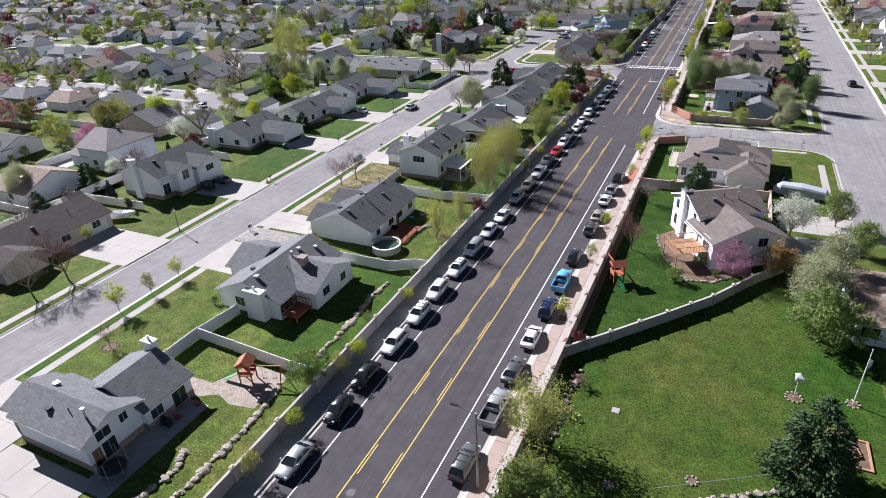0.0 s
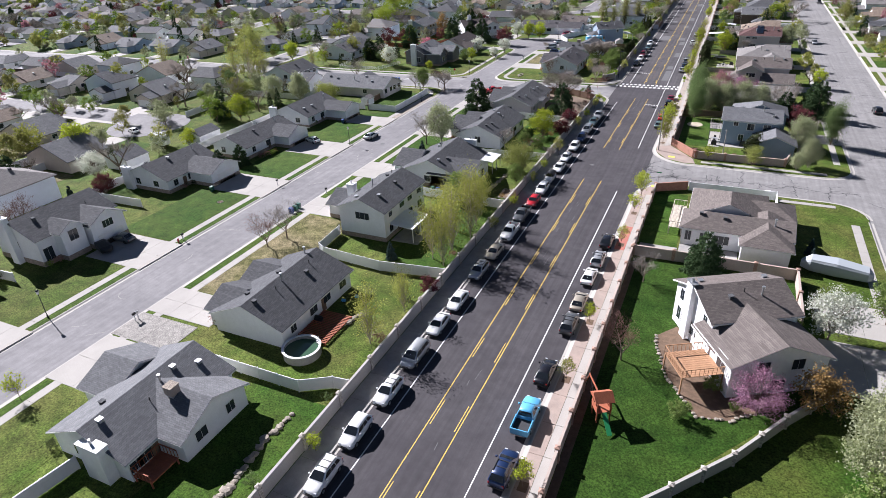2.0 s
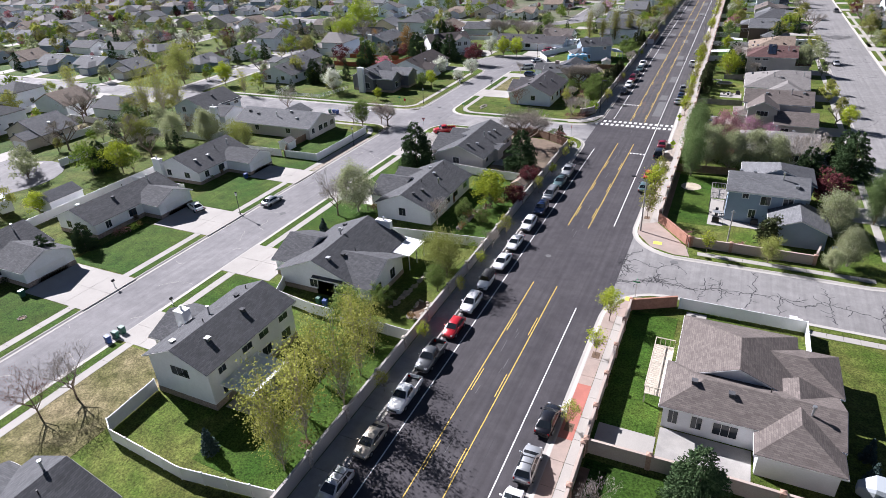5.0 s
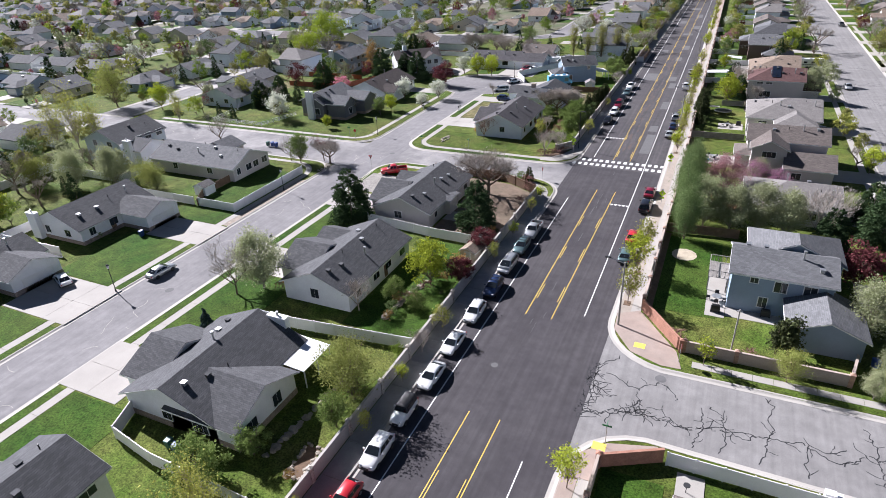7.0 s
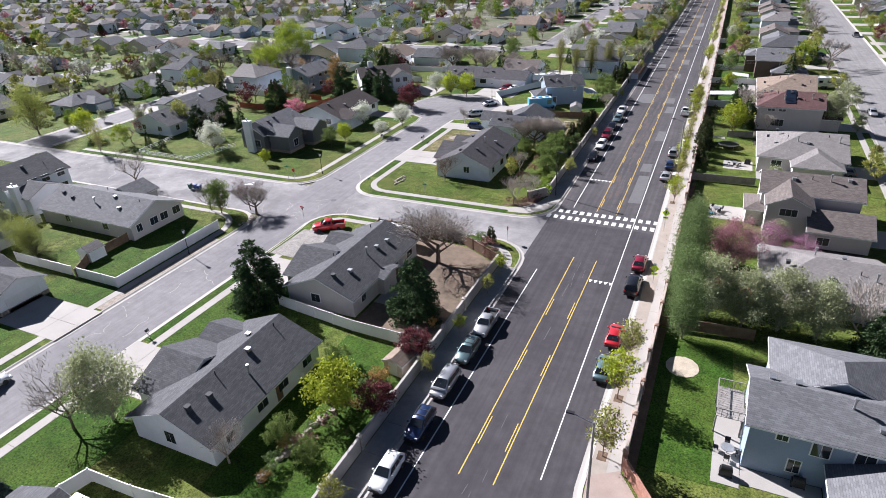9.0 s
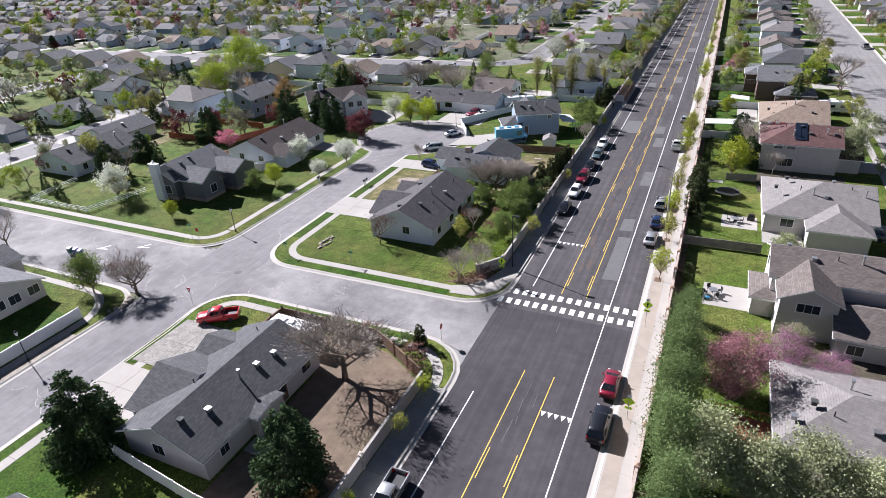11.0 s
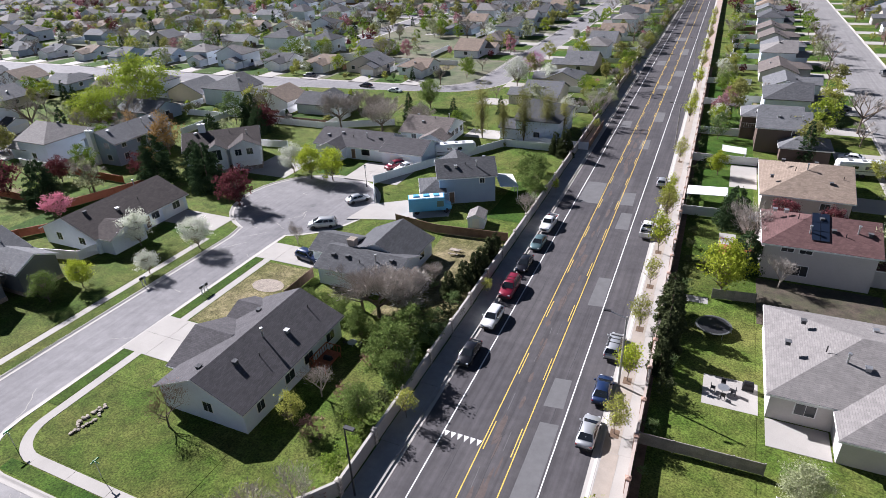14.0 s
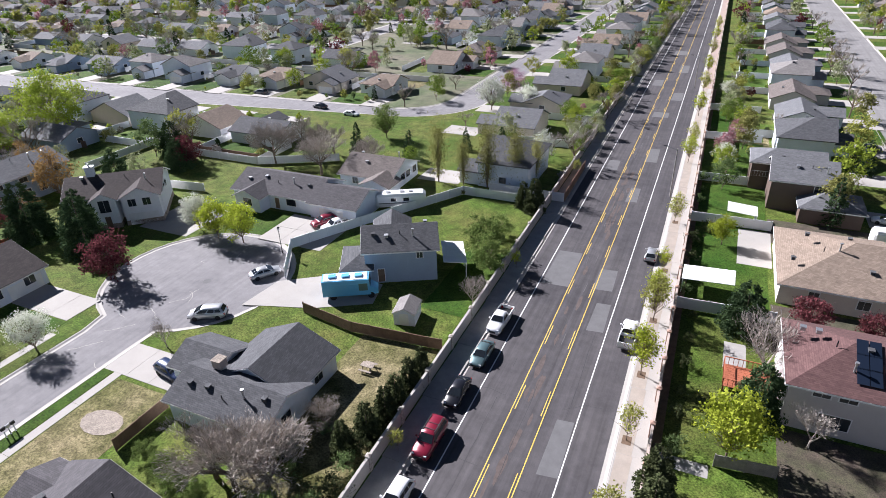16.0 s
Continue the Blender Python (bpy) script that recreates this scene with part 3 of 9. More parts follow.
def door(h, side, at, u, colour="wood_dark", z=None):
    put, f, z = on_wall(side, at), Mb(), (LOT + 0.2 if z is None else z)
    put(f, u - 0.46, u + 0.46, 0.0, 0.05, z, z + 2.05)
    ob = part("door", f, M[colour], h, "closed house door")
    part("door_frame", put(Mb(), u - 0.56, u + 0.56, -0.02, 0.035, z, z + 2.15), M["trim"], ob)
    return ob


def roof_fittings(roof_ob, spots):
    """Vents and pipes; each spot: kind, x, y and the roof's height there."""
    for kind, x, y, z in spots:
        m = Mb()
        if kind == "box":
            m.box(x - 0.24, y - 0.24, z - 0.1, x + 0.24, y + 0.24, z + 0.3).box(x - 0.3, y - 0.3, z + 0.3, x + 0.3, y + 0.3, z + 0.36)
            part("roof_vent", m, M["roof_dark"] if (int(x * 7) % 2) else M["metal"], roof_ob)
        elif kind == "pipe":
            m.tube((x, y, z - 0.2), (x, y, z + 0.55), 0.06, 0.06, 6)
            part("vent_pipe", m, M["black"], roof_ob)
        elif kind == "flue":
            m.tube((x, y, z - 0.2), (x, y, z + 1.0), 0.11, 0.11, 8).tube((x, y, z + 1.0), (x, y, z + 1.2), 0.2, 0.2, 8)
            part("flue", m, M["metal"], roof_ob)


def chimney(h, x0, y0, x1, y1, top, material="wall_white"):
    ob = part("chimney", Mb().box(x0, y0, LOT, x1, y1, top), M[material], h, "boxed chimney with metal cap")
    part("chimney_cap", Mb().box(x0 - 0.1, y0 - 0.1, top, x1 + 0.1, y1 + 0.1, top + 0.12).tube(((x0 + x1) / 2, (y0 + y1) / 2, top), ((x0 + x1) / 2, (y0 + y1) / 2, top + 0.6), 0.16, 0.16, 8), M["metal"], ob)


def house(x0, y0, x1, y1, eave, axis, slope, wall, roof, label, hip=(0, 0), wings=(), base=None, wins=(), doors=(), garages=(), vents=6, group="houses", trim="trim"):
    """A house: a main block and its wings, with openings. Measures are of the walls, in the world."""
    h = thing("house", (x0 + x1) / 2, (y0 + y1) / 2, LOT, label, "house", group)
    w, r = roof_block(h, x0, y0, x1, y1, LOT, eave, axis, slope, wall, roof, hip, base=base, trim=trim)
    for wx0, wy0, wx1, wy1, we, wa, ws, whip in wings:
        roof_block(h, wx0, wy0, wx1, wy1, LOT, we, wa, ws, wall, roof, whip, base=base, trim=trim)
    for side, at, u, z, ww, t in wins:
        window(h, side, at, u, z, ww, t, 1 if ww < 2 else 2)
    for side, at, u in doors:
        door(h, side, at, u)
    for side, at, u, ww in garages:
        garage_door(h, side, at, u, ww)
    rng = random.Random(int(x0 * 10) * 7919 + int(y0 * 10))
    spots = []
    for i in range(vents):
        if axis == "y":
            half, d = (x1 - x0) / 2, rng.uniform(0.12, 0.6)
            sgn = 1 if rng.random() < 0.75 else -1
            spots.append((("box", "box", "pipe", "flue")[i % 4], (x0 + x1) / 2 + sgn * d * half, y0 + (y1 - y0) * (i + 0.7) / (vents + 0.4), eave + half * slope * (1 - d) + 0.15))
        else:
            half, d = (y1 - y0) / 2, rng.uniform(0.12, 0.6)
            sgn = -1 if rng.random() < 0.75 else 1
            spots.append((("box", "box", "pipe", "flue")[i % 4], x0 + (x1 - x0) * (i + 0.7) / (vents + 0.4), (y0 + y1) / 2 + sgn * d * half, eave + half * slope * (1 - d) + 0.15))
    roof_fittings(r, spots)
    return h


def auto_wins(x0, y0, x1, y1, storeys=1, z=1.3, skip=""):
    skip += "NW" if x1 < 0 else "NE"
    out = []
    for s in range(storeys):
        zz = z + 2.75 * s
        if "S" not in skip:
            out += [("S", y0, x0 + (x1 - x0) * 0.3, zz, 1.2, 1.3), ("S", y0, x0 + (x1 - x0) * 0.72, zz, 1.4, 1.2)]
        if "E" not in skip:
            out += [("E", x1, y0 + (y1 - y0) * k, zz, 1.6 if i else 1.1, 1.3) for i, k in enumerate((0.14, 0.42, 0.62, 0.87))]
        if "W" not in skip:
            out += [("W", x0, y0 + (y1 - y0) * k, zz, 1.5, 1.3) for k in (0.3, 0.7)]
        if "N" not in skip:
            out += [("N", y1, x0 + (x1 - x0) * k, zz, 1.4, 1.2) for k in (0.3, 0.7)]
    return out


G, H2 = (0, 0), (1, 1)
house(-36.4, 22.0, -25.7, 28.5, 3.9, "x", 0.42, "wall_cool", "roof_grey", "pale split-level house with grey shingle gables and a patio", wings=[(-34.2, 28.3, -24.9, 34.4, 3.0, "y", 0.45, G), (-39.6, 23.0, -36.2, 28.6, 3.0, "x", 0.42, G)], base=1.0,
      wins=[("E", -25.7, 24.1, 2.9, 1.6, 1.1), ("E", -25.7, 26.5, 3.0, 0.9, 1.0), ("E", -24.9, 29.6, 1.2, 1.5, 1.2), ("E", -24.9, 32.6, 0.4, 1.8, 2.0), ("E", -25.7, 24.3, 0.5, 1.5, 1.9)], doors=[("E", -25.7, 22.9)], vents=4)
house(-35.2, 50.1, -24.7, 64.4, 3.0, "y", 0.42, "wall_white", "roof_grey", "white house with grey roof, rear gable and a wooden stoop", wings=[(-29.6, 54.0, -21.6, 63.0, 3.0, "x", 0.42, G), (-38.6, 56.0, -34.0, 64.0, 2.9, "x", 0.42, G)],
      wins=[("S", 50.1, -31.6, 1.0, 1.6, 1.3), ("E", -24.7, 52.0, 1.1, 1.6, 1.3)] + [("E", -21.6, 56.4, 1.3, 1.5, 1.2), ("E", -21.6, 60.6, 1.3, 1.2, 1.2), ("E", -24.7, 51.0, 1.2, 1.5, 1.3)], doors=[("E", -24.7, 53.2)], vents=6)
house(-35.1, 72.7, -24.0, 88.3, 3.0, "y", 0.42, "wall_white", "roof_dark", "long white house with charcoal roof beside a round pool", wings=[(-36.6, 73.4, -33.0, 80.4, 2.9, "x", 0.42, G), (-37.0, 80.6, -33.0, 87.0, 2.9, "x", 0.42, G)],
      wins=auto_wins(-35.1, 72.7, -24.0, 88.3, skip="SN"), doors=[("E", -24.0, 81.5)], vents=8)
house(-34.7, 102.4, -26.0, 116.8, 5.5, "y", 0.42, "wall_white", "roof_dark", "two-storey white house with charcoal roof and patio cover", wings=[(-40.5, 107.5, -33.0, 114.5, 2.9, "x", 0.42, G)], base=0.9,
      wins=[("S", 102.4, -30.2, 3.7, 2.6, 1.2)] + auto_wins(-34.7, 102.4, -26.0, 116.8, 2, skip="SN"), doors=[("E", -26.0, 107.0)], vents=7)
house(-35.8, 126.4, -23.2, 140.9, 3.0, "y", 0.42, "wall_white", "roof_dark", "white house with charcoal roof and a white patio awning", wings=[(-29.5, 126.4, -20.6, 135.7, 3.0, "x", 0.42, G), (-38.6, 128.8, -34.0, 138.2, 2.9, "x", 0.42, G)], base=0.9,
      wins=[("E", -20.6, 128.6, 1.2, 1.5, 1.2), ("E", -20.6, 132.6, 1.2, 1.3, 1.5), ("S", 126.4, -25.4, 1.0, 2.0, 1.2), ("S", 126.4, -30, 1.2, 1.3, 1.2)], doors=[("E", -23.2, 137.5)], vents=6)
house(-34.3, 151.6, -23.7, 168.9, 3.0, "y", 0.42, "wall_white", "roof_dark", "long white house with charcoal roof and vents", wings=[(-37.4, 155.0, -32.0, 164.2, 2.9, "x", 0.42, G), (-37.2, 164.2, -32.0, 168.6, 2.9, "x", 0.42, G)],
      wins=auto_wins(-34.3, 151.6, -23.7, 168.9, skip="SN") + [("S", 151.6, -29.2, 1.2, 1.3, 1.4)], doors=[("E", -23.7, 161.5)], vents=7)
house(-35.2, 178.2, -24.6, 196.4, 3.0, "y", 0.42, "wall_greige", "roof_dark", "greige house with charcoal roof and a bare dirt yard", wings=[(-37.4, 181.0, -32.0, 190.4, 2.9, "x", 0.42, G), (-37.2, 190.4, -32.0, 195.0, 2.9, "x", 0.42, G), (-25.0, 184.6, -23.6, 188.0, 2.9, "x", 0.15, G)],
      wins=auto_wins(-35.2, 178.2, -24.6, 196.4, skip="SN") + [("S", 178.2, -30.6, 1.3, 1.4, 1.2)], doors=[("E", -24.6, 190.0)], garages=[("W", -37.4, 185.6, 4.9)], vents=7)
house(-36.2, 228.7, -24.8, 246.5, 3.2, "y", 0.45, "wall_cool", "roof_plum", "pale blue-grey corner house with dark taupe roof", wings=[(-37.8, 232.0, -33.0, 241.4, 3.0, "x", 0.42, G), (-37.8, 241.4, -33.0, 246.4, 3.0, "x", 0.42, G)],
      wins=auto_wins(-36.2, 228.7, -24.8, 246.5, skip="SN") + [("S", 228.7, -29.6, 1.6, 1.2, 1.2)], doors=[("E", -24.8, 240.0)], vents=7)
house(-35.0, 256.6, -22.6, 264.0, 3.0, "x", 0.42, "wall_cool", "roof_dark", "grey house on the court with a cooler on its roof", wings=[(-33.0, 262.0, -23.2, 270.0, 3.0, "y", 0.45, G), (-39.0, 261.0, -33.0, 267.0, 2.9, "x", 0.42, G)],
      wins=[("E", -22.6, 260.0, 1.3, 1.5, 1.2), ("E", -23.2, 266.5, 1.3, 1.5, 1.2), ("S", 256.6, -26, 1.3, 1.4, 1.2)], vents=5)
h = house(-32.4, 289.8, -22.2, 298.0, 5.3, "x", 0.48, "wall_blue", "roof_dark", "two-storey blue house with charcoal roof", wings=[(-35.6, 289.2, -31.6, 296.0, 2.9, "x", 0.42, (1, 0)), (-31.0, 294.0, -26.0, 300.0, 5.3, "y", 0.6, G)],
          wins=[("W", -32.4, 292.0, 3.9, 1.2, 1.2), ("S", 289.8, -24.6, 3.9, 0.9, 0.9)], doors=[("S", 289.8, -30.2)], garages=[("W", -35.6, 292.5, 4.9)], vents=5)
h.matrix_basis = pose(-27.3, 293.9, LOT, 0, 0, 28)
house(-86.5, 40.0, -74.2, 63.4, 2.9, "y", 0.4, "wall_tan", "roof_umber", "long low house with a dark brown roof", wins=auto_wins(-86.5, 40, -74.2, 63.4), garages=[("E", -74.2, 60.0, 4.9)], wings=[(-76.0, 42.0, -71.5, 49.0, 2.9, "x", 0.4, G)], vents=3)
house(-85.2, 75.6, -74.4, 90.0, 4.9, "y", 0.45, "wall_white", "roof_dark", "two-storey white house with arched entry and dark roof", base=1.0, wings=[(-78.0, 83.0, -71.5, 89.5, 4.6, "x", 0.5, G), (-76.5, 78.5, -72.4, 82.5, 5.2, "x", 0.6, G)],
      wins=[("S", 75.6, -80.6, 2.6, 2.4, 1.3), ("E", -74.4, 76.9, 0.9, 1.6, 2.2), ("E", -74.4, 80.0, 0.9, 1.6, 2.2), ("E", -72.4, 80.5, 3.2, 1.6, 1.8), ("E", -71.5, 86.2, 3.2, 2.0, 1.2)], garages=[("E", -71.5, 86.2, 4.9)], vents=3)
house(-90.5, 105.6, -78.5, 120.2, 3.0, "y", 0.42, "wall_white", "roof_dark", "white house with front porch and charcoal roof", base=0.9, wings=[(-80.0, 111.5, -72.4, 119.5, 3.0, "x", 0.42, G)], wins=auto_wins(-90.5, 105.6, -78.5, 120.2), garages=[("E", -72.4, 115.6, 4.9)], doors=[("E", -78.5, 110.0)], vents=4)
house(-86.4, 127.0, -76.6, 145.4, 3.0, "y", 0.42, "wall_white", "roof_dark", "white house with stone foot and charcoal roof", base=0.9, wings=[(-78.0, 137.0, -72.2, 144.6, 3.0, "x", 0.42, G)], wins=auto_wins(-86.4, 127, -76.6, 145.4), garages=[("E", -72.2, 141.0, 4.9)], doors=[("E", -76.6, 135.0)], vents=4)
house(-89.8, 152.4, -77.6, 167.6, 3.0, "y", 0.42, "wall_white", "roof_dark", "white house with porch and grey roof", base=0.8, wings=[(-79.0, 160.5, -71.2, 167.5, 3.0, "x", 0.42, G)], wins=auto_wins(-89.8, 152.4, -77.6, 167.6), garages=[("E", -71.2, 164.0, 4.9)], doors=[("E", -77.6, 158.6)], vents=4)
house(-96.4, 184.4, -73.0, 195.6, 3.0, "x", 0.42, "wall_greige", "roof_grey", "greige corner house with a long grey roof", wings=[(-90.0, 194.0, -83.0, 199.0, 3.0, "y", 0.42, G)], wins=auto_wins(-96.4, 184.4, -73.0, 195.6), vents=7)
house(-117.5, 184.5, -106.0, 197.5, 5.2, "y", 0.45, "wall_cool", "roof_dark", "two-storey pale grey house with charcoal roof", wings=[(-108.0, 185.5, -101.0, 193.0, 3.6, "x", 0.45, G)], wins=auto_wins(-117.5, 184.5, -106, 197.5, 2), vents=3)
house(-87.6, 251.4, -74.6, 270.6, 3.0, "y", 0.42, "wall_cool", "roof_umber", "pale house with long brown roof and white porch rail", wings=[(-76.0, 252.0, -71.8, 258.5, 3.0, "x", 0.45, G)], wins=auto_wins(-87.6, 251.4, -74.6, 270.6), garages=[("E", -74.6, 267.4, 4.9)], doors=[("E", -74.6, 261.5)], vents=4)
house(-117.6, 283.4, -107.6, 299.4, 5.4, "y", 0.45, "wall_blue", "roof_grey", "two-storey blue-grey house with grey roof", wins=auto_wins(-117.6, 283.4, -107.6, 299.4, 2), vents=5)
h = house(-93.4, 288.4, -77.8, 299.0, 5.3, "x", 0.42, "wall_white", "roof_umber", "two-storey white house with dark brown roof and paired gables", wings=[(-88.6, 286.0, -84.8, 290.0, 5.5, "y", 0.6, G), (-84.0, 286.4, -77.9, 291.0, 5.3, "y", 0.5, G)], base=1.0,
          wins=[("S", 286.4, -82.4, 3.6, 1.3, 1.3), ("S", 286.4, -80.0, 3.6, 1.3, 1.3), ("S", 286.0, -86.7, 3.2, 1.8, 2.2), ("S", 288.4, -91.2, 1.1, 2.2, 1.4), ("S", 288.4, -91.2, 3.9, 1.6, 1.2), ("E", -77.8, 294.0, 3.8, 1.4, 1.3)], doors=[("S", 286.0, -86.7)], garages=[("S", 286.4, -81.0, 4.9)], vents=4)
chimney(h, -90.2, 293.2, -88.8, 294.2, 9.2)
h.matrix_basis = pose(-85.6, 293.7, LOT, 0, 0, 40)
house(-68.6, 304.4, -50.8, 314.6, 3.0, "x", 0.42, "wall_cool", "roof_plum", "long pale house with dark taupe roof and porch", wings=[(-51.0, 303.8, -41.4, 312.6, 3.0, "x", 0.42, G), (-66.0, 301.8, -60.5, 308.0, 3.0, "y", 0.45, G)], wins=auto_wins(-68.6, 304.4, -50.8, 314.6) + [("S", 301.8, -63.2, 1.3, 1.8, 1.4), ("S", 304.4, -55.2, 1.3, 1.6, 1.3)], doors=[("S", 304.4, -58.6)], garages=[("S", 303.8, -46.5, 4.9)], vents=5)
house(-53.6, 317.8, -42.2, 329.0, 3.0, "x", 0.42, "wall_cool", "roof_brown", "detached pale garage house with brown roof", wings=[(-47.0, 314.5, -41.0, 319.0, 2.8, "y", 0.42, G)], wins=auto_wins(-53.6, 317.8, -42.2, 329), vents=4)
house(-90.0, 231.6, -79.0, 243.6, 4.6, "y", 0.45, "wall_grey", "roof_grey", "slate grey house with bay gables and white trim", base=0.8, wings=[(-81.0, 231.0, -75.4, 236.4, 4.4, "x", 0.6, G), (-80.0, 238.0, -73.6, 244.0, 4.2, "x", 0.5, G), (-86.0, 229.8, -81.6, 233.0, 4.4, "y", 0.6, G)], wins=auto_wins(-90, 231.6, -79, 243.6, skip="E") + [("S", 229.8, -83.8, 1.4, 1.8, 1.6), ("E", -75.4, 233.6, 1.4, 1.5, 1.6)], vents=4)
house(-129.0, 232.8, -115.4, 250.4, 3.0, "y", 0.38, "wall_cool", "roof_dark", "pale house with long charcoal roof beside a rail fence", wins=auto_wins(-129.0, 232.8, -115.4, 250.4), vents=4)
# east of the road
# two houses on lots that lie askew to the road
h = house(21.36, 90.82, 31.36, 99.82, 5.9, "x", 0.42, "wall_white", "roof_brown", "two-storey white house with brown roof and a wooden deck", wings=[(20.66, 84.87, 31.4, 92.2, 4.5, "y", 0.4, G), (20.5, 89.4, 24.0, 92.5, 4.2, "x", 0.25, (1, 0))],
          wins=[("W", 21.36, 92.4, 4.1, 0.9, 1.5), ("W", 21.36, 98.2, 4.1, 0.9, 1.5), ("W", 21.36, 93.6, 1.2, 0.9, 1.7), ("W", 21.36, 94.8, 1.2, 0.9, 1.7), ("W", 21.36, 97.2, 1.2, 0.9, 1.7), ("W", 21.36, 98.4, 1.2, 0.9, 1.7), ("W", 20.66, 86.8, 2.6, 1.8, 2.0), ("S", 84.87, 24.2, 3.3, 1.3, 1.3), ("S", 84.87, 28.0, 3.3, 1.4, 1.3), ("S", 84.87, 26.2, 0.6, 1.7, 1.4)], vents=5)
chimney(h, 20.75, 95.3, 21.36, 96.6, 8.0)
h.matrix_basis = pose(26.36, 95.32, LOT, 0, 0, 30)
house(43.2, 71.4, 57.0, 84.6, 3.1, "x", 0.42, "wall_cool", "roof_tan", "pale house with a reddish tan shingle roof", hip=(1, 0), wins=[("S", 71.4, 44.6, 1.2, 1.9, 1.4), ("S", 71.4, 49.5, 1.2, 1.4, 1.3), ("W", 43.2, 76, 1.2, 1.4, 1.3)], vents=3)
house(18.6, 118.2, 33.8, 124.8, 3.2, "x", 0.42, "wall_white", "roof_brown", "white bungalow with brown hipped roof and a rear deck", hip=(1, 0), wings=[(19.4, 123.5, 30.5, 134.2, 3.2, "y", 0.42, (0, 1)), (27.2, 115.2, 33.7, 125.0, 3.0, "y", 0.42, (1, 0)), (28.0, 126.0, 34.4, 132.2, 3.0, "x", 0.42, (0, 1))],
      wins=[("S", 118.2, 19.6, 1.0, 0.9, 1.6), ("S", 118.2, 21.8, 1.0, 1.0, 1.5), ("S", 118.2, 24.4, 1.0, 2.2, 1.4), ("W", 18.6, 121.5, 1.1, 1.6, 1.3)], vents=4)
house(22.0, 170.4, 33.2, 178.4, 5.6, "x", 0.42, "wall_blue", "roof_grey", "two-storey blue house with grey roof and white deck", wings=[(24.0, 176.0, 34.5, 184.0, 5.6, "y", 0.45, (0, 1)), (28.6, 163.8, 36.2, 171.0, 3.0, "y", 0.42, G)],
      wins=[("S", 170.4, 24.6, 4.4, 0.9, 1.1), ("S", 170.4, 27.6, 3.6, 1.4, 1.4), ("S", 170.4, 30.8, 3.6, 1.4, 1.4), ("S", 170.4, 26.0, 1.1, 1.0, 1.4), ("W", 22.0, 173, 3.8, 1.2, 1.3), ("W", 22.0, 175.6, 1.0, 1.8, 2.0)], vents=5)
house(23.5, 199.5, 37.0, 211.4, 3.1, "x", 0.36, "wall_greige", "roof_pale", "greige house with pale grey hipped roof", hip=(1, 0), wins=auto_wins(23.5, 199.5, 37, 211.4), vents=8)
house(23.2, 226.0, 37.0, 234.6, 5.7, "x", 0.45, "wall_greige", "roof_brown", "two-storey greige house with brown shingle roofs", wings=[(24.0, 221.4, 30.0, 229.0, 5.5, "y", 0.5, G), (21.4, 225.0, 25.0, 231.0, 2.9, "x", 0.4, (1, 0)), (30.0, 219.0, 38.0, 227.0, 2.9, "x", 0.45, G)],
      wins=[("S", 221.4, 27.0, 3.8, 2.4, 1.1), ("W", 23.2, 232.6, 3.8, 1.2, 1.3), ("W", 24.0, 223.6, 3.4, 1.3, 1.4), ("W", 24.0, 223.6, 0.9, 1.3, 1.4), ("S", 219.0, 32.0, 0.8, 1.6, 1.2)], vents=5)
house(23.2, 250.6, 38.0, 266.6, 3.4, "x", 0.36, "wall_greige", "roof_pale", "greige house with broad pale grey roof and pipes", hip=(1, 0), wins=[("S", 250.6, 26.4, 1.4, 1.8, 1.3), ("W", 23.2, 255, 1.3, 1.6, 1.4), ("W", 23.2, 262, 1.3, 1.6, 1.4)], wings=[(29.0, 246.5, 37.0, 254.0, 3.2, "y", 0.36, (1, 0))], vents=8)
house(22.8, 280.0, 36.0, 291.0, 5.6, "x", 0.42, "wall_greige", "roof_maroon", "two-storey house with maroon roof and solar panels", hip=(1, 0), wings=[(30.0, 282.0, 40.0, 290.0, 3.0, "x", 0.42, G)], wins=[("S", 280.0, 27.2, 1.2, 2.7, 1.5), ("S", 280.0, 25.6, 4.6, 1.5, 0.5), ("S", 280.0, 27.8, 4.6, 1.5, 0.5), ("W", 22.8, 284, 3.6, 1.4, 1.3)], vents=9)
house(23.2, 303.8, 36.4, 320.8, 3.2, "x", 0.36, "wall_tan", "roof_tan", "tan shingle roofed house with pale walls", hip=(1, 0), wins=auto_wins(23.2, 303.8, 36.4, 320.8), vents=7)
house(22.4, 335.4, 32.0, 346.0, 5.5, "x", 0.42, "wall_brown", "roof_grey", "two-storey dark brown house with grey roof and white balcony", wings=[(27.0, 331.0, 36.0, 338.5, 3.0, "x", 0.42, H2), (19.4, 344.0, 31.0, 351.5, 5.4, "x", 0.42, (1, 0))], wins=[("S", 335.4, 29.5, 3.6, 1.2, 1.6), ("S", 335.4, 29.5, 1.0, 1.2, 1.6)], vents=4)


# ---- pavements, lawns, drives ----
def slab(name, x0, y0, x1, y1, material, z, label, cat="pavement"):
    return solid(name, Mb().box(x0, y0, LOT - 0.05, x1, y1, z), M[material], label, cat, "structure")


LAWNS = []


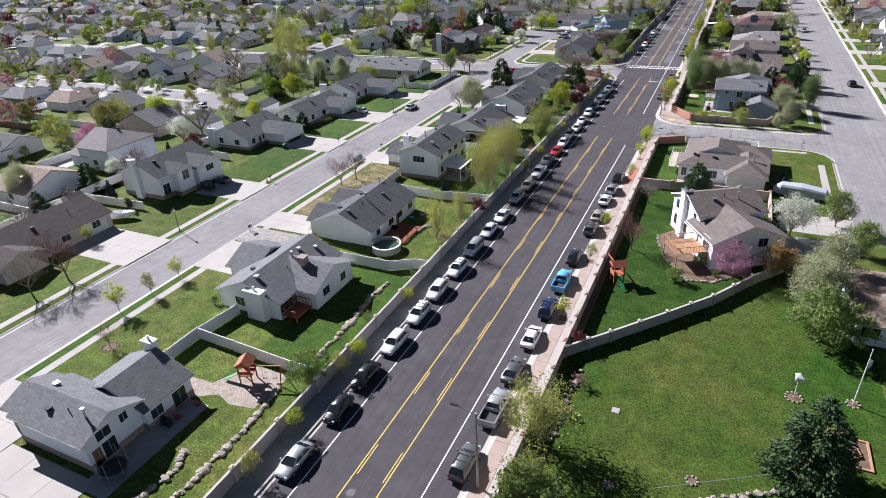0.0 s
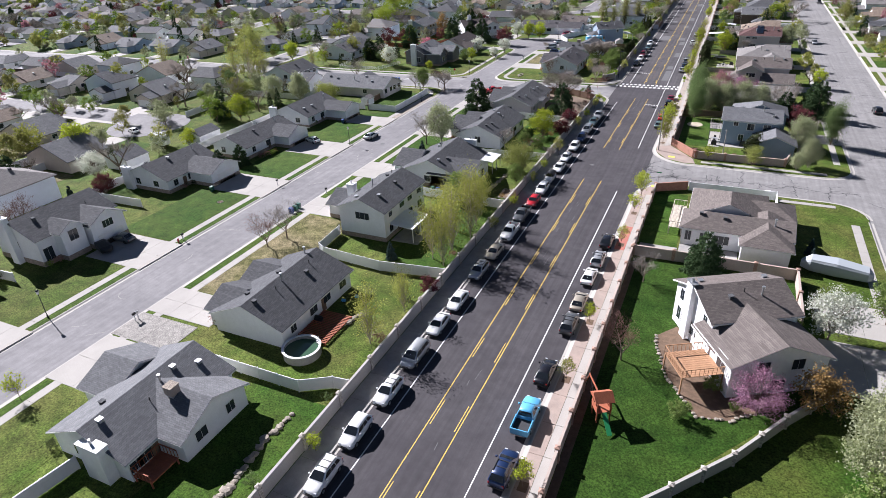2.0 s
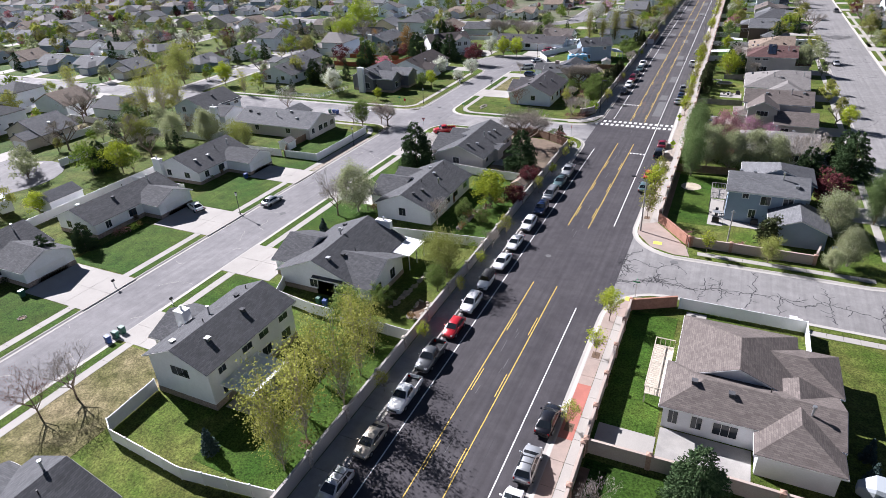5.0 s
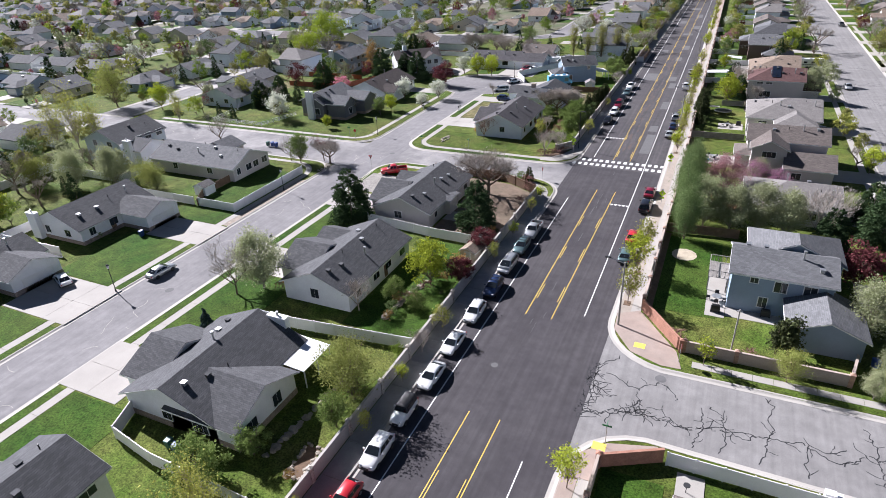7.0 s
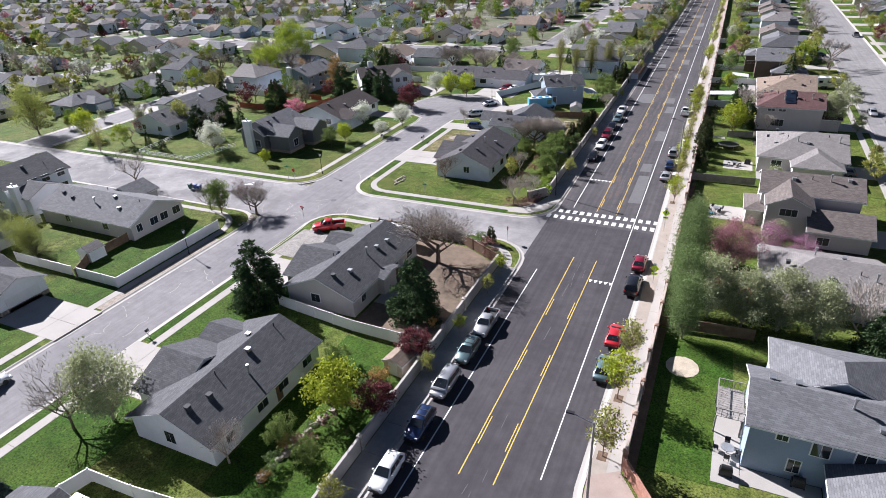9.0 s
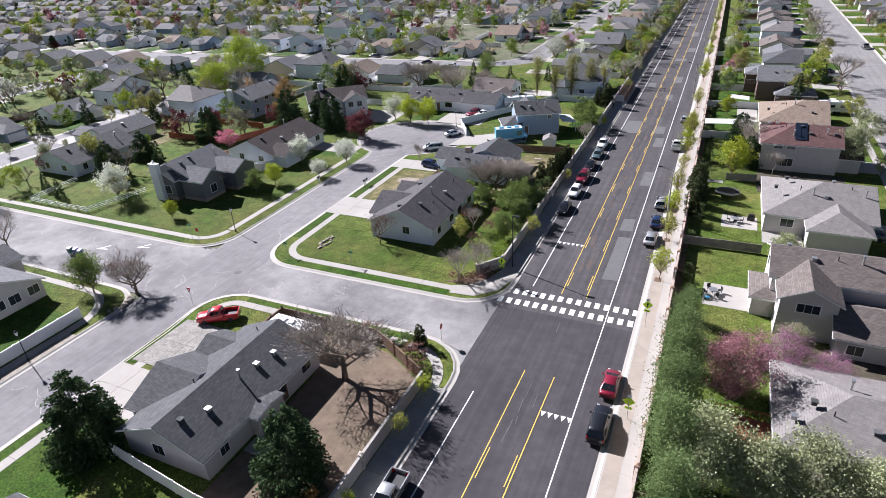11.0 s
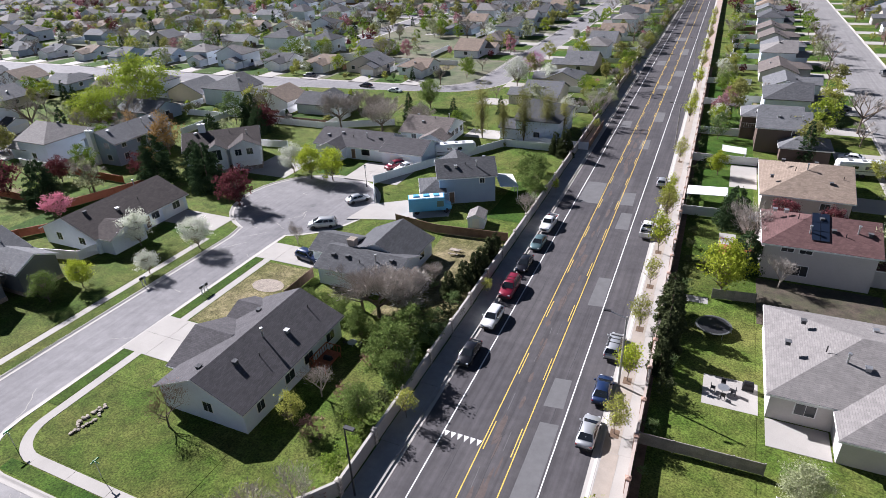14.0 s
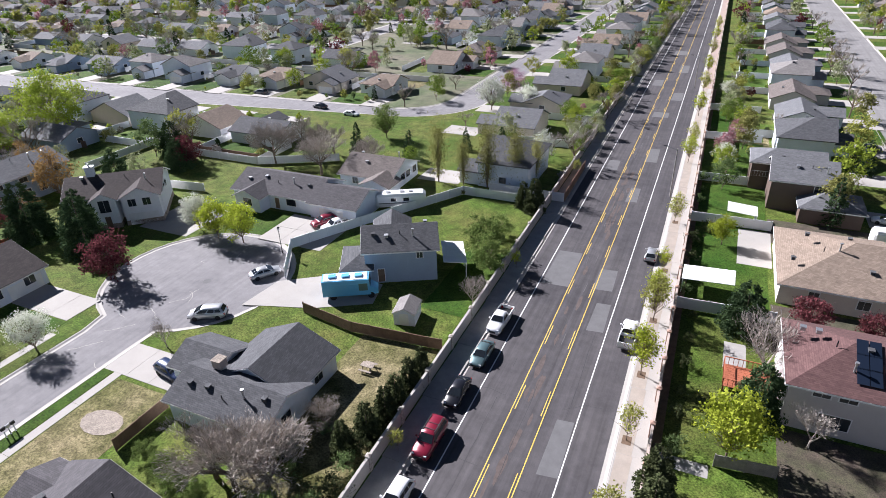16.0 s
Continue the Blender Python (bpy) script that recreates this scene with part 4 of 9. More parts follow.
def lawn(x0, y0, x1, y1, kind="lush", z=0.14):
    """A mown lawn with a slightly wavering edge."""
    rng = random.Random(int(x0 * 31 + y0 * 17))
    LAWNS.append(1)
    z += 0.0022 * (len(LAWNS) % 7)
    pts = []
    for (a, b), (c, d) in (((x0, y0), (x1, y0)), ((x1, y0), (x1, y1)), ((x1, y1), (x0, y1)), ((x0, y1), (x0, y0))):
        n = max(1, int(math.hypot(c - a, d - b) / 2.5))
        pts += [(a + (c - a) * i / n + rng.uniform(-0.07, 0.07), b + (d - b) * i / n + rng.uniform(-0.07, 0.07)) for i in range(n)]
    return solid("lawn", Mb().prism(pts, LOT - 0.05, z), M["grass_" + kind], {"lush": "lush green mown lawn", "mid": "spring green lawn", "dry": "patchy half-dry lawn"}[kind], "lawn", "structure")


def path_slabs(x0, y0, x1, y1, material="concrete", z=0.155, long=1.5, name="sidewalk", label="pale jointed concrete sidewalk"):
    """A sidewalk of cast slabs with open joints."""
    ob = thing(name, (x0 + x1) / 2, (y0 + y1) / 2, LOT, label, "sidewalk", kind="structure")
    along = (y1 - y0) > (x1 - x0)
    total = (y1 - y0) if along else (x1 - x0)
    n = max(1, int(total / long))
    n = min(n, 11 if y0 < 210 and x0 > -70 else 5)
    me = None
    for i in range(n):
        a, b = total * i / n + 0.02, total * (i + 1) / n - 0.02
        if me is None:
            w = (x1 - x0, b - a) if along else (b - a, y1 - y0)
            me = Mb().box(0, 0, -0.05, w[0], w[1], z - LOT).mesh("paving_slab", M[material])
        p = new("paving_slab", me)
        p.parent = ob
        p.location = (x0 - (x0 + x1) / 2 + bent(x0, y0 + a) - x0, y0 + a - (y0 + y1) / 2, 0) if along else (x0 + a - (x0 + x1) / 2, y0 - (y0 + y1) / 2, 0)
    return ob


# main road, west side: one paved strip up to the wall; east side: pink strip and walk
for y0, y1 in ((-60, 0), (0, 50), (50, 100), (100, 150), (150, 198)):
    path_slabs(-11.5, y0, -8.83, y1, "concrete_old", long=1.6, label="weathered concrete sidewalk in the wall's shade")
for y0, y1 in ((224, 270), (270, 320), (320, 370), (370, 430)):
    path_slabs(-11.4, y0, -8.83, y1, "concrete_old", long=1.6, label="weathered concrete sidewalk beside the wall")
slab("sidewalk_far_west", -11.4, 432, -8.83, 900, "concrete_old", 0.15, "weathered concrete sidewalk")
for y0, y1 in ((-60, 0), (0, 50), (50, 100), (100, 136), (164, 210), (210, 260), (260, 310), (310, 360), (360, 420)):
    path_slabs(10.9, y0, 12.05, y1, "concrete", long=1.5)
    path_slabs(9.37, y0, 10.86, y1, "pink" if y0 < 164 else "beige", long=2.6, name="paved_strip", label="pinkish stamped concrete strip with tree pits")
slab("sidewalk_far_east", 9.37, 420, 12.05, 900, "pink", 0.15, "pinkish concrete strip")
solid("strip_bed", Mb().prism([(9.22, 164), (12.1, 164), (12.1, 205), (12.1, 430), (9.22, 430), (9.22, 205)], 0.05, 0.147), M["concrete_old"], "concrete bed under the paved strip", "pavement", "structure")
slab("red_apron", 9.38, 112.8, 10.88, 121.4, "red_paint", 0.162, "red brick-coloured ramp across the strip")
solid("corner_paving", Mb().prism([(9.4, 136), (12.0, 136), (12.0, 138.6), (17.4, 142.3), (17.0, 142.55), (12.5, 141.2), (10.2, 139)], 0.05, 0.16), M["pink"], "pink stamped corner paving", "pavement", "structure")
solid("corner_paving", Mb().prism([(9.4, 164), (9.6, 160.5), (12.2, 156.6), (15.8, 155.2), (18.0, 155.3), (17.2, 158.4), (12.0, 165.6)], 0.05, 0.16), M["pink"], "pink stamped corner paving", "pavement", "structure")
solid("corner_paving", Mb().prism([(-16.6, 216.6), (-13.0, 216.9), (-10.2, 219.4), (-9.2, 222.6), (-9.2, 226), (-11.3, 226), (-12.5, 222.2), (-14.8, 219.4), (-17.0, 218.6)], 0.05, 0.163), M["concrete"], "pale concrete corner paving beside the crossing", "pavement", "structure")
for x, y in ((11.2, 140.0), (12.4, 157.6)):
    slab("tactile_pad", x, y, x + 1.3, y + 1.0, "pad_yellow", 0.166, "yellow tactile paving pad", "tactile pad")
# west street and court
for y0, y1 in ((-20, 40), (40, 90), (90, 140), (140, 200)):
    path_slabs(-46.4, y0, -45.1, y1, long=1.6)
for y0, y1 in ((10, 60), (60, 110), (110, 160), (160, 193)):
    path_slabs(-61.8, y0, -60.5, y1, long=1.6)
for y0, y1 in ((-20, 21), (29, 57), (66.6, 72), (79, 107), (114, 126), (135.5, 156), (164, 181), (188.5, 198)):
    lawn(-47.75, y0, -46.45, y1, "lush")
for y0, y1 in ((10, 53), (63, 82), (90, 110), (120, 134), (144, 158)):
    lawn(-60.45, y0, -59.2, y1, "mid" if y0 < 60 else "lush")
slab("gravel_strip", -60.45, 167, -59.2, 190, "gravel", 0.15, "tan gravel strip beside the kerb", "gravel bed")
path_slabs(-43, 203.4, -17, 204.6, long=1.5)
path_slabs(-42.6, 217.3, -16.2, 218.5, long=1.5)
path_slabs(-130, 217.3, -66, 218.5, long=1.8)
path_slabs(-130, 198.2, -68, 199.3, long=1.8)
path_slabs(-47.6, 222.5, -46.4, 262, long=1.5)
path_slabs(-62.4, 222.5, -61.2, 262, long=1.5)
path_slabs(33.2, 140.2, 42, 141.3, long=1.5)
slab("garden_pad", 19.1, 136.3, 21.5, 140.1, "concrete", 0.18, "small concrete pad beside the fence", "patio")
path_slabs(19, 156.1, 42, 157.2, long=1.5)
path_slabs(43.6, 163, 44.8, 330, long=3)
path_slabs(43.6, 108.4, 44.8, 134, long=3)
solid("lot_end", Mb().box(45.2, -60, 0.0, 62.6, 99, 0.168), M["grass_mid"], "rough grass at the closed end of the street", "ground", "structure")
path_slabs(62.8, 100, 64.0, 420, long=6)
for pts in ([(-47, 224)] + arc(-42.6, 222.3, 4.4, 180, 270), arc(-16.2, 223.9, 6.0, 270, 360), arc(-16.4, 198, 6.0, 0, 90)[::-1], arc(-43, 201.25, 2.75, 90, 180) + [(-45.75, 198)], arc(-66, 222.1, 4.2, 270, 360), arc(-68, 191.9, 6.85, 0, 90)):
    solid("sidewalk", ribbon(Mb(), pts, -0.6, 0.6, LOT - 0.05, 0.158), M["concrete"], "pale concrete sidewalk curving round the corner", "sidewalk", "structure")
for a, b in ((-43, -17),):
    lawn(a, 204.7, b, 205.7, "lush")
    lawn(a - 2, 215.8, b, 217.2, "lush")
lawn(-130, 215.8, -67, 217.2, "lush")
lawn(19, 141.4, 41, 142.3, "mid")
lawn(19, 155.1, 41, 156.0, "mid")
lawn(-49.3, 224, -47.7, 262, "lush")
lawn(-61.1, 224, -59.1, 262, "mid")
lawn(45, 165, 46.1, 330, "mid")
lawn(61.5, 100, 62.7, 420, "mid")


def drive(x0, y0, x1, y1, material="concrete", label="pale concrete driveway"):
    """A driveway of large cast bays."""
    ob = thing("driveway", (x0 + x1) / 2, (y0 + y1) / 2, LOT, label, "driveway", kind="structure")
    n, m = max(1, round((x1 - x0) / 4.2)), max(1, round((y1 - y0) / 4.2))
    for i in range(n):
        for j in range(m):
            part("paving_slab", Mb().box(x0 + (x1 - x0) * i / n + 0.02, y0 + (y1 - y0) * j / m + 0.02, LOT - 0.05, x0 + (x1 - x0) * (i + 1) / n - 0.02, y0 + (y1 - y0) * (j + 1) / m - 0.02, 0.168), M[material], ob)
    return ob


for y0, y1, xe in ((57.2, 66.4, -38.6), (72.6, 79.0, -36.6), (107.4, 114.4, -40.4), (126.4, 135.2, -38.6), (155.6, 163.6, -37.4), (181, 188.2, -37.4)):
    drive(-48.2, y0, xe, y1)
drive(-48.2, 66.6, -38.0, 72.0, "gravel_grey", "pale gravel parking bay")
drive(-47.5, 189.0, -39.0, 198.2, "gravel_grey", "gravel and concrete parking bay")
drive(-48.2, 18.0, -37.5, 28.0)
drive(-37.4, 12.0, -24.5, 21.2, "concrete", "wide concrete side yard")
for y0, y1, xw in ((53, 62.8, -74), (80.5, 89.5, -71.4), (110.4, 119.6, -72.3), (134.8, 144.2, -72.1), (159.4, 166.6, -71.1)):
    drive(xw, y0, -58.8, y1)
drive(-49.8, 234.4, -37.8, 242.0)
drive(-49.4, 259.6, -38.6, 264.8)
drive(-74.6, 264.6, -62.8, 270.0)
solid("driveway", Mb().prism([(-43.2, 276.6), (-40.0, 277.6), (-33.5, 279.6), (-26.4, 283.6), (-27.6, 288.4), (-33.8, 289.4), (-42.4, 283.6)], LOT - 0.05, 0.168), M["concrete"], "pale concrete driveway", "driveway", "structure")
drive(-54.5, 293.5, -42.0, 303.6)
drive(-77.4, 289.5, -66.5, 300.5)
drive(36.5, 100.5, 46.6, 108.0)
drive(36.4, 88.6, 45.0, 98.6)
for y in (176, 202, 222, 252, 283, 308, 333, 352, 372, 392):
    slab("driveway", 37.5, y, 46.6, y + 6.5, "concrete", 0.168, "pale concrete driveway", "driveway")

# lawns round the houses
for y0, y1, k in ((-10, 18, "mid"), (28.2, 57, "mid"), (79.2, 107, "dry"), (114.6, 126.2, "lush"), (135.4, 155.4, "lush"), (163.8, 180.8, "lush")):
    lawn(-45.0, y0, -35.4, y1, k)
for y0, y1, k in ((10, 40, "mid"), (43, 66, "lush"), (70, 94, "mid"), (96, 120.6, "lush"), (123, 146, "mid"), (149, 174.6, "lush"), (-10, 10, "mid")):
    lawn(-24.0 if k != "lush" else -23.4, y0, -12.0, y1, k)
for y0, y1, k in ((24, 53, "mid"), (63, 80.3, "mid"), (89.8, 110.2, "lush"), (119.8, 134.6, "lush"), (144.4, 159.2, "lush"), (166.8, 193, "lush")):
    lawn(-74.0, y0, -61.9, y1, k)
for y0, y1, k in ((20, 70, "mid"), (70, 98, "mid"), (98, 123, "lush"), (123, 148, "mid"), (148, 182, "mid")):
    lawn(-92.3, y0, -86.0, y1, k)
solid("dirt_yard", Mb().prism([(-24.2, 176), (-12.0, 176), (-12.0, 198), (-18, 201.5), (-26, 202.5), (-33, 198), (-24.2, 195)], LOT - 0.05, 0.145), M["dirt"], "bare brown dirt back yard", "yard", "structure")
lawn(-46.2, 218.7, -24.9, 229.5, "mid")
lawn(-46.2, 229.6, -37.9, 234.2, "mid")
lawn(-24.7, 221, -12.9, 252, "mid")
lawn(-46.2, 242.2, -37.9, 259, "dry")
lawn(-24, 252.2, -12.9, 277.6, "dry")
lawn(-30, 277.9, -12.9, 285, "mid")
lawn(-20, 285.2, -12.9, 330, "lush")
lawn(-40.5, 285.6, -35.6, 297, "mid")
lawn(-74, 218.7, -62.6, 262, "mid")
lawn(-100, 218.7, -74.2, 231, "mid")
lawn(-135, 218.7, -100.2, 231.5, "mid")
lawn(-74.4, 244, -62.6, 264.4, "lush")
lawn(-100, 252, -88, 283, "lush")
lawn(-62.5, 294.5, -54.7, 303.5, "lush")
lawn(-40, 303, -13, 345, "mid")
solid("lawn_park", Mb().prism([(13.0, 20), (46, 20), (46, 93), (37, 87.5), (27.4, 74.6), (22.4, 68.4), (16.6, 61.6), (13.0, 56.8)], 0.07, 0.14), M["grass_park"], "broad green mown lawn with paler patches", "lawn", "structure")
solid("lawn_back", Mb().prism([(12.6, 57.6), (22, 68.8), (36, 87.6), (36, 111.2), (12.6, 111.2)], 0.07, 0.14), M["grass_back"], "lush dark green back lawn", "lawn", "structure")
lawn(12.6, 113, 18.2, 138, "lush")
lawn(35, 113, 43.4, 140, "mid")
lawn(13, 167, 21.0, 189, "lush")
lawn(34, 158, 43.4, 176, "mid")
for y0, y1, k in ((214, 242.0, "mid"), (242.6, 271.6, "mid"), (272.6, 297, "mid"), (299, 322, "lush"), (324, 344, "lush"), (346, 371, "lush"), (373, 396, "lush"), (398, 420, "mid")):
    lawn(12.8, y0, 22.4, y1, k)
    lawn(38.2, y0, 43.4, y0 + 8, "mid")
slab("patio", -25.6, 20.0, -21.9, 33.6, "concrete_old", 0.16, "shaded concrete patio", "patio")
for y0, y1 in ((213.5, 219.0), (267.6, 279.4), (291.8, 303.0), (321.6, 330.6)):
    slab("side_yard", 22.6, y0, 37.4, y1, "soil", 0.158, "bare brown earth between two houses", "yard")
slab("patio", 23.2, 246.4, 28.8, 250.4, "concrete", 0.163, "pale concrete slab beside the house", "patio")
slab("patio", 17.2, 250.4, 22.6, 255.4, "concrete", 0.163, "pale concrete patio", "patio")
slab("patio", 15.8, 225.4, 23.0, 231.2, "concrete", 0.163, "pale concrete patio", "patio")
slab("patio", 22.0, 168.2, 28.5, 170.3, "concrete", 0.163, "pale concrete path along the house", "patio")
slab("patio", 19.6, 167.6, 21.95, 178.6, "concrete", 0.163, "pale concrete patio", "patio")
slab("patio", 12.8, 113.2, 18.4, 116.4, "concrete", 0.16, "pale concrete path", "patio")
slab("patio", 18.6, 113.2, 27.0, 118.0, "concrete_old", 0.16, "concrete patio beside the house", "patio")
slab("patio", 18.3, 313, 23.0, 325.2, "concrete", 0.163, "pale concrete patio", "patio")
slab("patio", 17.4, 287.3, 19.8, 292.4, "concrete_old", 0.163, "weathered concrete slab beside the deck", "patio")
slab("patio", 12.9, 270.0, 16.8, 271.6, "concrete_old", 0.163, "small concrete slab beside the fence", "patio")
slab("patio", -24.2, 182.4, -21.6, 186.0, "concrete", 0.163, "small concrete pad at the back door", "patio")
slab("patio", -25.6, 103.2, -20.6, 111.2, "concrete_old", 0.16, "concrete patio under the cover", "patio")
solid("sand_bed", Mb().prism([(-28.1, 36.6), (-24.3, 36.7), (-23.2, 38.8), (-22.2, 41.2), (-16.4, 41.0), (-16.8, 35.1), (-19.8, 34.6), (-22.2, 35.4), (-25.1, 33.7)], 0.07, 0.17), M["gravel"], "pale gravel play bed", "gravel bed", "structure")
solid("mulch_bed", Mb().prism([(18.3, 92), (19.6, 87.5), (20.6, 84.7), (23.9, 79.3), (27.1, 79.9), (29.7, 82.1), (32.7, 83.8), (31, 88), (27, 85), (24.5, 89), (20.6, 95)], 0.07, 0.165), M["mulch"], "brown mulch bed", "garden bed", "structure")
solid("gravel_ring", Mb().prism([(-41.8 + 2.6 * math.cos(a / 2), 253.2 + 1.7 * math.sin(a / 2)) for a in range(13)], 0.07, 0.17), M["gravel"], "oval gravel bed in the lawn", "gravel bed", "structure")
solid("sand_circle", Mb().prism([(15.8 + 1.8 * math.cos(a / 2), 183.2 + 1.9 * math.sin(a / 2)) for a in range(13)], 0.07, 0.17), M["sand"], "round sand patch in the lawn", "sand", "structure")
for y0, y1 in ((213, 260), (260, 330), (330, 420), (165, 190), (60, 110)):
    slab("bed_strip", 12.42, y0, 13.3, y1, "mulch", 0.15, "narrow mulch bed along the wall", "garden bed")


# ---- walls and fences ----
def block_wall(pts, h, material, post_every=6.0, label="cast block boundary wall with posts", lo=LOT, name="boundary_wall", thick=0.2, post=0.46):
    """A wall of panels between capped posts."""
    ob = thing(name, *pts[0], LOT, label, "wall", kind="structure")
    for (ax, ay), (bx, by) in zip(pts, pts[1:]):
        n = max(1, round(math.hypot(bx - ax, by - ay) / post_every))
        for i in range(n):
            p, q = (ax + (bx - ax) * i / n, ay + (by - ay) * i / n), (ax + (bx - ax) * (i + 1) / n, ay + (by - ay) * (i + 1) / n)
            part("wall_panel", Mb().bar(p, q, thick, lo - 0.05, lo + h).bar(p, q, thick + 0.08, lo + h, lo + h + 0.07), M[material], ob)
            s = post / 2
            part("post", Mb().box(p[0] - s, p[1] - s, lo - 0.05, p[0] + s, p[1] + s, lo + h + 0.2).add([(p[0] - s - 0.05, p[1] - s - 0.05, lo + h + 0.2), (p[0] + s + 0.05, p[1] - s - 0.05, lo + h + 0.2), (p[0] + s + 0.05, p[1] + s + 0.05, lo + h + 0.2), (p[0] - s - 0.05, p[1] + s + 0.05, lo + h + 0.2), (*p, lo + h + 0.36)], [(3, 2, 1, 0), (0, 1, 4), (1, 2, 4), (2, 3, 4), (3, 0, 4)]), M[{"block": "stone_post", "block_tan": "brick_post"}.get(material, material)], ob)
    return ob


block_wall([(-11.7, -40), (-11.7, 100), (-11.7, 198)], 1.75, "block", 6.6, "grey cast block wall with square posts")
block_wall([(-14.6, 222.4), (-11.6, 226), (-11.6, 430)], 1.75, "block", 6.6, "grey cast block wall with square posts")
block_wall([(12.25, -40), (12.25, 138.4)], 1.75, "block_tan", 5.4, "tan block wall with brick posts")
block_wall([(12.25, 138.0), (17.7, 140.9)], 1.6, "brick", 7, "low red brick corner wall")
block_wall([(17.6, 158.6), (12.2, 166)], 1.6, "brick", 9, "low red brick corner wall")
block_wall([(17.9, 158.8), (34.6, 158.8), (35.6, 163)], 1.5, "block_tan", 5, "tan block wall along the side street")
block_wall([(12.25, 166.4), (12.25, 300), (12.25, 430)], 1.75, "block_tan", 5.4, "tan block wall with brick posts")
block_wall([(12.4, 56.4), (16.8, 61.3), (22.6, 68.0), (27.6, 74.0), (32.2, 81.0), (37.0, 87.4)], 1.5, "block", 4, "grey block wall slanting between two yards")
block_wall([(12.4, 112.0), (24, 112.3), (34.6, 112.2), (34.6, 100)], 1.7, "block_tan", 5, "tan block wall between two yards")
block_wall([(-35.2, 198.6), (-35.0, 203.0), (-20.4, 203.1), (-17.0, 201.2), (-12.1, 198.3)], 1.75, "wood_dark", 2.6, "dark board wall round the corner yard", post=0.16, thick=0.08)
far_wall = Mb().box(-11.7, 430, LOT, -11.5, 900, 1.9)
solid("boundary_wall", far_wall, M["block"], "grey cast block wall", "wall", "structure")
solid("boundary_wall", Mb().box(12.15, 430, LOT, 12.35, 900, 1.9), M["block_tan"], "tan block wall", "wall", "structure")


def fence(pts, h=1.75, material="vinyl", label="white vinyl privacy fence", every=2.9, group="fences"):
    """Posts with caps, and panels of boards between two rails."""
    ob = thing("fence", *pts[0], LOT, label, "fence", group)
    for k, ((ax, ay), (bx, by)) in enumerate(zip(pts, pts[1:])):
        n = max(1, round(math.hypot(bx - ax, by - ay) / every))
        for i in range(n + (k == len(pts) - 2)):
            p = (ax + (bx - ax) * i / n, ay + (by - ay) * i / n)
            part("post", Mb().box(p[0] - 0.065, p[1] - 0.065, LOT - 0.05, p[0] + 0.065, p[1] + 0.065, LOT + h + 0.08), M[material], ob)
            if i < n:
                q = (ax + (bx - ax) * (i + 1) / n, ay + (by - ay) * (i + 1) / n)
                part("panel", Mb().bar(p, q, 0.045, LOT + 0.06, LOT + h - 0.1).bar(p, q, 0.08, LOT + h - 0.1, LOT + h), M[material], ob)
    return ob


for pts in ([(-32.5, 34.4), (-32.4, 42.8), (-16.5, 41.8), (-12.0, 41.8)], [(-32.3, 42.8), (-31.3, 49.2)], [(-34.6, 66.9), (-17.4, 66.8), (-14.0, 68.8), (-12.0, 69.0)], [(-35.0, 102.2), (-34.6, 95.6), (-33.1, 94.7), (-22.4, 93.8), (-12.0, 95.2)],
            [(-35.4, 126.4), (-34.0, 122.9), (-27.6, 121.8), (-12.0, 121.2)], [(-35.0, 141.0), (-33.6, 145.6), (-28.1, 145.8), (-12.1, 147.4)], [(-36.0, 177.0), (-23.3, 175.5), (-12.0, 175.2)], [(-62.2, 172.1), (-62.2, 193.2)], [(-71.0, 172.2), (-62.2, 172.2)],
            [(-42.0, 284.8), (-46.8, 292.7), (-40.5, 303.9), (-29.3, 322.4)], [(-92.6, 20), (-92.6, 70)], [(-92.6, 70), (-93.4, 123)], [(-93.4, 123), (-92.6, 176)], [(-92.6, 69.6), (-74.4, 70.6)], [(-93, 98.0), (-78.6, 98.6)], [(-93.4, 123), (-86.4, 123.2)], [(-92.6, 148), (-78, 148.4)],
            [(-86, 172.2), (-72.2, 172.2)], [(-88, 246.0), (-76, 248.6), (-75, 252)], [(-103, 303), (-78, 306)], [(-29.3, 322.4), (-12, 322.4)], [(12.5, 325.7), (23, 325.8)], [(12.5, 297.8), (22.9, 298.4)], [(12.5, 345.0), (22, 345)], [(12.5, 372), (22, 372)], [(12.5, 397), (22, 397)], [(-130, 176), (-97, 176)], [(-97, 176), (-97, 184)], [(-119, 150), (-119, 176)], [(-160, 120), (-119, 120)], [(-119, 96), (-119, 120)], [(-119, 70), (-119, 96)], [(-150, 70), (-119, 70)], [(-100, 322), (-78, 322), (-62, 330)], [(-112, 306), (-112, 334)], [(-78, 322), (-78, 334)], [(-126, 322), (-112, 322)]):
    fence(pts)
fence([(18.05, 140.55), (32.6, 140.5), (32.6, 133.6)], 1.7, "vinyl", "off-white panel fence along the side street", 2.4)
for pts in ([(-34.0, 278.4), (-25.7, 277.0), (-12.6, 278.0)], [(12.5, 190.4), (23.0, 191.2)], [(-71.0, 171.9), (-74, 176.6), (-74, 184)], [(-36.9, 251.0), (-36.9, 257.6)]):
    fence(pts, 1.6, "wood_dark", "dark stained wooden board fence")
for pts in ([(-98, 246), (-88, 258)], [(-118, 262), (-98, 262)], [(-98, 262), (-92, 276)], [(-120, 276), (-98, 276)]):
    fence(pts, 1.6, "wood_red", "reddish cedar board fence between gardens")
for pts in ([(12.5, 242.2), (22.9, 242.4)], [(17.2, 271.8), (22.4, 272.4)]):
    fence(pts, 1.5, "wood_grey", "grey-brown weathered wooden fence")
rails = thing("rail_fence", -112, 219.5, LOT, "white three-rail ranch fence along the lawn", "fence", "fences")
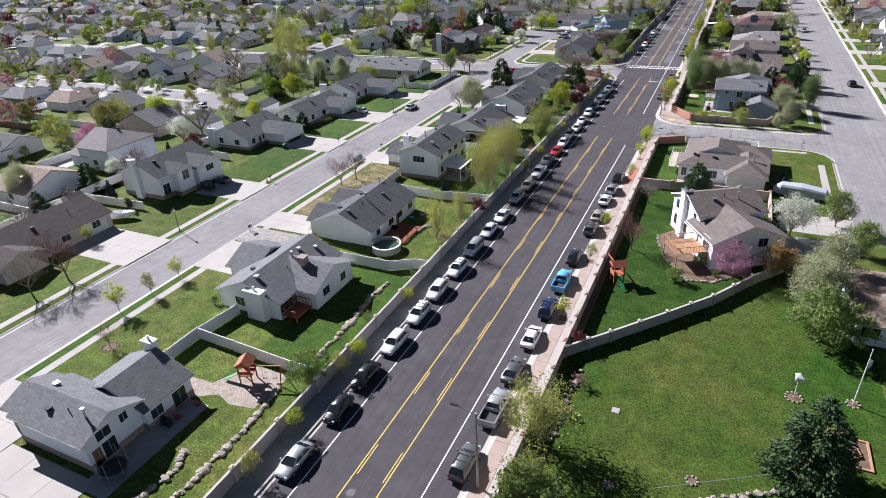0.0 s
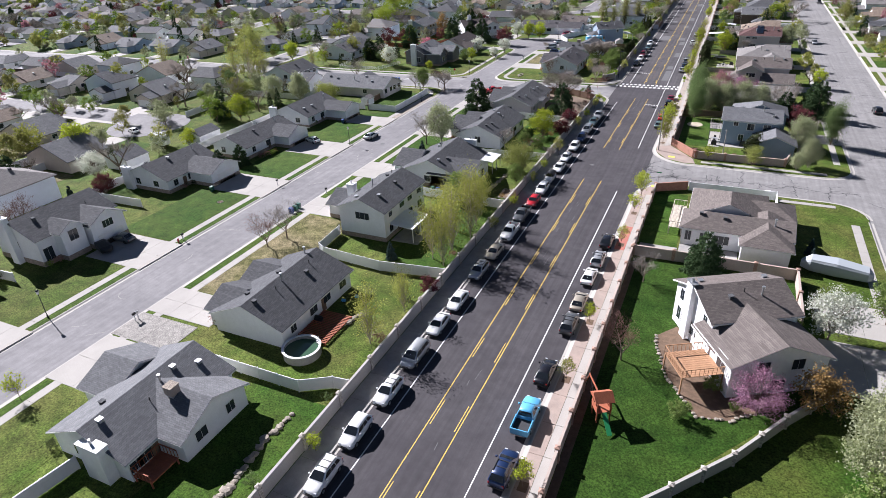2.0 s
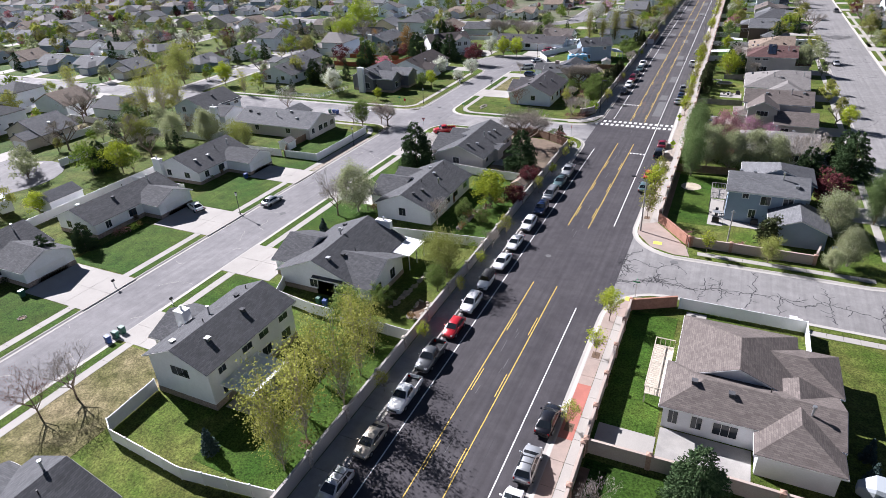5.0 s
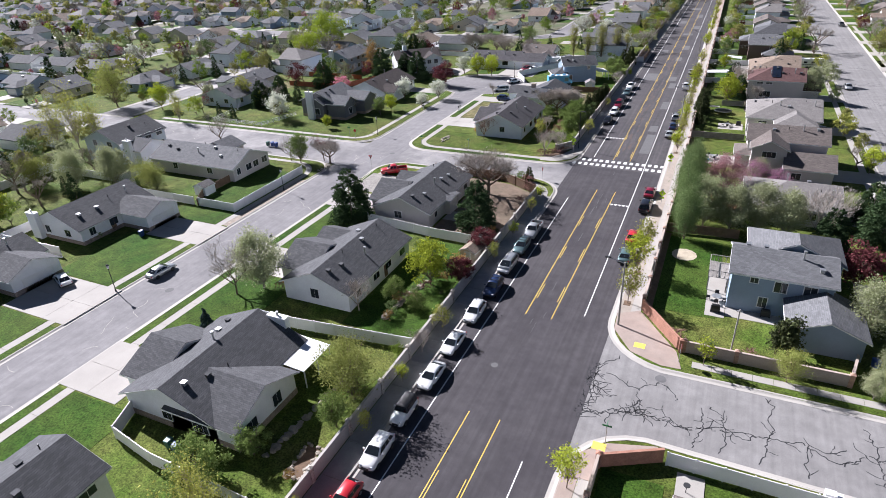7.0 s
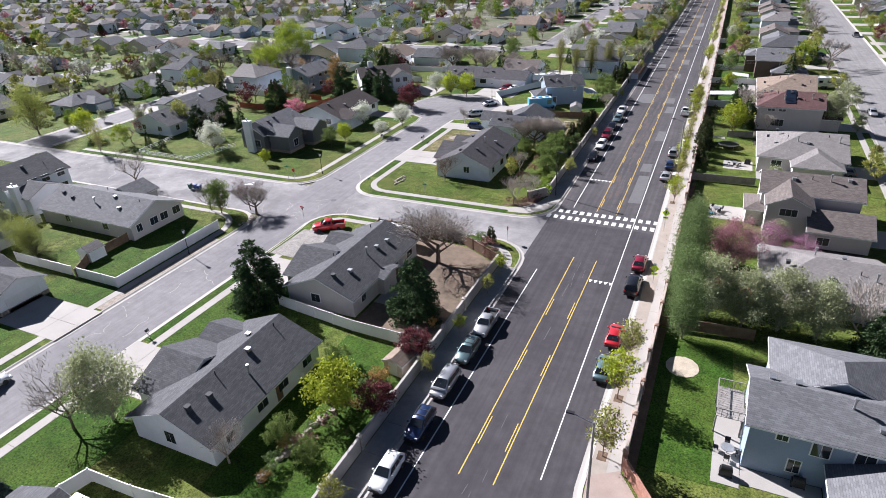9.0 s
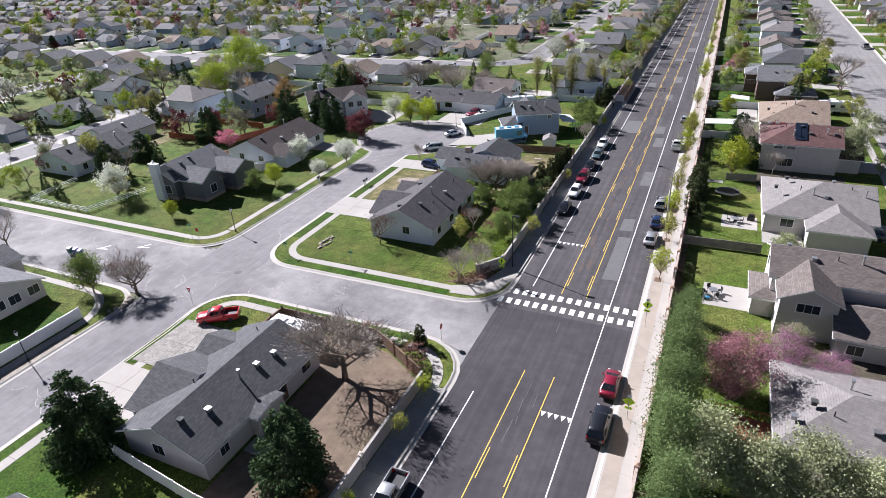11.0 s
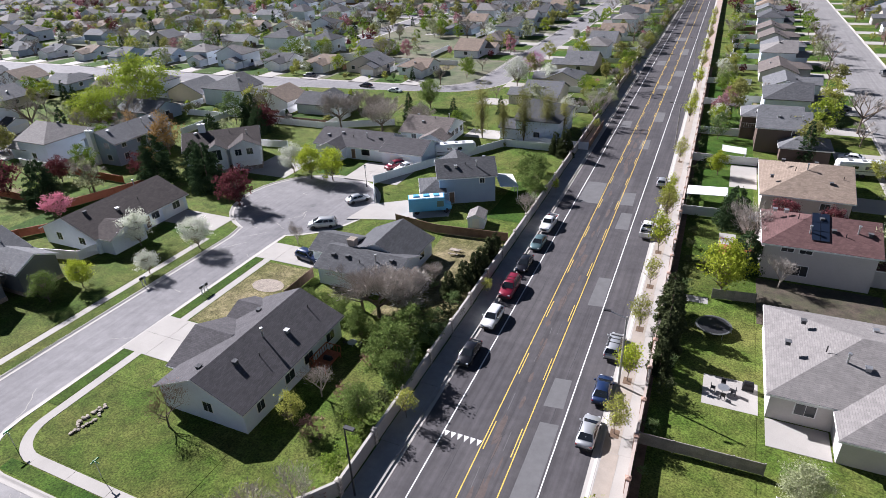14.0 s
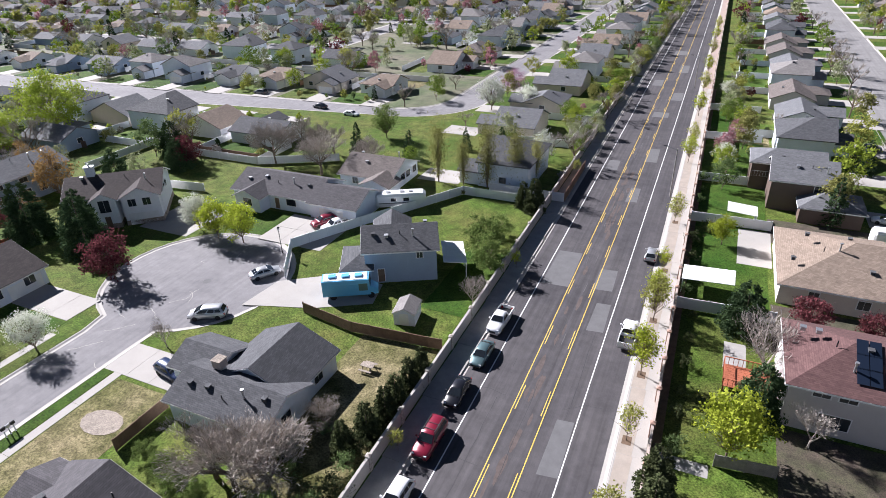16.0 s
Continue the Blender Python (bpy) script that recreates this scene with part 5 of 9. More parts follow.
for a, b in (((-112, 219.4), (-95, 219.4)), ((-95, 219.4), (-92, 231)), ((-112, 219.4), (-113, 231))):
    n = 6
    for i in range(n):
        p, q = (a[0] + (b[0] - a[0]) * i / n, a[1] + (b[1] - a[1]) * i / n), (a[0] + (b[0] - a[0]) * (i + 1) / n, a[1] + (b[1] - a[1]) * (i + 1) / n)
        part("post", Mb().box(p[0] - 0.06, p[1] - 0.06, LOT, p[0] + 0.06, p[1] + 0.06, LOT + 1.2), M["vinyl"], rails)
        for z in (0.35, 0.7, 1.05):
            part("rail", Mb().bar(p, q, 0.04, LOT + z - 0.06, LOT + z + 0.06), M["vinyl"], rails)


# ---- vehicles ----
PAINT = {
    "white": plain("paint_white", (0.78, 0.78, 0.77), 0.3, 0.0, 0.5, 0.6),
    "silver": plain("paint_silver", (0.46, 0.47, 0.48), 0.32, 0.5, 0.5, 0.6),
    "grey": plain("paint_grey", (0.13, 0.135, 0.14), 0.3, 0.4, 0.5, 0.6),
    "black": plain("paint_black", (0.012, 0.012, 0.015), 0.25, 0.0, 0.5, 0.7),
    "blue": plain("paint_blue", (0.014, 0.03, 0.085), 0.28, 0.2, 0.5, 0.7),
    "sky": plain("paint_light_blue", (0.12, 0.42, 0.68), 0.35, 0.0, 0.5, 0.5),
    "red": plain("paint_red", (0.45, 0.02, 0.03), 0.28, 0.0, 0.5, 0.7),
    "maroon": plain("paint_maroon", (0.20, 0.012, 0.03), 0.28, 0.1, 0.5, 0.7),
    "beige": plain("paint_beige", (0.40, 0.35, 0.28), 0.32, 0.3, 0.5, 0.6),
    "teal": plain("paint_teal", (0.12, 0.19, 0.20), 0.3, 0.4, 0.5, 0.6),
}
CAR_GLASS = plain("car_glass", (0.012, 0.015, 0.018), 0.05, 0.0, 0.6)
RUBBER = plain("tyre_rubber", (0.02, 0.02, 0.02), 0.85)
ALLOY = plain("wheel_alloy", (0.42, 0.43, 0.44), 0.35, 0.8)
LAMP_RED = plain("tail_lamp_red", (0.35, 0.01, 0.01), 0.2)
LAMP_CLEAR = plain("head_lamp_clear", (0.7, 0.72, 0.74), 0.1, 0.3)
PLASTIC = plain("black_plastic", (0.03, 0.03, 0.032), 0.6)
CHROME = plain("chrome", (0.6, 0.6, 0.62), 0.15, 1.0)


def loft(stations):
    """A closed skin through rounded cross-sections; each: y, half width, foot, top."""
    m, n = Mb(), 10
    vs = []
    for y, w, lo, hi in stations:
        d = hi - lo
        vs += [(-w * 0.88, y, lo), (w * 0.88, y, lo), (w * 0.98, y, lo + d * 0.2), (w, y, lo + d * 0.5), (w * 0.975, y, hi - d * 0.18), (w * 0.82, y, hi), (-w * 0.82, y, hi), (-w * 0.975, y, hi - d * 0.18), (-w, y, lo + d * 0.5), (-w * 0.98, y, lo + d * 0.2)]
    fs = [tuple(range(n)), tuple(range(len(vs) - n, len(vs)))[::-1]]
    for s in range(len(stations) - 1):
        fs += [(s * n + i, (s + 1) * n + i, (s + 1) * n + (i + 1) % n, s * n + (i + 1) % n) for i in range(n)]
    return m.add(vs, fs)


# length, half width, bonnet height, belt height, roof height, then the cabin's ends at belt and at roof (rear, front)
SHAPES = {
    "sedan": (4.7, 0.91, 0.86, 0.95, 1.44, -1.85, 1.22, -1.1, 0.3),
    "suv": (4.65, 0.93, 1.0, 1.08, 1.68, -2.2, 1.12, -1.72, 0.28),
    "big_suv": (5.2, 1.0, 1.08, 1.18, 1.84, -2.5, 1.15, -2.2, 0.4),
    "minivan": (5.0, 0.97, 0.98, 1.08, 1.72, -2.4, 1.6, -2.05, 0.5),
    "pickup": (5.6, 0.98, 1.12, 1.2, 1.85, -0.75, 1.3, -0.6, 0.6),
    "offroader": (4.1, 0.84, 1.08, 1.15, 1.82, -1.85, 0.65, -1.8, 0.5),
    "hatch": (4.2, 0.88, 0.92, 1.02, 1.5, -1.95, 1.05, -1.35, 0.25),
}
CAR_NAMES = {"sedan": "sedan", "suv": "SUV", "big_suv": "large SUV", "minivan": "minivan", "pickup": "pickup truck", "offroader": "soft-top off-roader", "hatch": "hatchback"}


def car(kind, paint, x, y, yaw, where="parked along the kerb", rack=False, z=0.0):
    """A vehicle with its nose towards its own +y, then turned and set down."""
    ln, w, bon, belt, top, ra, fa, rb, fb = SHAPES[kind]
    words = {"white": "white", "silver": "silver", "grey": "dark grey", "black": "black", "blue": "dark blue", "sky": "light blue", "red": "bright red", "maroon": "dark red", "beige": "beige", "teal": "grey-green"}
    c = thing("car" if kind != "pickup" else "pickup_truck", 0, 0, 0, f"{words[paint]} {CAR_NAMES[kind]} {where}", "car" if kind != "pickup" else "pickup truck", "parked cars")
    p, h = PAINT[paint], ln / 2
    tail = 0.72 if kind == "pickup" else belt
    st = [(-h, w * 0.72, 0.44, tail * 0.8), (-h + 0.07, w * 0.86, 0.34, tail * 0.92), (-h + 0.28, w * 0.95, 0.28, tail * 0.99), (-h + 0.7, w, 0.26, tail), (ra if kind == "pickup" else -0.6, w, 0.22, tail)]
    if kind == "pickup":
        st += [(ra + 0.02, w, 0.22, belt)]
    st += [(fa - 0.15, w, 0.22, belt), (fa + 0.25, w * 0.99, 0.22, bon + 0.02), (h - 0.7, w * 0.97, 0.24, bon - 0.03), (h - 0.35, w * 0.92, 0.27, bon - 0.09), (h - 0.12, w * 0.82, 0.32, bon - 0.2), (h, w * 0.64, 0.4, bon - 0.36)]
    shell = loft(st)
    for s in (-1, 1):
        shell.box(s * w, fa - 0.55, belt, s * (w + 0.2), fa - 0.4, belt + 0.16)
    part("body", shell, p, c, smooth=True)
    soft = PLASTIC if kind == "offroader" else p
    wb, wr, low, high = w * 0.92, w * 0.70, belt - 0.03, top - 0.09
    cabin, rings = Mb(), []
    for yy, zz in ((fa + 0.06, belt), (fa * 0.55 + fb * 0.45, belt + (top - belt) * 0.47), (fb, top - 0.05), (fb - 0.3, top), ((fb + rb) / 2, top + 0.015), (rb + 0.3, top), (rb, top - 0.05), (ra * 0.55 + rb * 0.45, belt + (top - belt) * 0.47), (ra - 0.04, belt)):
        u = min(1.0, max(0.0, (zz - belt) / (top - belt)))
        x1, d = wb - (wb - wr) * u, 0.09 * u
        rings += [(-wb, yy, low), (-x1, yy, zz - d + 0.002), (-x1 * 0.9, yy, zz - 0.02 * u), (0, yy, zz + 0.015 * u), (x1 * 0.9, yy, zz - 0.02 * u), (x1, yy, zz - d + 0.002), (wb, yy, low)]
    cabin.add(rings, [(7 * a + b, 7 * a + b + 1, 7 * a + b + 8, 7 * a + b + 7) for a in range(8) for b in range(6)])
    roof = part("cabin", cabin, soft, c, smooth=True)

    def pane(name, quad, out):
        o = Vector(out).normalized()
        part(name, Mb().add([tuple(Vector(q) + o * 0.022) for q in quad] + [tuple(Vector(q) - o * 0.02) for q in quad], [(0, 1, 2, 3), (7, 6, 5, 4), (0, 4, 5, 1), (1, 5, 6, 2), (2, 6, 7, 3), (3, 7, 4, 0)]), CAR_GLASS, roof)

    at = lambda e0, e1, u: (e0 + (e1 - e0) * u, belt + (top - 0.05 - belt) * u, wb - (wb - wr) * u)
    for name, e0, e1, sg in (("windscreen", fa + 0.06, fb, 1), ("rear_window", ra - 0.04, rb, -1)):
        (ya, za, xa), (yb, zb, xb) = at(e0, e1, 0.1), at(e0, e1, 0.92)
        pane(name, [(-xa * 0.88, ya, za), (xa * 0.88, ya, za), (xb * 0.88, yb, zb), (-xb * 0.88, yb, zb)], (0, (zb - za), abs(yb - ya)) if sg > 0 else (0, -(zb - za), abs(yb - ya)))
    edge = lambda u: (fa + (fb - fa) * u - 0.16, ra + (rb - ra) * u + 0.2)
    (f0, r0), (f1, r1) = edge(0.14), edge(0.84)
    splits = [0.0, 0.52, 1.0] if kind in ("sedan", "hatch", "pickup", "offroader") else [0.0, 0.4, 0.72, 1.0]
    for sd in (-1, 1):
        for a, b in zip(splits, splits[1:]):
            quad = []
            for q, u, (ff, rr) in ((a, 0.14, (f0, r0)), (b, 0.14, (f0, r0)), (b, 0.84, (f1, r1)), (a, 0.84, (f1, r1))):
                gap = 0.04 if q == a else -0.04
                quad.append((sd * (wb - (wb - wr) * u), ff + (rr - ff) * q - gap, low + (high - low) * u))
            pane("side_window", quad, (sd, 0, 0.25))
    if rack:
        for yy in (-0.9, -0.1):
            part("roof_rail", Mb().box(-wr, yy - 0.03, top + 0.02, wr, yy + 0.03, top + 0.07), PLASTIC, roof)
        for s in (-1, 1):
            part("roof_rail", Mb().box(s * wr * 0.92 - 0.03, rb + 0.2, top - 0.02, s * wr * 0.92 + 0.03, fb - 0.2, top + 0.06), PLASTIC, roof)
    if kind == "pickup":
        for s in (-1, 1):
            part("bed_side", Mb().box(s * w - 0.1 * (s > 0), -h + 0.06, 0.6, s * w + 0.1 * (s < 0), ra, 1.2), p, c)
        part("tailgate", Mb().box(-w * 0.95, -h + 0.0, 0.5, w * 0.95, -h + 0.1, 1.2), p, c)
        part("bed_floor", Mb().box(-w * 0.88, -h + 0.1, 0.7, w * 0.88, ra, 0.76), PLASTIC, c, "black bed liner")
    for s in (-1, 1):
        for yy in (-h * 0.6, h * 0.6):
            wh = part("wheel", Mb().tube((s * (w - 0.22), yy, 0.34), (s * (w + 0.02), yy, 0.34), 0.34, 0.34, 14), RUBBER, c)
            if abs(x) < 12 and y < 130:
                part("rim", Mb().tube((s * (w - 0.02), yy, 0.34), (s * (w + 0.035), yy, 0.34), 0.21, 0.19, 10), ALLOY, wh)
        part("head_lamp", Mb().box(s * w * 0.5, h - 0.3, bon - 0.32, s * w * 0.78, h - 0.07, bon - 0.17), LAMP_CLEAR, c)
        part("tail_lamp", Mb().box(s * w * 0.6, -h + 0.02, belt * 0.64, s * w * 0.86, -h + 0.2, belt * 0.86), LAMP_RED, c)
    part("bumper", Mb().box(-w * 0.78, h - 0.12, 0.3, w * 0.78, h + 0.03, 0.46), PLASTIC if kind != "pickup" else CHROME, c)
    part("bumper", Mb().box(-w * 0.86, -h - 0.05, 0.36, w * 0.86, -h + 0.1, 0.52), PLASTIC if kind != "pickup" else CHROME, c)
    part("grille", Mb().box(-w * 0.42, h - 0.06, 0.5, w * 0.42, h + 0.02, bon - 0.36), PLASTIC, c)
    c.matrix_basis = pose(bent(x, y), y, z, 0, 0, yaw)
    return c


LEFT = (("sedan", "silver", 30.7), ("hatch", "black", 38.3), ("sedan", "black", 44.2), ("suv", "white", 50.8), ("suv", "white", 57.6), ("suv", "white", 63.7), ("suv", "white", 70.3), ("minivan", "silver", 77.2), ("sedan", "white", 84.0), ("sedan", "white", 90.0), ("suv", "silver", 98.4), ("sedan", "beige", 104.8))
LEFT2 = (("pickup", "white", 112.0), ("pickup", "grey", 119.0), ("hatch", "red", 125.4), ("suv", "white", 131.4), ("offroader", "white", 137.2), ("sedan", "white", 143.5), ("sedan", "white", 150.0), ("suv", "white", 157.0), ("suv", "blue", 163.7), ("minivan", "silver", 170.4), ("suv", "teal", 176.6), ("pickup", "silver", 182.6))
LEFT3 = (("sedan", "black", 248.9), ("suv", "white", 256.6), ("big_suv", "maroon", 264.2), ("sedan", "black", 271.6), ("sedan", "teal", 278.7), ("pickup", "white", 285.8))
RIGHT = (("suv", "grey", 36.8), ("pickup", "silver", 44.8), ("sedan", "grey", 51.4), ("sedan", "white", 58.2), ("suv", "blue", 65.0), ("pickup", "sky", 72.4), ("sedan", "black", 80.0), ("suv", "grey", 90.2), ("sedan", "beige", 95.6), ("sedan", "white", 102.6), ("suv", "silver", 108.0), ("sedan", "black", 114.4))
RIGHT2 = (("sedan", "teal", 179.3), ("sedan", "red", 185.9), ("big_suv", "black", 198.4), ("sedan", "maroon", 205.0), ("sedan", "silver", 241.6), ("sedan", "blue", 248.2), ("minivan", "silver", 256.2), ("pickup", "white", 288.9), ("hatch", "silver", 310.4))
for n, (k, p, y) in enumerate(LEFT + LEFT2 + LEFT3):
    car(k, p, -7.75 + 0.12 * math.sin(n * 2.3), y, 180 + 1.2 * math.sin(n * 1.7), rack=k in ("suv", "big_suv", "minivan") and n % 2 == 0)
for n, (k, p, y) in enumerate(RIGHT + RIGHT2):
    car(k, p, 7.85 + 0.12 * math.sin(n * 1.9), y, 1.0 * math.sin(n * 2.7), rack=k in ("suv", "minivan"))
car("sedan", "silver", -57.2, 150.2, -2, "parked on the west street")
car("sedan", "white", -69.4, 142.6, 68, "parked on a driveway", z=0.16)
car("pickup", "red", -43.3, 199.7, 122, "parked on gravel", z=0.16)
car("sedan", "silver", -45.4, 284.4, -35, "parked in the turning circle")
car("minivan", "silver", -45.6, 272.8, 118, "parked in the turning circle")
car("suv", "blue", -40.6, 261.8, -100, "parked on a driveway", z=0.16)
car("suv", "maroon", -46.9, 302.0, 150, "parked on a driveway", z=0.16)
car("pickup", "white", -43.8, 301.4, 150, "parked on a driveway", z=0.16)
car("sedan", "grey", -70.0, 87.0, 90, "parked beside a covered boat", z=0.16)
for k, p, x, y, a in (("suv", "black", 56.6, 205.7, 0), ("sedan", "white", 40.2, 335, 80), ("suv", "grey", 40.0, 369.5, 90), ("sedan", "grey", 42.5, 374, 90), ("suv", "grey", 37.8, 252.6, 90), ("sedan", "white", -122.6, 134.6, 70), ("pickup", "grey", 58.8, 420, 0), ("sedan", "silver", 49.0, 300, 180), ("sedan", "black", -92, 366, 80), ("sedan", "white", -79, 362, -95), ("suv", "grey", -120, 374, 85), ("sedan", "grey", -56, 520, 0)):
    car(k, p, x, y, a, "parked in a side street", z=0.17 if k != "black" and 30 < x < 46 else 0.0)


def trailer(x, y, yaw, ln, label):
    """A white travel trailer."""
    c = thing("travel_trailer", 0, 0, 0, label, "trailer", "trailers")
    h = ln / 2
    part("body", loft([(-h, 1.0, 0.7, 2.7), (-h + 0.3, 1.2, 0.6, 3.0), (h - 1.6, 1.2, 0.6, 3.05), (h - 0.5, 1.2, 1.2, 3.0), (h, 1.0, 1.5, 2.6)]), PAINT["white"], c)
    for yy in (-h * 0.3, h * 0.2):
        for s in (-1, 1):
            part("window", Mb().box(s * 1.18, yy - 0.5, 1.7, s * 1.22, yy + 0.5, 2.3), CAR_GLASS, c)
    for s in (-1, 1):
        for yy in (-0.6, 0.3):
            part("wheel", Mb().tube((s * 0.95, yy, 0.38), (s * 1.18, yy, 0.38), 0.38, 0.38, 12), RUBBER, c)
    for yy in (-h * 0.5, 0.2, h * 0.4):
        part("roof_vent", Mb().box(-0.35, yy - 0.35, 3.0, 0.35, yy + 0.35, 3.2), M["metal"], c)
    part("stripe", Mb().box(1.19, -h + 0.4, 1.3, 1.225, h - 2.0, 1.45), PAINT["grey"], c)
    c.matrix_basis = pose(x, y, 0.16, 0, 0, yaw)


trailer(-37.6, 313.2, -62, 9.0, "white travel trailer behind a white fence")
trailer(40.6, 326.0, -84, 8.5, "white travel trailer on a driveway")
trailer(-30.0, 199.2, 88, 7.4, "white camper beside the corner house")
trailer(-106, 128.6, 76, 6.5, "white camper in a side yard")

truck = thing("food_truck", 0, 0, 0, "bright light blue step van parked on a driveway", "van")
part("body", Mb().add([(-1.15, -4.0, 0.6), (1.15, -4.0, 0.6), (1.15, 2.6, 0.6), (-1.15, 2.6, 0.6), (-1.12, -4.0, 3.0), (1.12, -4.0, 3.0), (1.12, 2.4, 3.0), (-1.12, 2.4, 3.0)], [(3, 2, 1, 0), (4, 5, 6, 7), (0, 1, 5, 4), (1, 2, 6, 5), (2, 3, 7, 6), (3, 0, 4, 7)]), PAINT["sky"], truck)
part("nose", loft([(2.4, 1.05, 0.5, 2.0), (3.0, 1.0, 0.45, 1.6), (3.6, 0.85, 0.5, 1.3)]), PAINT["sky"], truck)
part("windscreen", Mb().add([(-0.95, 2.62, 1.7), (0.95, 2.62, 1.7), (0.95, 2.46, 2.7), (-0.95, 2.46, 2.7), (-0.95, 2.5, 1.7), (0.95, 2.5, 1.7), (0.95, 2.38, 2.7), (-0.95, 2.38, 2.7)], [(0, 1, 2, 3), (7, 6, 5, 4), (0, 4, 5, 1), (2, 6, 7, 3)]), CAR_GLASS, truck)
part("roof_panel", Mb().box(-0.95, -3.8, 3.0, 0.95, 2.2, 3.06), PAINT["white"], truck)
for yy in (-2.6, -0.8, 1.0):
    part("roof_vent", Mb().box(-0.4, yy - 0.5, 3.06, 0.4, yy + 0.5, 3.3), PAINT["sky"], truck)
for yy in (-3.0, -1.4, 0.2, 1.6):
    part("panel", Mb().box(1.13, yy - 0.6, 1.3, 1.17, yy + 0.6, 2.4), PAINT["teal"] if yy == 1.6 else PAINT["sky"], truck)
for s in (-1, 1):
    for yy in (-2.6, 2.6):
        part("wheel", Mb().tube((s * 0.85, yy, 0.45), (s * 1.12, yy, 0.45), 0.45, 0.45, 14), RUBBER, truck)
truck.matrix_basis = pose(-30.1, 284.5, 0.17, 0, 0, -61)


# ---- trees and shrubs ----
def leafy(name, a, b, through_light=0.3):
    """Leaves that differ from one another and let some light pass."""
    m, n, l = nodes_of(name)
    n.remove(n["Principled BSDF"])
    g = n.new("ShaderNodeNewGeometry")
    mix = n.new("ShaderNodeMix")
    mix.data_type = "RGBA"
    mix.inputs["A"].default_value, mix.inputs["B"].default_value = (*a, 1), (*b, 1)
    l.new(g.outputs["Random Per Island"], mix.inputs["Factor"])
    hue = n.new("ShaderNodeHueSaturation")
    r = n.new("ShaderNodeMapRange")
    r.inputs[3].default_value, r.inputs[4].default_value = 0.8, 1.2
    l.new(n.new("ShaderNodeObjectInfo").outputs["Random"], r.inputs[0])
    l.new(r.outputs[0], hue.inputs["Value"])
    l.new(mix.outputs["Result"], hue.inputs["Color"])
    d, t, s = n.new("ShaderNodeBsdfDiffuse"), n.new("ShaderNodeBsdfTranslucent"), n.new("ShaderNodeMixShader")
    l.new(hue.outputs[0], d.inputs[0])
    l.new(hue.outputs[0], t.inputs[0])
    s.inputs[0].default_value = through_light
    l.new(d.outputs[0], s.inputs[1])
    l.new(t.outputs[0], s.inputs[2])
    l.new(s.outputs[0], n["Material Output"].inputs["Surface"])
    return m


BARK = mat("bark", (0.16, 0.12, 0.09), 0.95, 0.25, 3, 12, 0.4)
BARK_PALE = mat("bark_pale", (0.36, 0.31, 0.27), 0.95, 0.2, 3, 12, 0.3)
LEAF = {
    "green": leafy("leaf_green", (0.12, 0.20, 0.03), (0.24, 0.31, 0.06)),
    "lime": leafy("leaf_lime", (0.27, 0.33, 0.03), (0.44, 0.49, 0.065)),
    "olive": leafy("leaf_spring", (0.26, 0.28, 0.06), (0.42, 0.42, 0.12)),
    "dense_spring": leafy("leaf_shrub", (0.11, 0.165, 0.045), (0.21, 0.265, 0.085)),
    "willow": leafy("leaf_willow", (0.22, 0.25, 0.06), (0.36, 0.38, 0.13)),
    "spring_dull": leafy("leaf_spring_dull", (0.21, 0.215, 0.065), (0.34, 0.33, 0.12)),
    "broad": leafy("leaf_broad", (0.22, 0.29, 0.035), (0.36, 0.42, 0.07)),
    "pale": leafy("leaf_pale", (0.26, 0.29, 0.14), (0.42, 0.44, 0.28)),
    "blossom": leafy("blossom_white", (0.45, 0.48, 0.36), (0.72, 0.72, 0.66)),
    "purple": leafy("blossom_purple", (0.33, 0.15, 0.25), (0.50, 0.29, 0.38)),
    "rose": leafy("blossom_rose", (0.34, 0.155, 0.18), (0.50, 0.28, 0.30)),
    "pink": leafy("blossom_pink", (0.48, 0.16, 0.22), (0.62, 0.30, 0.36)),
    "plum": leafy("leaf_plum", (0.09, 0.03, 0.035), (0.19, 0.065, 0.07)),
    "rust": leafy("leaf_rust", (0.26, 0.16, 0.06), (0.36, 0.24, 0.10)),
    "needle": leafy("needle_dark", (0.032, 0.058, 0.026), (0.07, 0.105, 0.048), 0.1),
    "needle_blue": leafy("needle_blue", (0.04, 0.065, 0.06), (0.075, 0.105, 0.095), 0.1),
    "juniper": leafy("needle_juniper", (0.045, 0.055, 0.025), (0.085, 0.10, 0.045), 0.1),
    "dense": leafy("leaf_dense", (0.10, 0.155, 0.055), (0.20, 0.26, 0.11)),
    "twig": leafy("twig_grey", (0.30, 0.265, 0.235), (0.44, 0.40, 0.36), 0.0),
    "twig_red": leafy("twig_red", (0.24, 0.13, 0.11), (0.33, 0.20, 0.17), 0.0),
}


def cards(rng, centres, size, stretch=1.0, outward=None):
    """One leaf-sized, slightly folded piece at each place, turned at random, or pointing outward."""
    n = len(centres)
    a = rng.normal(size=(n, 3))
    if outward is not None:
        a = outward + 0.35 * a
    a /= np.linalg.norm(a, axis=1)[:, None]
    b = np.cross(a, rng.normal(size=(n, 3)))
    b /= np.linalg.norm(b, axis=1)[:, None] + 1e-9
    s = size * 1.3 * rng.uniform(0.6, 1.35, (n, 1))
    a, b = a * s * stretch, b * s
    vs = np.stack([centres - a, centres + a * 0.7 - b * 0.75, centres + a * 0.7 + b * 0.75], 1).reshape(-1, 3)
    fs = np.arange(3 * n).reshape(-1, 3)
    return vs.tolist(), fs.tolist()


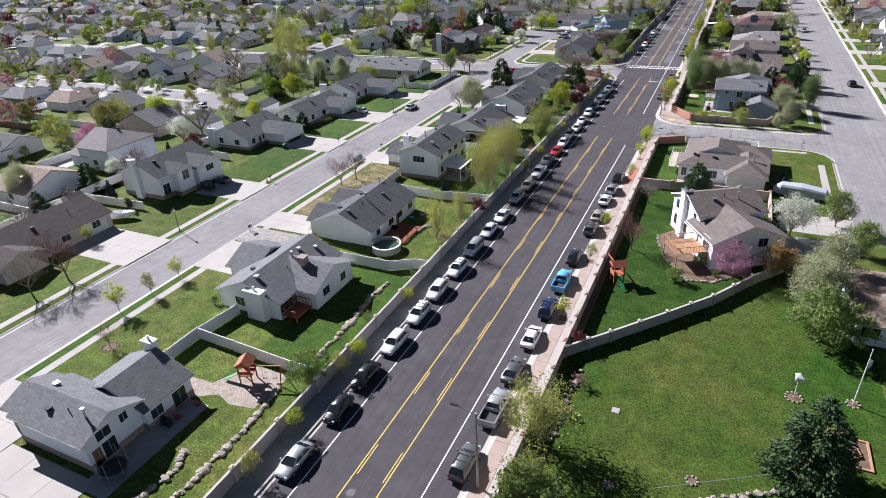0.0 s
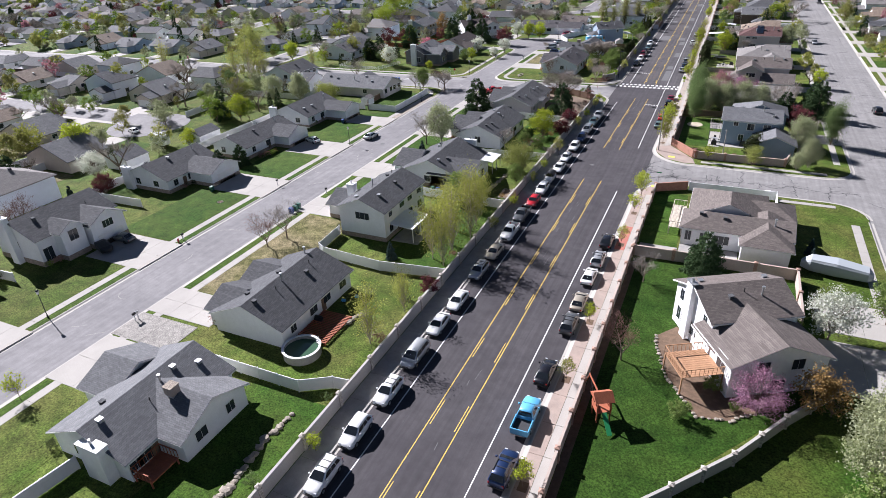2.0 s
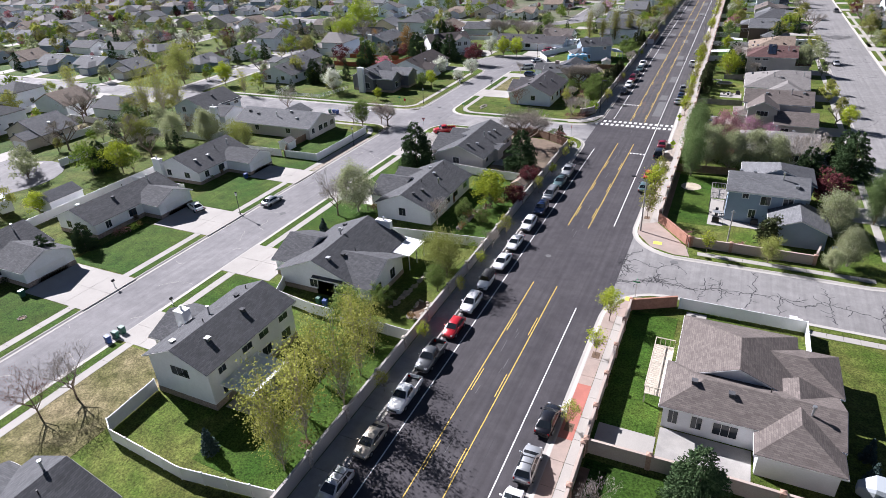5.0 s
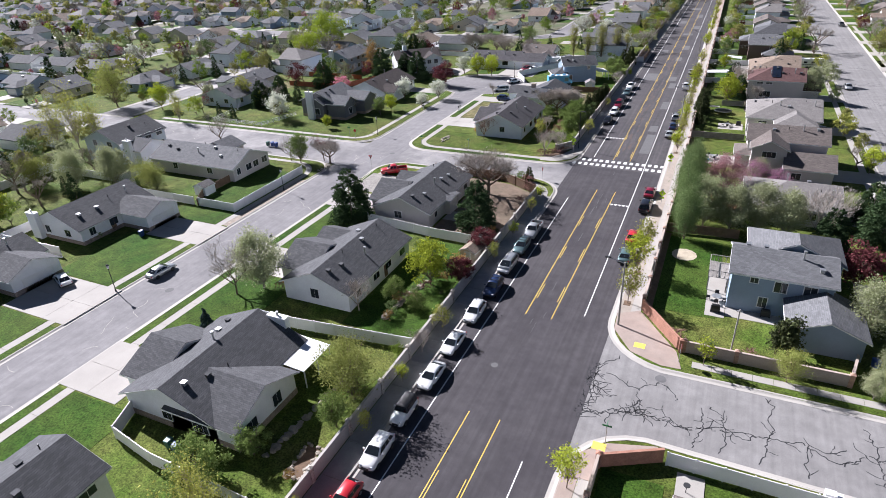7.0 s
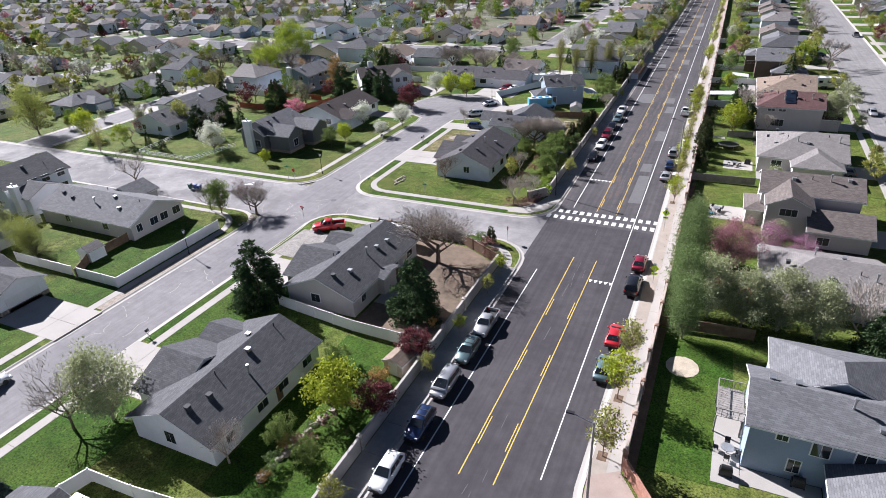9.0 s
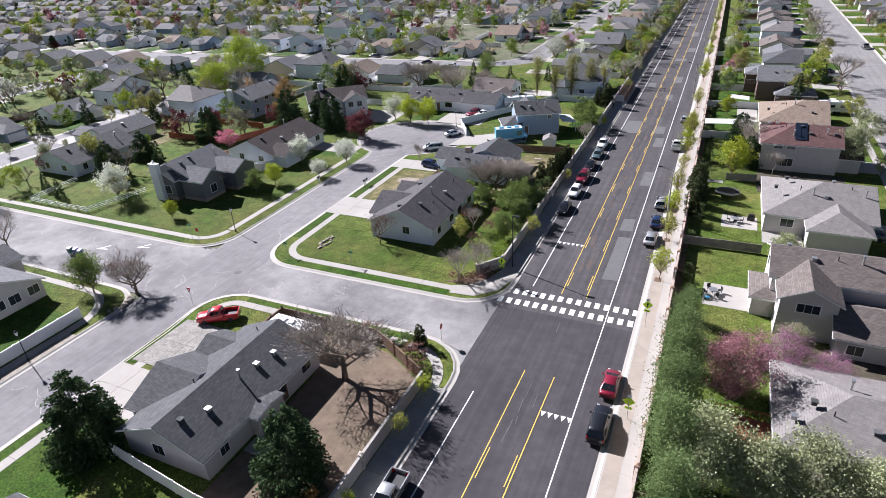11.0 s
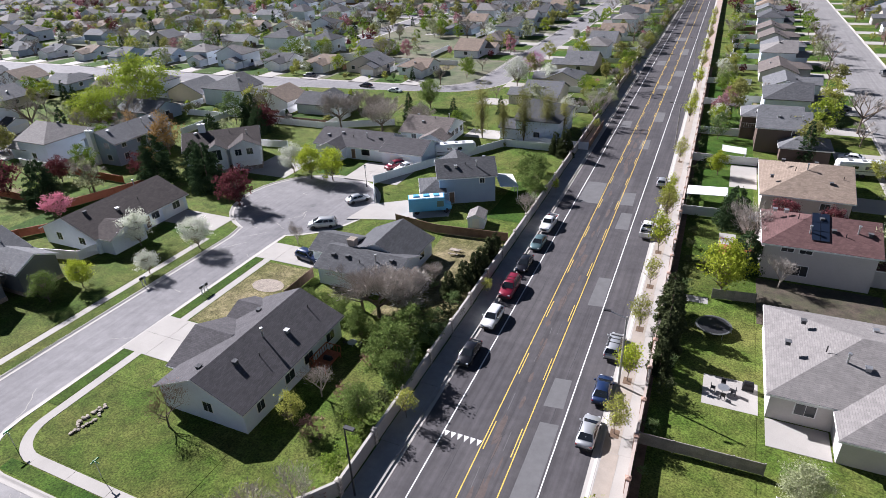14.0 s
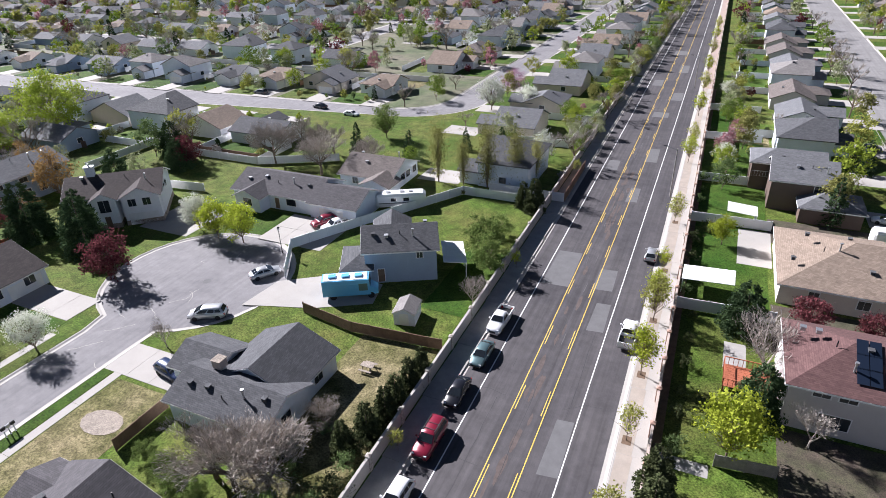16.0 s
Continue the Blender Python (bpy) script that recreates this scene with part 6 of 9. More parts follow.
def limbs(rng, h, spread, trunk, levels, forks, up=0.55, first=0.3):
    """A tapered trunk that forks again and again; returns the wood and the ends of the twigs."""
    m, ends = Mb(), []

    def grow(p, d, ln, r, level):
        q = p + d * ln
        m.tube(p, q, r, r * 0.6, 6 if level == 0 else (4 if level < 3 else 3))
        if level >= levels:
            ends.append(q)
            return
        if level >= 2:
            ends.append(q)
        k = forks if level else forks + 2
        for i in range(k):
            az = 2 * math.pi * (i + rng.random()) / k
            out = Vector((math.cos(az) * spread, math.sin(az) * spread, up + 0.5 * rng.random()))
            nd = (d * (0.55 if level else 0.3) + out.normalized() * (0.8 + 0.3 * rng.random())).normalized()
            at = q if i == 0 else p + d * ln * (0.55 + 0.45 * rng.random())
            grow(at, nd, ln * (0.58 + 0.25 * rng.random()) * (1.25 if level == 0 else 1.0), r * (0.5 if level else 0.6), level + 1)

    grow(Vector((0, 0, -0.1)), Vector((0.04 * rng.normal(), 0.04 * rng.normal(), 1)).normalized(), h * first, trunk, 0)
    return m, ends


PROTO = {}


def leaf_tree(h, wide, low, leaf, count, size, trunk=0.12, clumps=70, bark=BARK, seed=1, spread=1.0, levels=3, forks=3, shell=0.55, up=0.55, column=False, twigs=36):
    """A broad-leaved tree of nominal height h; its crown is built of clumps with gaps between."""
    count, size = int(count * 1.45), size * 0.92
    rng = np.random.default_rng(seed)
    wood, ends = limbs(rng, h, spread, trunk, levels, forks, up, first=max(0.16, low))
    cz, rz, rx = h * (low + 1) / 2, h * (1 - low) / 2, h * wide / 2
    pts = []
    for _ in range(clumps):
        v = rng.normal(size=3)
        v /= np.linalg.norm(v)
        k = rng.uniform(shell, 1.0) * (1 + 0.14 * rng.normal())
        taper = 1.0 - (0.35 * max(0, v[2]) if not column else 0.1)
        pts.append((v[0] * rx * k * taper, v[1] * rx * k * taper, cz + v[2] * rz * k * 0.95))
    pts = np.array(pts)
    lean = rng.uniform(0.5, 1.5, len(pts))
    pick = rng.choice(len(pts), count, p=lean / lean.sum())
    spots = pts[pick] + rng.normal(size=(count, 3)) * h * 0.055 * np.array([1, 1, 0.75])
    spots[:, 2] = np.maximum(spots[:, 2], 0.15)
    vs, fs = cards(rng, spots, size)
    # twigs reach into the clumps
    for p in pts[:: max(1, len(pts) // twigs)]:
        z = max(h * low * 0.8, p[2] - h * 0.3)
        wood.tube((p[0] * 0.12, p[1] * 0.12, z), tuple(p), trunk * 0.28, 0.012, 3)
    return wood, Mb().add(vs, fs), LEAF[leaf], bark


def bare_tree(h, spread, leaf, trunk=0.16, seed=1, levels=4, twigs=900, bark=BARK, first=0.2, size=0.35, up=0.5):
    rng = np.random.default_rng(seed)
    wood, ends = limbs(rng, h, spread, trunk, levels, 3, up, first)
    top = max(q.z for q in ends)
    k = h / top
    wood.v = [(x * k, y * k, z * k) for x, y, z in wood.v]
    e = np.array([tuple(q * k) for q in ends])
    spots = e[rng.integers(0, len(e), twigs)] + rng.normal(size=(twigs, 3)) * h * 0.045
    out = spots - np.array([0, 0, h * 0.3])
    out /= np.linalg.norm(out, axis=1)[:, None]
    vs, fs = cards(rng, spots, size * 0.07, 9.0, out)
    return wood, Mb().add(vs, fs), LEAF[leaf], bark


def conifer(h, wide, leaf, count=1600, seed=1, low=0.04, blunt=0.0, size=0.16):
    """Whorls of drooping boughs on a straight stem."""
    count, size = int(count * 1.7), size * 0.72
    rng = np.random.default_rng(seed)
    wood = Mb().tube((0, 0, -0.1), (0, 0, h * 0.96), h * 0.022, 0.02, 7)
    spots, out = [], []
    rows = 16
    per = count // rows
    for r in range(rows):
        f = (r + 0.5) / rows
        z = h * (low + (1 - low) * f)
        reach = h * wide / 2 * ((1 - f) ** (0.8 - 0.45 * blunt) + 0.03)
        boughs = max(5, int(13 * (1 - f) + 4))
        turns = rng.uniform(0, 2 * math.pi, boughs)
        lens = reach * rng.uniform(0.72, 1.12, boughs)
        for _ in range(max(16, int(per * 1.9 * (1 - f) + per * 0.15))):
            b = rng.integers(boughs)
            q = rng.uniform(0.25, 1.0) ** 0.7
            az = turns[b] + rng.normal() * 0.16 / (q + 0.2)
            spots.append((math.cos(az) * lens[b] * q, math.sin(az) * lens[b] * q, z - 0.16 * reach * q + rng.normal() * h * 0.018))
            out.append((math.cos(az), math.sin(az), -0.25))
    vs, fs = cards(rng, np.array(spots), size, 1.5, np.array(out))
    return wood, Mb().add(vs, fs), LEAF[leaf], BARK


def bush(h, wide, leaf, count, size, seed=1):
    return leaf_tree(h, wide, 0.08, leaf, count, size, 0.06, 46, BARK, seed, 1.4, 2, 3, 0.4)


# kind: nominal height, builder, label, category
KINDS = {
    "young": (4.0, lambda s: leaf_tree(4.0, 0.5, 0.34, "olive" if s % 2 else "lime", 420, 0.085, 0.045, 34, seed=s, levels=2), "young street tree with sparse yellow-green leaves in a tree pit", "tree"),
    "street": (6.0, lambda s: leaf_tree(6.0, 0.52, 0.3, "lime" if s % 2 else "olive", 1000, 0.10, 0.07, 60, seed=s, levels=3), "street tree with fresh yellow-green leaves", "tree"),
    "round": (7.0, lambda s: leaf_tree(7.0, 0.72, 0.18, "dense_spring", 3400, 0.10, 0.14, 80, seed=s), "leafy green garden tree in a yard", "tree"),
    "lime": (7.5, lambda s: leaf_tree(7.5, 0.72, 0.2, "lime", 2300, 0.13, 0.13, 80, seed=s), "bright yellow-green tree in new leaf", "tree"),
    "tall": (13.0, lambda s: leaf_tree(13.0, 0.36, 0.1, "olive", 1500, 0.11, 0.12, 130, BARK_PALE, s, 0.7, 4, 3, 0.3, 0.9, twigs=44), "tall sparse tree in yellow-green spring leaf", "tree"),
    "willow": (11.0, lambda s: leaf_tree(11.0, 0.9, 0.12, "willow", 4600, 0.11, 0.2, 140, seed=s, shell=0.3), "broad spreading tree in yellow-green leaf", "tree"),
    "broad": (13.0, lambda s: leaf_tree(13.0, 1.15, 0.1, "broad", 6500, 0.17, 0.3, 150, seed=s, shell=0.5), "broad dense tree in fresh yellow-green leaf", "tree"),
    "shrub": (6.0, lambda s: bush(6.0, 1.0, "dense_spring", 3400, 0.10, s), "large green leafy shrub beside the wall", "shrub"),
    "pale": (10.0, lambda s: leaf_tree(10.0, 0.66, 0.12, "pale", 8200, 0.1, 0.2, 130, BARK_PALE, s), "pale grey-green tree just coming into leaf", "tree"),
    "blossom": (6.5, lambda s: leaf_tree(6.5, 0.85, 0.2, "blossom", 3600, 0.088, 0.13, 80, seed=s), "garden tree covered in white blossom", "tree"),
    "redbud": (7.0, lambda s: leaf_tree(7.0, 0.95, 0.16, "purple", 5200, 0.062, 0.13, 130, seed=s), "garden tree covered in purple-pink blossom", "tree"),
    "rosebud": (7.0, lambda s: leaf_tree(7.0, 0.95, 0.14, "rose", 8200, 0.062, 0.15, 140, seed=s), "rounded tree covered in dusty rose blossom", "tree"),
    "pink": (5.5, lambda s: leaf_tree(5.5, 0.95, 0.2, "pink", 1700, 0.12, 0.12, 70, seed=s), "small tree covered in pink blossom", "tree"),
    "plum": (6.0, lambda s: leaf_tree(6.0, 0.9, 0.16, "plum", 2000, 0.13, 0.13, 70, seed=s), "dark red-leaved plum tree in a garden", "tree"),
    "rust": (7.0, lambda s: leaf_tree(7.0, 0.7, 0.14, "rust", 1300, 0.12, 0.12, 70, seed=s), "thin tree with rust-coloured young leaves", "tree"),
    "poplar": (14.0, lambda s: leaf_tree(14.0, 0.38, 0.04, "dense", 13000, 0.092, 0.22, 210, seed=s, spread=0.5, column=True, shell=0.4), "dense upright poplar in green leaf", "tree"),
    "column": (14.0, lambda s: leaf_tree(14.0, 0.13, 0.04, "spring_dull", 2600, 0.10, 0.14, 110, BARK, s, 0.25, 3, 3, 0.3, 1.2, True), "slim upright poplar in thin leaf", "tree"),
    "spruce": (9.0, lambda s: conifer(9.0, 0.86, "needle", 7600, s, 0.05, 0.8, 0.135), "dark green pine with a broad crown", "conifer"),
    "blue_spruce": (5.0, lambda s: conifer(5.0, 0.6, "needle_blue", 1300, s), "small blue-green spruce in a lawn", "conifer"),
    "juniper": (6.0, lambda s: conifer(6.0, 0.62, "juniper", 3800, s, 0.02, 0.9, 0.12), "upright olive-green juniper beside a wall", "conifer"),
    "arbor": (4.0, lambda s: leaf_tree(4.0, 0.34, 0.02, "juniper", 1100, 0.1, 0.06, 50, seed=s, spread=0.2, column=True, shell=0.3), "slim columnar evergreen beside a house", "conifer"),
    "bare": (8.0, lambda s: bare_tree(8.0, 1.0, "twig_red" if s % 2 else "twig", 0.10, s, 4, 1600), "bare leafless tree with fine twigs", "tree"),
    "bare_round": (8.5, lambda s: bare_tree(8.5, 1.5, "twig", 0.13, s, 4, 5200, BARK, 0.13, 0.5, 0.4), "broad grey tree thick with bare twigs", "tree"),
    "big_bare": (9.0, lambda s: bare_tree(9.0, 1.5, "twig", 0.13, s, 5, 6500, BARK, 0.12, 0.42, 0.4), "large spreading bare tree in a yard", "tree"),
    "pale_bare": (6.0, lambda s: bare_tree(6.0, 0.7, "twig", 0.055, s, 4, 1500, BARK_PALE, 0.12, 0.35), "pale leafless many-stemmed tree", "tree"),
}
FAR_LEAVES = ("green", "spring_dull", "olive", "pale", "twig", "plum", "needle", "twig", "dense", "rose", "pale", "broad", "green", "spring_dull", "blossom", "olive", "needle", "twig", "spring_dull")


def tree(kind, x, y, h, variant=0, group="trees", z=LOT):
    nominal, build, label, cat = KINDS[kind]
    key = (kind, variant % 2)
    if key not in PROTO:
        wood, crown, leaf, bark = build(sum(map(ord, kind)) % 50 * 2 + variant % 2)
        ob = thing("shrub" if cat == "shrub" else "tree", 0, 0, 0, label, cat, group)
        part("trunk", wood, bark, ob)
        part("crown", crown, leaf, ob)
        PROTO[key] = ob
        fresh = True
    else:
        ob, fresh = PROTO[key], False
    x = bent(x, y)
    m = pose(x, y, z, 0, 0, (x * 37 + y * 53) % 360) @ Matrix.Scale(h / nominal, 4)
    if fresh:
        ob.matrix_basis = m
    else:
        c = ob.copy()
        scene.collection.objects.link(c)
        for o in ob.children:
            q = o.copy()
            scene.collection.objects.link(q)
            q.parent = c
        c.matrix_basis = m
        ob = c
    return ob


def plant(kind, *spots):
    for i, (x, y, h) in enumerate(spots):
        tree(kind, x, y, h, i)


plant("young", (-48.0, 43.3, 5.0), (-47.2, 48.3, 3.8), (-47.2, 53.5, 4.0), (-10.4, 27.6, 3.5), (-10.3, 34.4, 3.3), (-10.6, 43.3, 3.6), (-10.2, 46.8, 3.5), (-10.2, 133.5, 3.1), (-10.4, 141.7, 2.8), (-10.0, 151.8, 4.2), (20.2, 157.0, 4.0), (-10.3, 189.9, 3.1), (-10.5, 196.1, 3.1), (-10.3, 236.9, 4.0), (-72, 57.0, 3.6))
plant("young", (-10.3, 60, 2.8), (-10.3, 112, 3.0), (-10.3, 122, 3.0), (-10.3, 171, 3.4), (-10.3, 180, 3.0), (-10.2, 262, 2.8), (-10.2, 300, 3.0), (-10.3, 340, 3.2), (10.1, 64, 3.6), (10.1, 80, 3.2), (10.1, 92, 3.2), (10.1, 114.5, 3.6), (10.1, 127, 4.2), (10.1, 271.9, 4.6), (10.0, 307.0, 4.0))
plant("street", (-21.0, 231.4, 4.6), (10.2, 134.5, 5.2), (10.2, 166.8, 6.0), (10.0, 175.3, 6.6), (10.1, 182.4, 5.4), (10.3, 229.7, 5.3), (10.1, 242.6, 4.8), (10.1, 251.0, 5.3), (10.0, 261.3, 5.0), (10.1, 282.4, 6.6), (10.1, 293.6, 6.6), (10.0, 297.6, 5.4), (10.0, 324.0, 5.2), (10.0, 353.8, 6.0), (10.0, 366, 5), (10.0, 390, 6), (10, 415, 6), (10, 440, 6), (10, 470, 6), (10, 500, 6), (10, 530, 6))
plant("bare", (-94.4, 203.6, 7.6), (-63.9, 46.8, 7.6), (-64.6, 41.5, 7.0), (15.2, 85.8, 5.2), (15.0, 104.4, 4.4), (-42.2, 37.0, 3.2), (-41.6, 149.6, 8.0), (-62.6, 201.9, 5.6), (-69.5, 199.0, 5.6), (-44.0, 94.0, 5.6), (-42.8, 97.6, 6.6), (-33.4, 226.4, 5.0), (-88, 56, 7), (-90, 82, 7), (-76, 236, 5))
plant("pale_bare", (-16.6, 219.8, 5.6), (-14.2, 222.8, 4.6), (-20.9, 236.3, 4.2), (21.2, 286.4, 7.6), (25.3, 277.6, 4.6), (-22.8, 152.4, 4.5), (38, 171, 6), (34.0, 193.6, 8.6), (-45.5, 265.6, 3.6), (-13.6, 173.6, 3.6), (-10.8, 147.4, 3.4), (-12.6, 288.4, 4.0), (-12.8, 241.6, 3.6))
plant("bare_round", (-22.4, 252.0, 6.6), (-19.4, 253.0, 6.8), (-25.2, 252.4, 5.8), (-20.6, 255.4, 6.2), (-60.2, 200.8, 5.0), (-74.5, 324.0, 9.0), (-61.0, 321.7, 7.6), (-53.6, 327.8, 6.6), (-67.5, 329, 7.5))
plant("big_bare", (-20.4, 195.4, 9.2), (-19.5, 262, 3.0))
plant("juniper", (13.4, 262.6, 6.4), (13.4, 258.0, 5.6), (13.3, 266.4, 6.0), (13.2, 254.0, 4.6), (-14.6, 262.4, 4.6), (-13.9, 265.0, 4.8), (-14.0, 267.4, 4.4), (-13.8, 270.2, 4.6), (-13.8, 273.0, 4.0), (-15.8, 259.8, 4.2), (-15.2, 204.4, 3.0), (-14.6, 319.8, 6.4), (-17, 321, 5))
plant("tall", (-14.4, 77.6, 9.6), (-16.2, 99.9, 11.6), (-14.1, 102.6, 13.0), (-13.4, 108.5, 12.6), (-14.3, 113.4, 11.4), (-13.6, 85.4, 7.2), (-16.6, 105.5, 11.0), (-18.0, 110.5, 10.0), (-15.0, 117.6, 9.0), (-13.8, 98.6, 9.0), (-18.6, 118.9, 8.5), (-129, 190, 17), (-133.5, 188, 15), (-126, 193.5, 13), (-122, 216.6, 9.5), (-176, 196, 13))
plant("round", (-13.6, 133.0, 4.6), (-66.6, 198.6, 7.0), (-68.8, 238.3, 5.2), (-14.8, 234.7, 5.0), (-59.9, 347.7, 8.6), (-14.6, 359.7, 4.5), (14.3, 389.2, 5), (44.2, 104.5, 6.5), (46.4, 94.7, 6), (-13.8, 240.6, 5.0))
plant("shrub", (-13.7, 40.8, 4.8), (-27.4, 250.0, 3.4), (-30.2, 250.6, 3.0), (-24.4, 249.2, 3.2), (-22.6, 247.6, 3.6), (-18.2, 250.6, 3.4), (-33.2, 251.4, 2.6), (15.0, 33.4, 6.4), (39.4, 70.2, 7.6), (41.8, 69.4, 6.2), (25.3, 84.0, 2.2), (27.6, 81.8, 1.2), (-21.4, 121.6, 6.0), (-16.8, 302.1, 7.2), (-14.6, 297.6, 6.0), (-16.1, 243.4, 6.6), (-16.0, 248.4, 5.4), (-19.5, 246.6, 3.6), (-16.9, 308.3, 4.2), (-19.0, 126.6, 3.8), (-15.6, 155.6, 3.0), (-20.8, 168.5, 3.6), (-19.4, 156.4, 3.6), (22.4, 78.6, 2.4), (34, 100.6, 2.2))
plant("willow", (28.6, 157.2, 4.6), (13.8, 42.1, 8.4), (14.4, 35.2, 5.6), (-14.0, 137.2, 8.4), (-16.4, 139.6, 6.0), (-88.5, 176.0, 7.0), (-84.4, 174.4, 6.4), (-113, 168, 8), (-155.0, 223.0, 14.5))
plant("lime", (-16.6, 161.9, 7.6), (-60.8, 291.2, 7.2), (-55.8, 291.6, 7.4), (18.2, 273.0, 8.2), (-119, 116, 9.0), (-137.9, 225.0, 8.0), (-100.5, 152, 8), (-76.2, 223.0, 3.6), (-68.0, 243.0, 5), (45.0, 228, 5.6), (-97.6, 130.4, 5), (16, 318.4, 5))
plant("spruce", (-39.4, 177.0, 9.6), (-17.4, 181.6, 8.6), (37.2, 47.6, 9.2), (22.6, 109.8, 6.8), (-78.0, 279.9, 9.6), (-104.4, 263.0, 9.0), (-110.1, 246.8, 7.0), (-108.5, 236.4, 8.0), (-91.8, 279.8, 10.0), (-85.1, 284.3, 8.0), (19.2, 295.6, 7.0), (21.0, 281.0, 6.4), (-97.0, 302, 8), (-92.5, 313.8, 7.2), (-75.0, 117.0, 6.0), (-92.5, 62, 5), (-75.4, 123.6, 5.0), (-107, 152, 7), (35, 190.5, 7.5), (42.6, 197, 9), (42.0, 204.5, 7), (-113, 95.6, 8), (-94.6, 74.6, 6.0), (-99.7, 319.4, 8.6))
plant("blue_spruce", (-38.0, 140.4, 4.2), (-22.4, 97.6, 3.2), (-86, 72.6, 4.0), (-92, 94, 4.5), (36.8, 118, 2.6), (36.8, 121, 2.6))
plant("plum", (-13.0, 173.3, 4.6), (13.4, 58.8, 2.4), (-12.6, 163.6, 4.6), (-66.0, 275.1, 7.6), (26.6, 298.4, 5.0), (33, 297.8, 4.6), (37.5, 181, 7.0), (-91.0, 100.4, 5), (-81, 156, 4.0), (-92, 316, 7), (-112, 272, 6), (-12.3, 90.4, 3.2))
plant("pale", (38.8, 160.0, 6.4), (36.6, 157.6, 3.8), (40.6, 80.4, 9.8), (39.2, 76.0, 8.6), (-38.9, 152.3, 9.6), (17.6, 194.6, 9.0), (21.6, 193.8, 8.4), (25.6, 194.4, 9.0), (29.6, 194.0, 8.4), (25.4, 215.5, 5.6), (38, 284, 9), (25.6, 239.4, 5.6), (-104, 66, 8), (37.5, 169.4, 8), (-97, 174.6, 9), (-103, 170, 9))
plant("blossom", (37.4, 98.6, 7.4), (-94.4, 226.2, 7.6), (-60.4, 258.8, 6.0), (-70.6, 256.0, 6.4), (-61.6, 249.6, 4.2), (-66.2, 292.6, 6.6), (-44.5, 378.9, 9.3), (-35.0, 382.0, 6.7), (13.9, 412.1, 5), (14.9, 354.2, 5), (-100.5, 106, 7), (-95.8, 82.0, 4.6), (-131, 60, 7))
plant("redbud", (29.6, 81.8, 6.0), (24.7, 213.8, 6.0), (28.8, 212.6, 4.8), (-44.5, 398.3, 7.6), (-117, 92, 7.0))
plant("pink", (-94.4, 258.8, 5.2), (-122, 96, 6))
plant("rust", (34.6, 84.6, 5.6), (36.6, 84.4, 5.0), (-102.8, 293.3, 10.0), (-101.0, 286, 5), (-122, 300, 7))
plant("poplar", (15.2, 188.6, 9.6), (14.6, 194.6, 10.2), (14.5, 200.2, 10.8), (14.6, 205.8, 10.4), (14.3, 211.0, 9.2), (14.2, 216.6, 7.4), (14.3, 221.0, 5.2), (44, 176, 10))
plant("column", (-36.4, 326.7, 14.6), (-31.1, 326.9, 11.0), (-26.2, 327.0, 15.2), (-21.2, 328.8, 14.2), (-18.3, 333.0, 10.6))
plant("arbor", (27.6, 162.0, 5.0), (28.8, 161.8, 5.8), (-77, 69.6, 2.8))

plant("rosebud", (19.6, 207.6, 8.2))
plant("broad", (-142.5, 322.0, 16.0), (-143.0, 305.5, 11.0))

solid("mulch_bed", Mb().prism([(-18.4, 219.3), (-14.8, 219.5), (-12.5, 222.0), (-12.2, 225.4), (-14.6, 221.9)], 0.07, 0.166), M["mulch"], "brown planting bed at the street corner", "garden bed", "structure")

# low shrubs along walls and houses
LOW = {}
LOW_WORDS = {"dense": "low green garden shrub", "juniper": "low dark evergreen shrub", "twig_red": "bare reddish-brown shrub", "green": "small fresh green shrub", "rust": "small rust-leaved shrub"}


def low_shrub(leaf, x, y, h, where):
    if leaf not in LOW:
        wood, crown, m, bark = bush(2.0, 1.25, leaf, 620, 0.06, len(LOW) + 3)
        LOW[leaf] = crown.mesh("shrub", m)
    ob = new("shrub", LOW[leaf])
    ob.matrix_basis = pose(bent(x, y), y, LOT, 0, 0, (x * 53 + y * 31) % 360) @ Matrix.Scale(h / 2.0, 4)
    tagged(ob, f"{LOW_WORDS[leaf]} {where}", "shrub", "garden shrubs")


rng_s = random.Random(12)
KIND_S = ("dense", "juniper", "twig_red", "green", "dense", "rust")
for y in range(228, 262, 3):
    low_shrub(rng_s.choice(("dense", "green", "juniper")), -13.6 - rng_s.random() * 1.6, y, rng_s.uniform(1.8, 3.4), "beside the block wall")
    if y % 2:
        low_shrub(rng_s.choice(("dense", "twig_red")), -17.5 - rng_s.random() * 2, y, rng_s.uniform(1.4, 3.0), "in the back yard")
for k in range(14):
    low_shrub(rng_s.choice(("twig_red", "rust", "dense", "juniper")), -18.8 + 0.32 * k + rng_s.uniform(-0.8, 0.8), 151.5 + 1.3 * k + rng_s.uniform(-1, 1), rng_s.uniform(1.2, 2.4), "in a planting bed")
for k in range(26):
    low_shrub(rng_s.choice(("juniper", "dense", "dense", "juniper")), 13.2 + rng_s.uniform(0, 0.5), 214 + 5.2 * k + rng_s.uniform(-1.5, 1.5), rng_s.uniform(1.0, 2.4), "beside the tan wall")
for k in range(14):
    low_shrub(rng_s.choice(KIND_S), -13.2 - rng_s.random(), 44 + 11.4 * k + rng_s.uniform(-3, 3), rng_s.uniform(0.8, 1.8), "beside the block wall")
for y0 in (50, 74, 104, 128, 153, 180, 231):
    for k in range(3):
        low_shrub(rng_s.choice(KIND_S), -36.0 - rng_s.random() * 0.6 - (0.9 if y0 == 231 else 0), y0 + 1.3 * k, rng_s.uniform(0.8, 1.5), "beside the house wall")
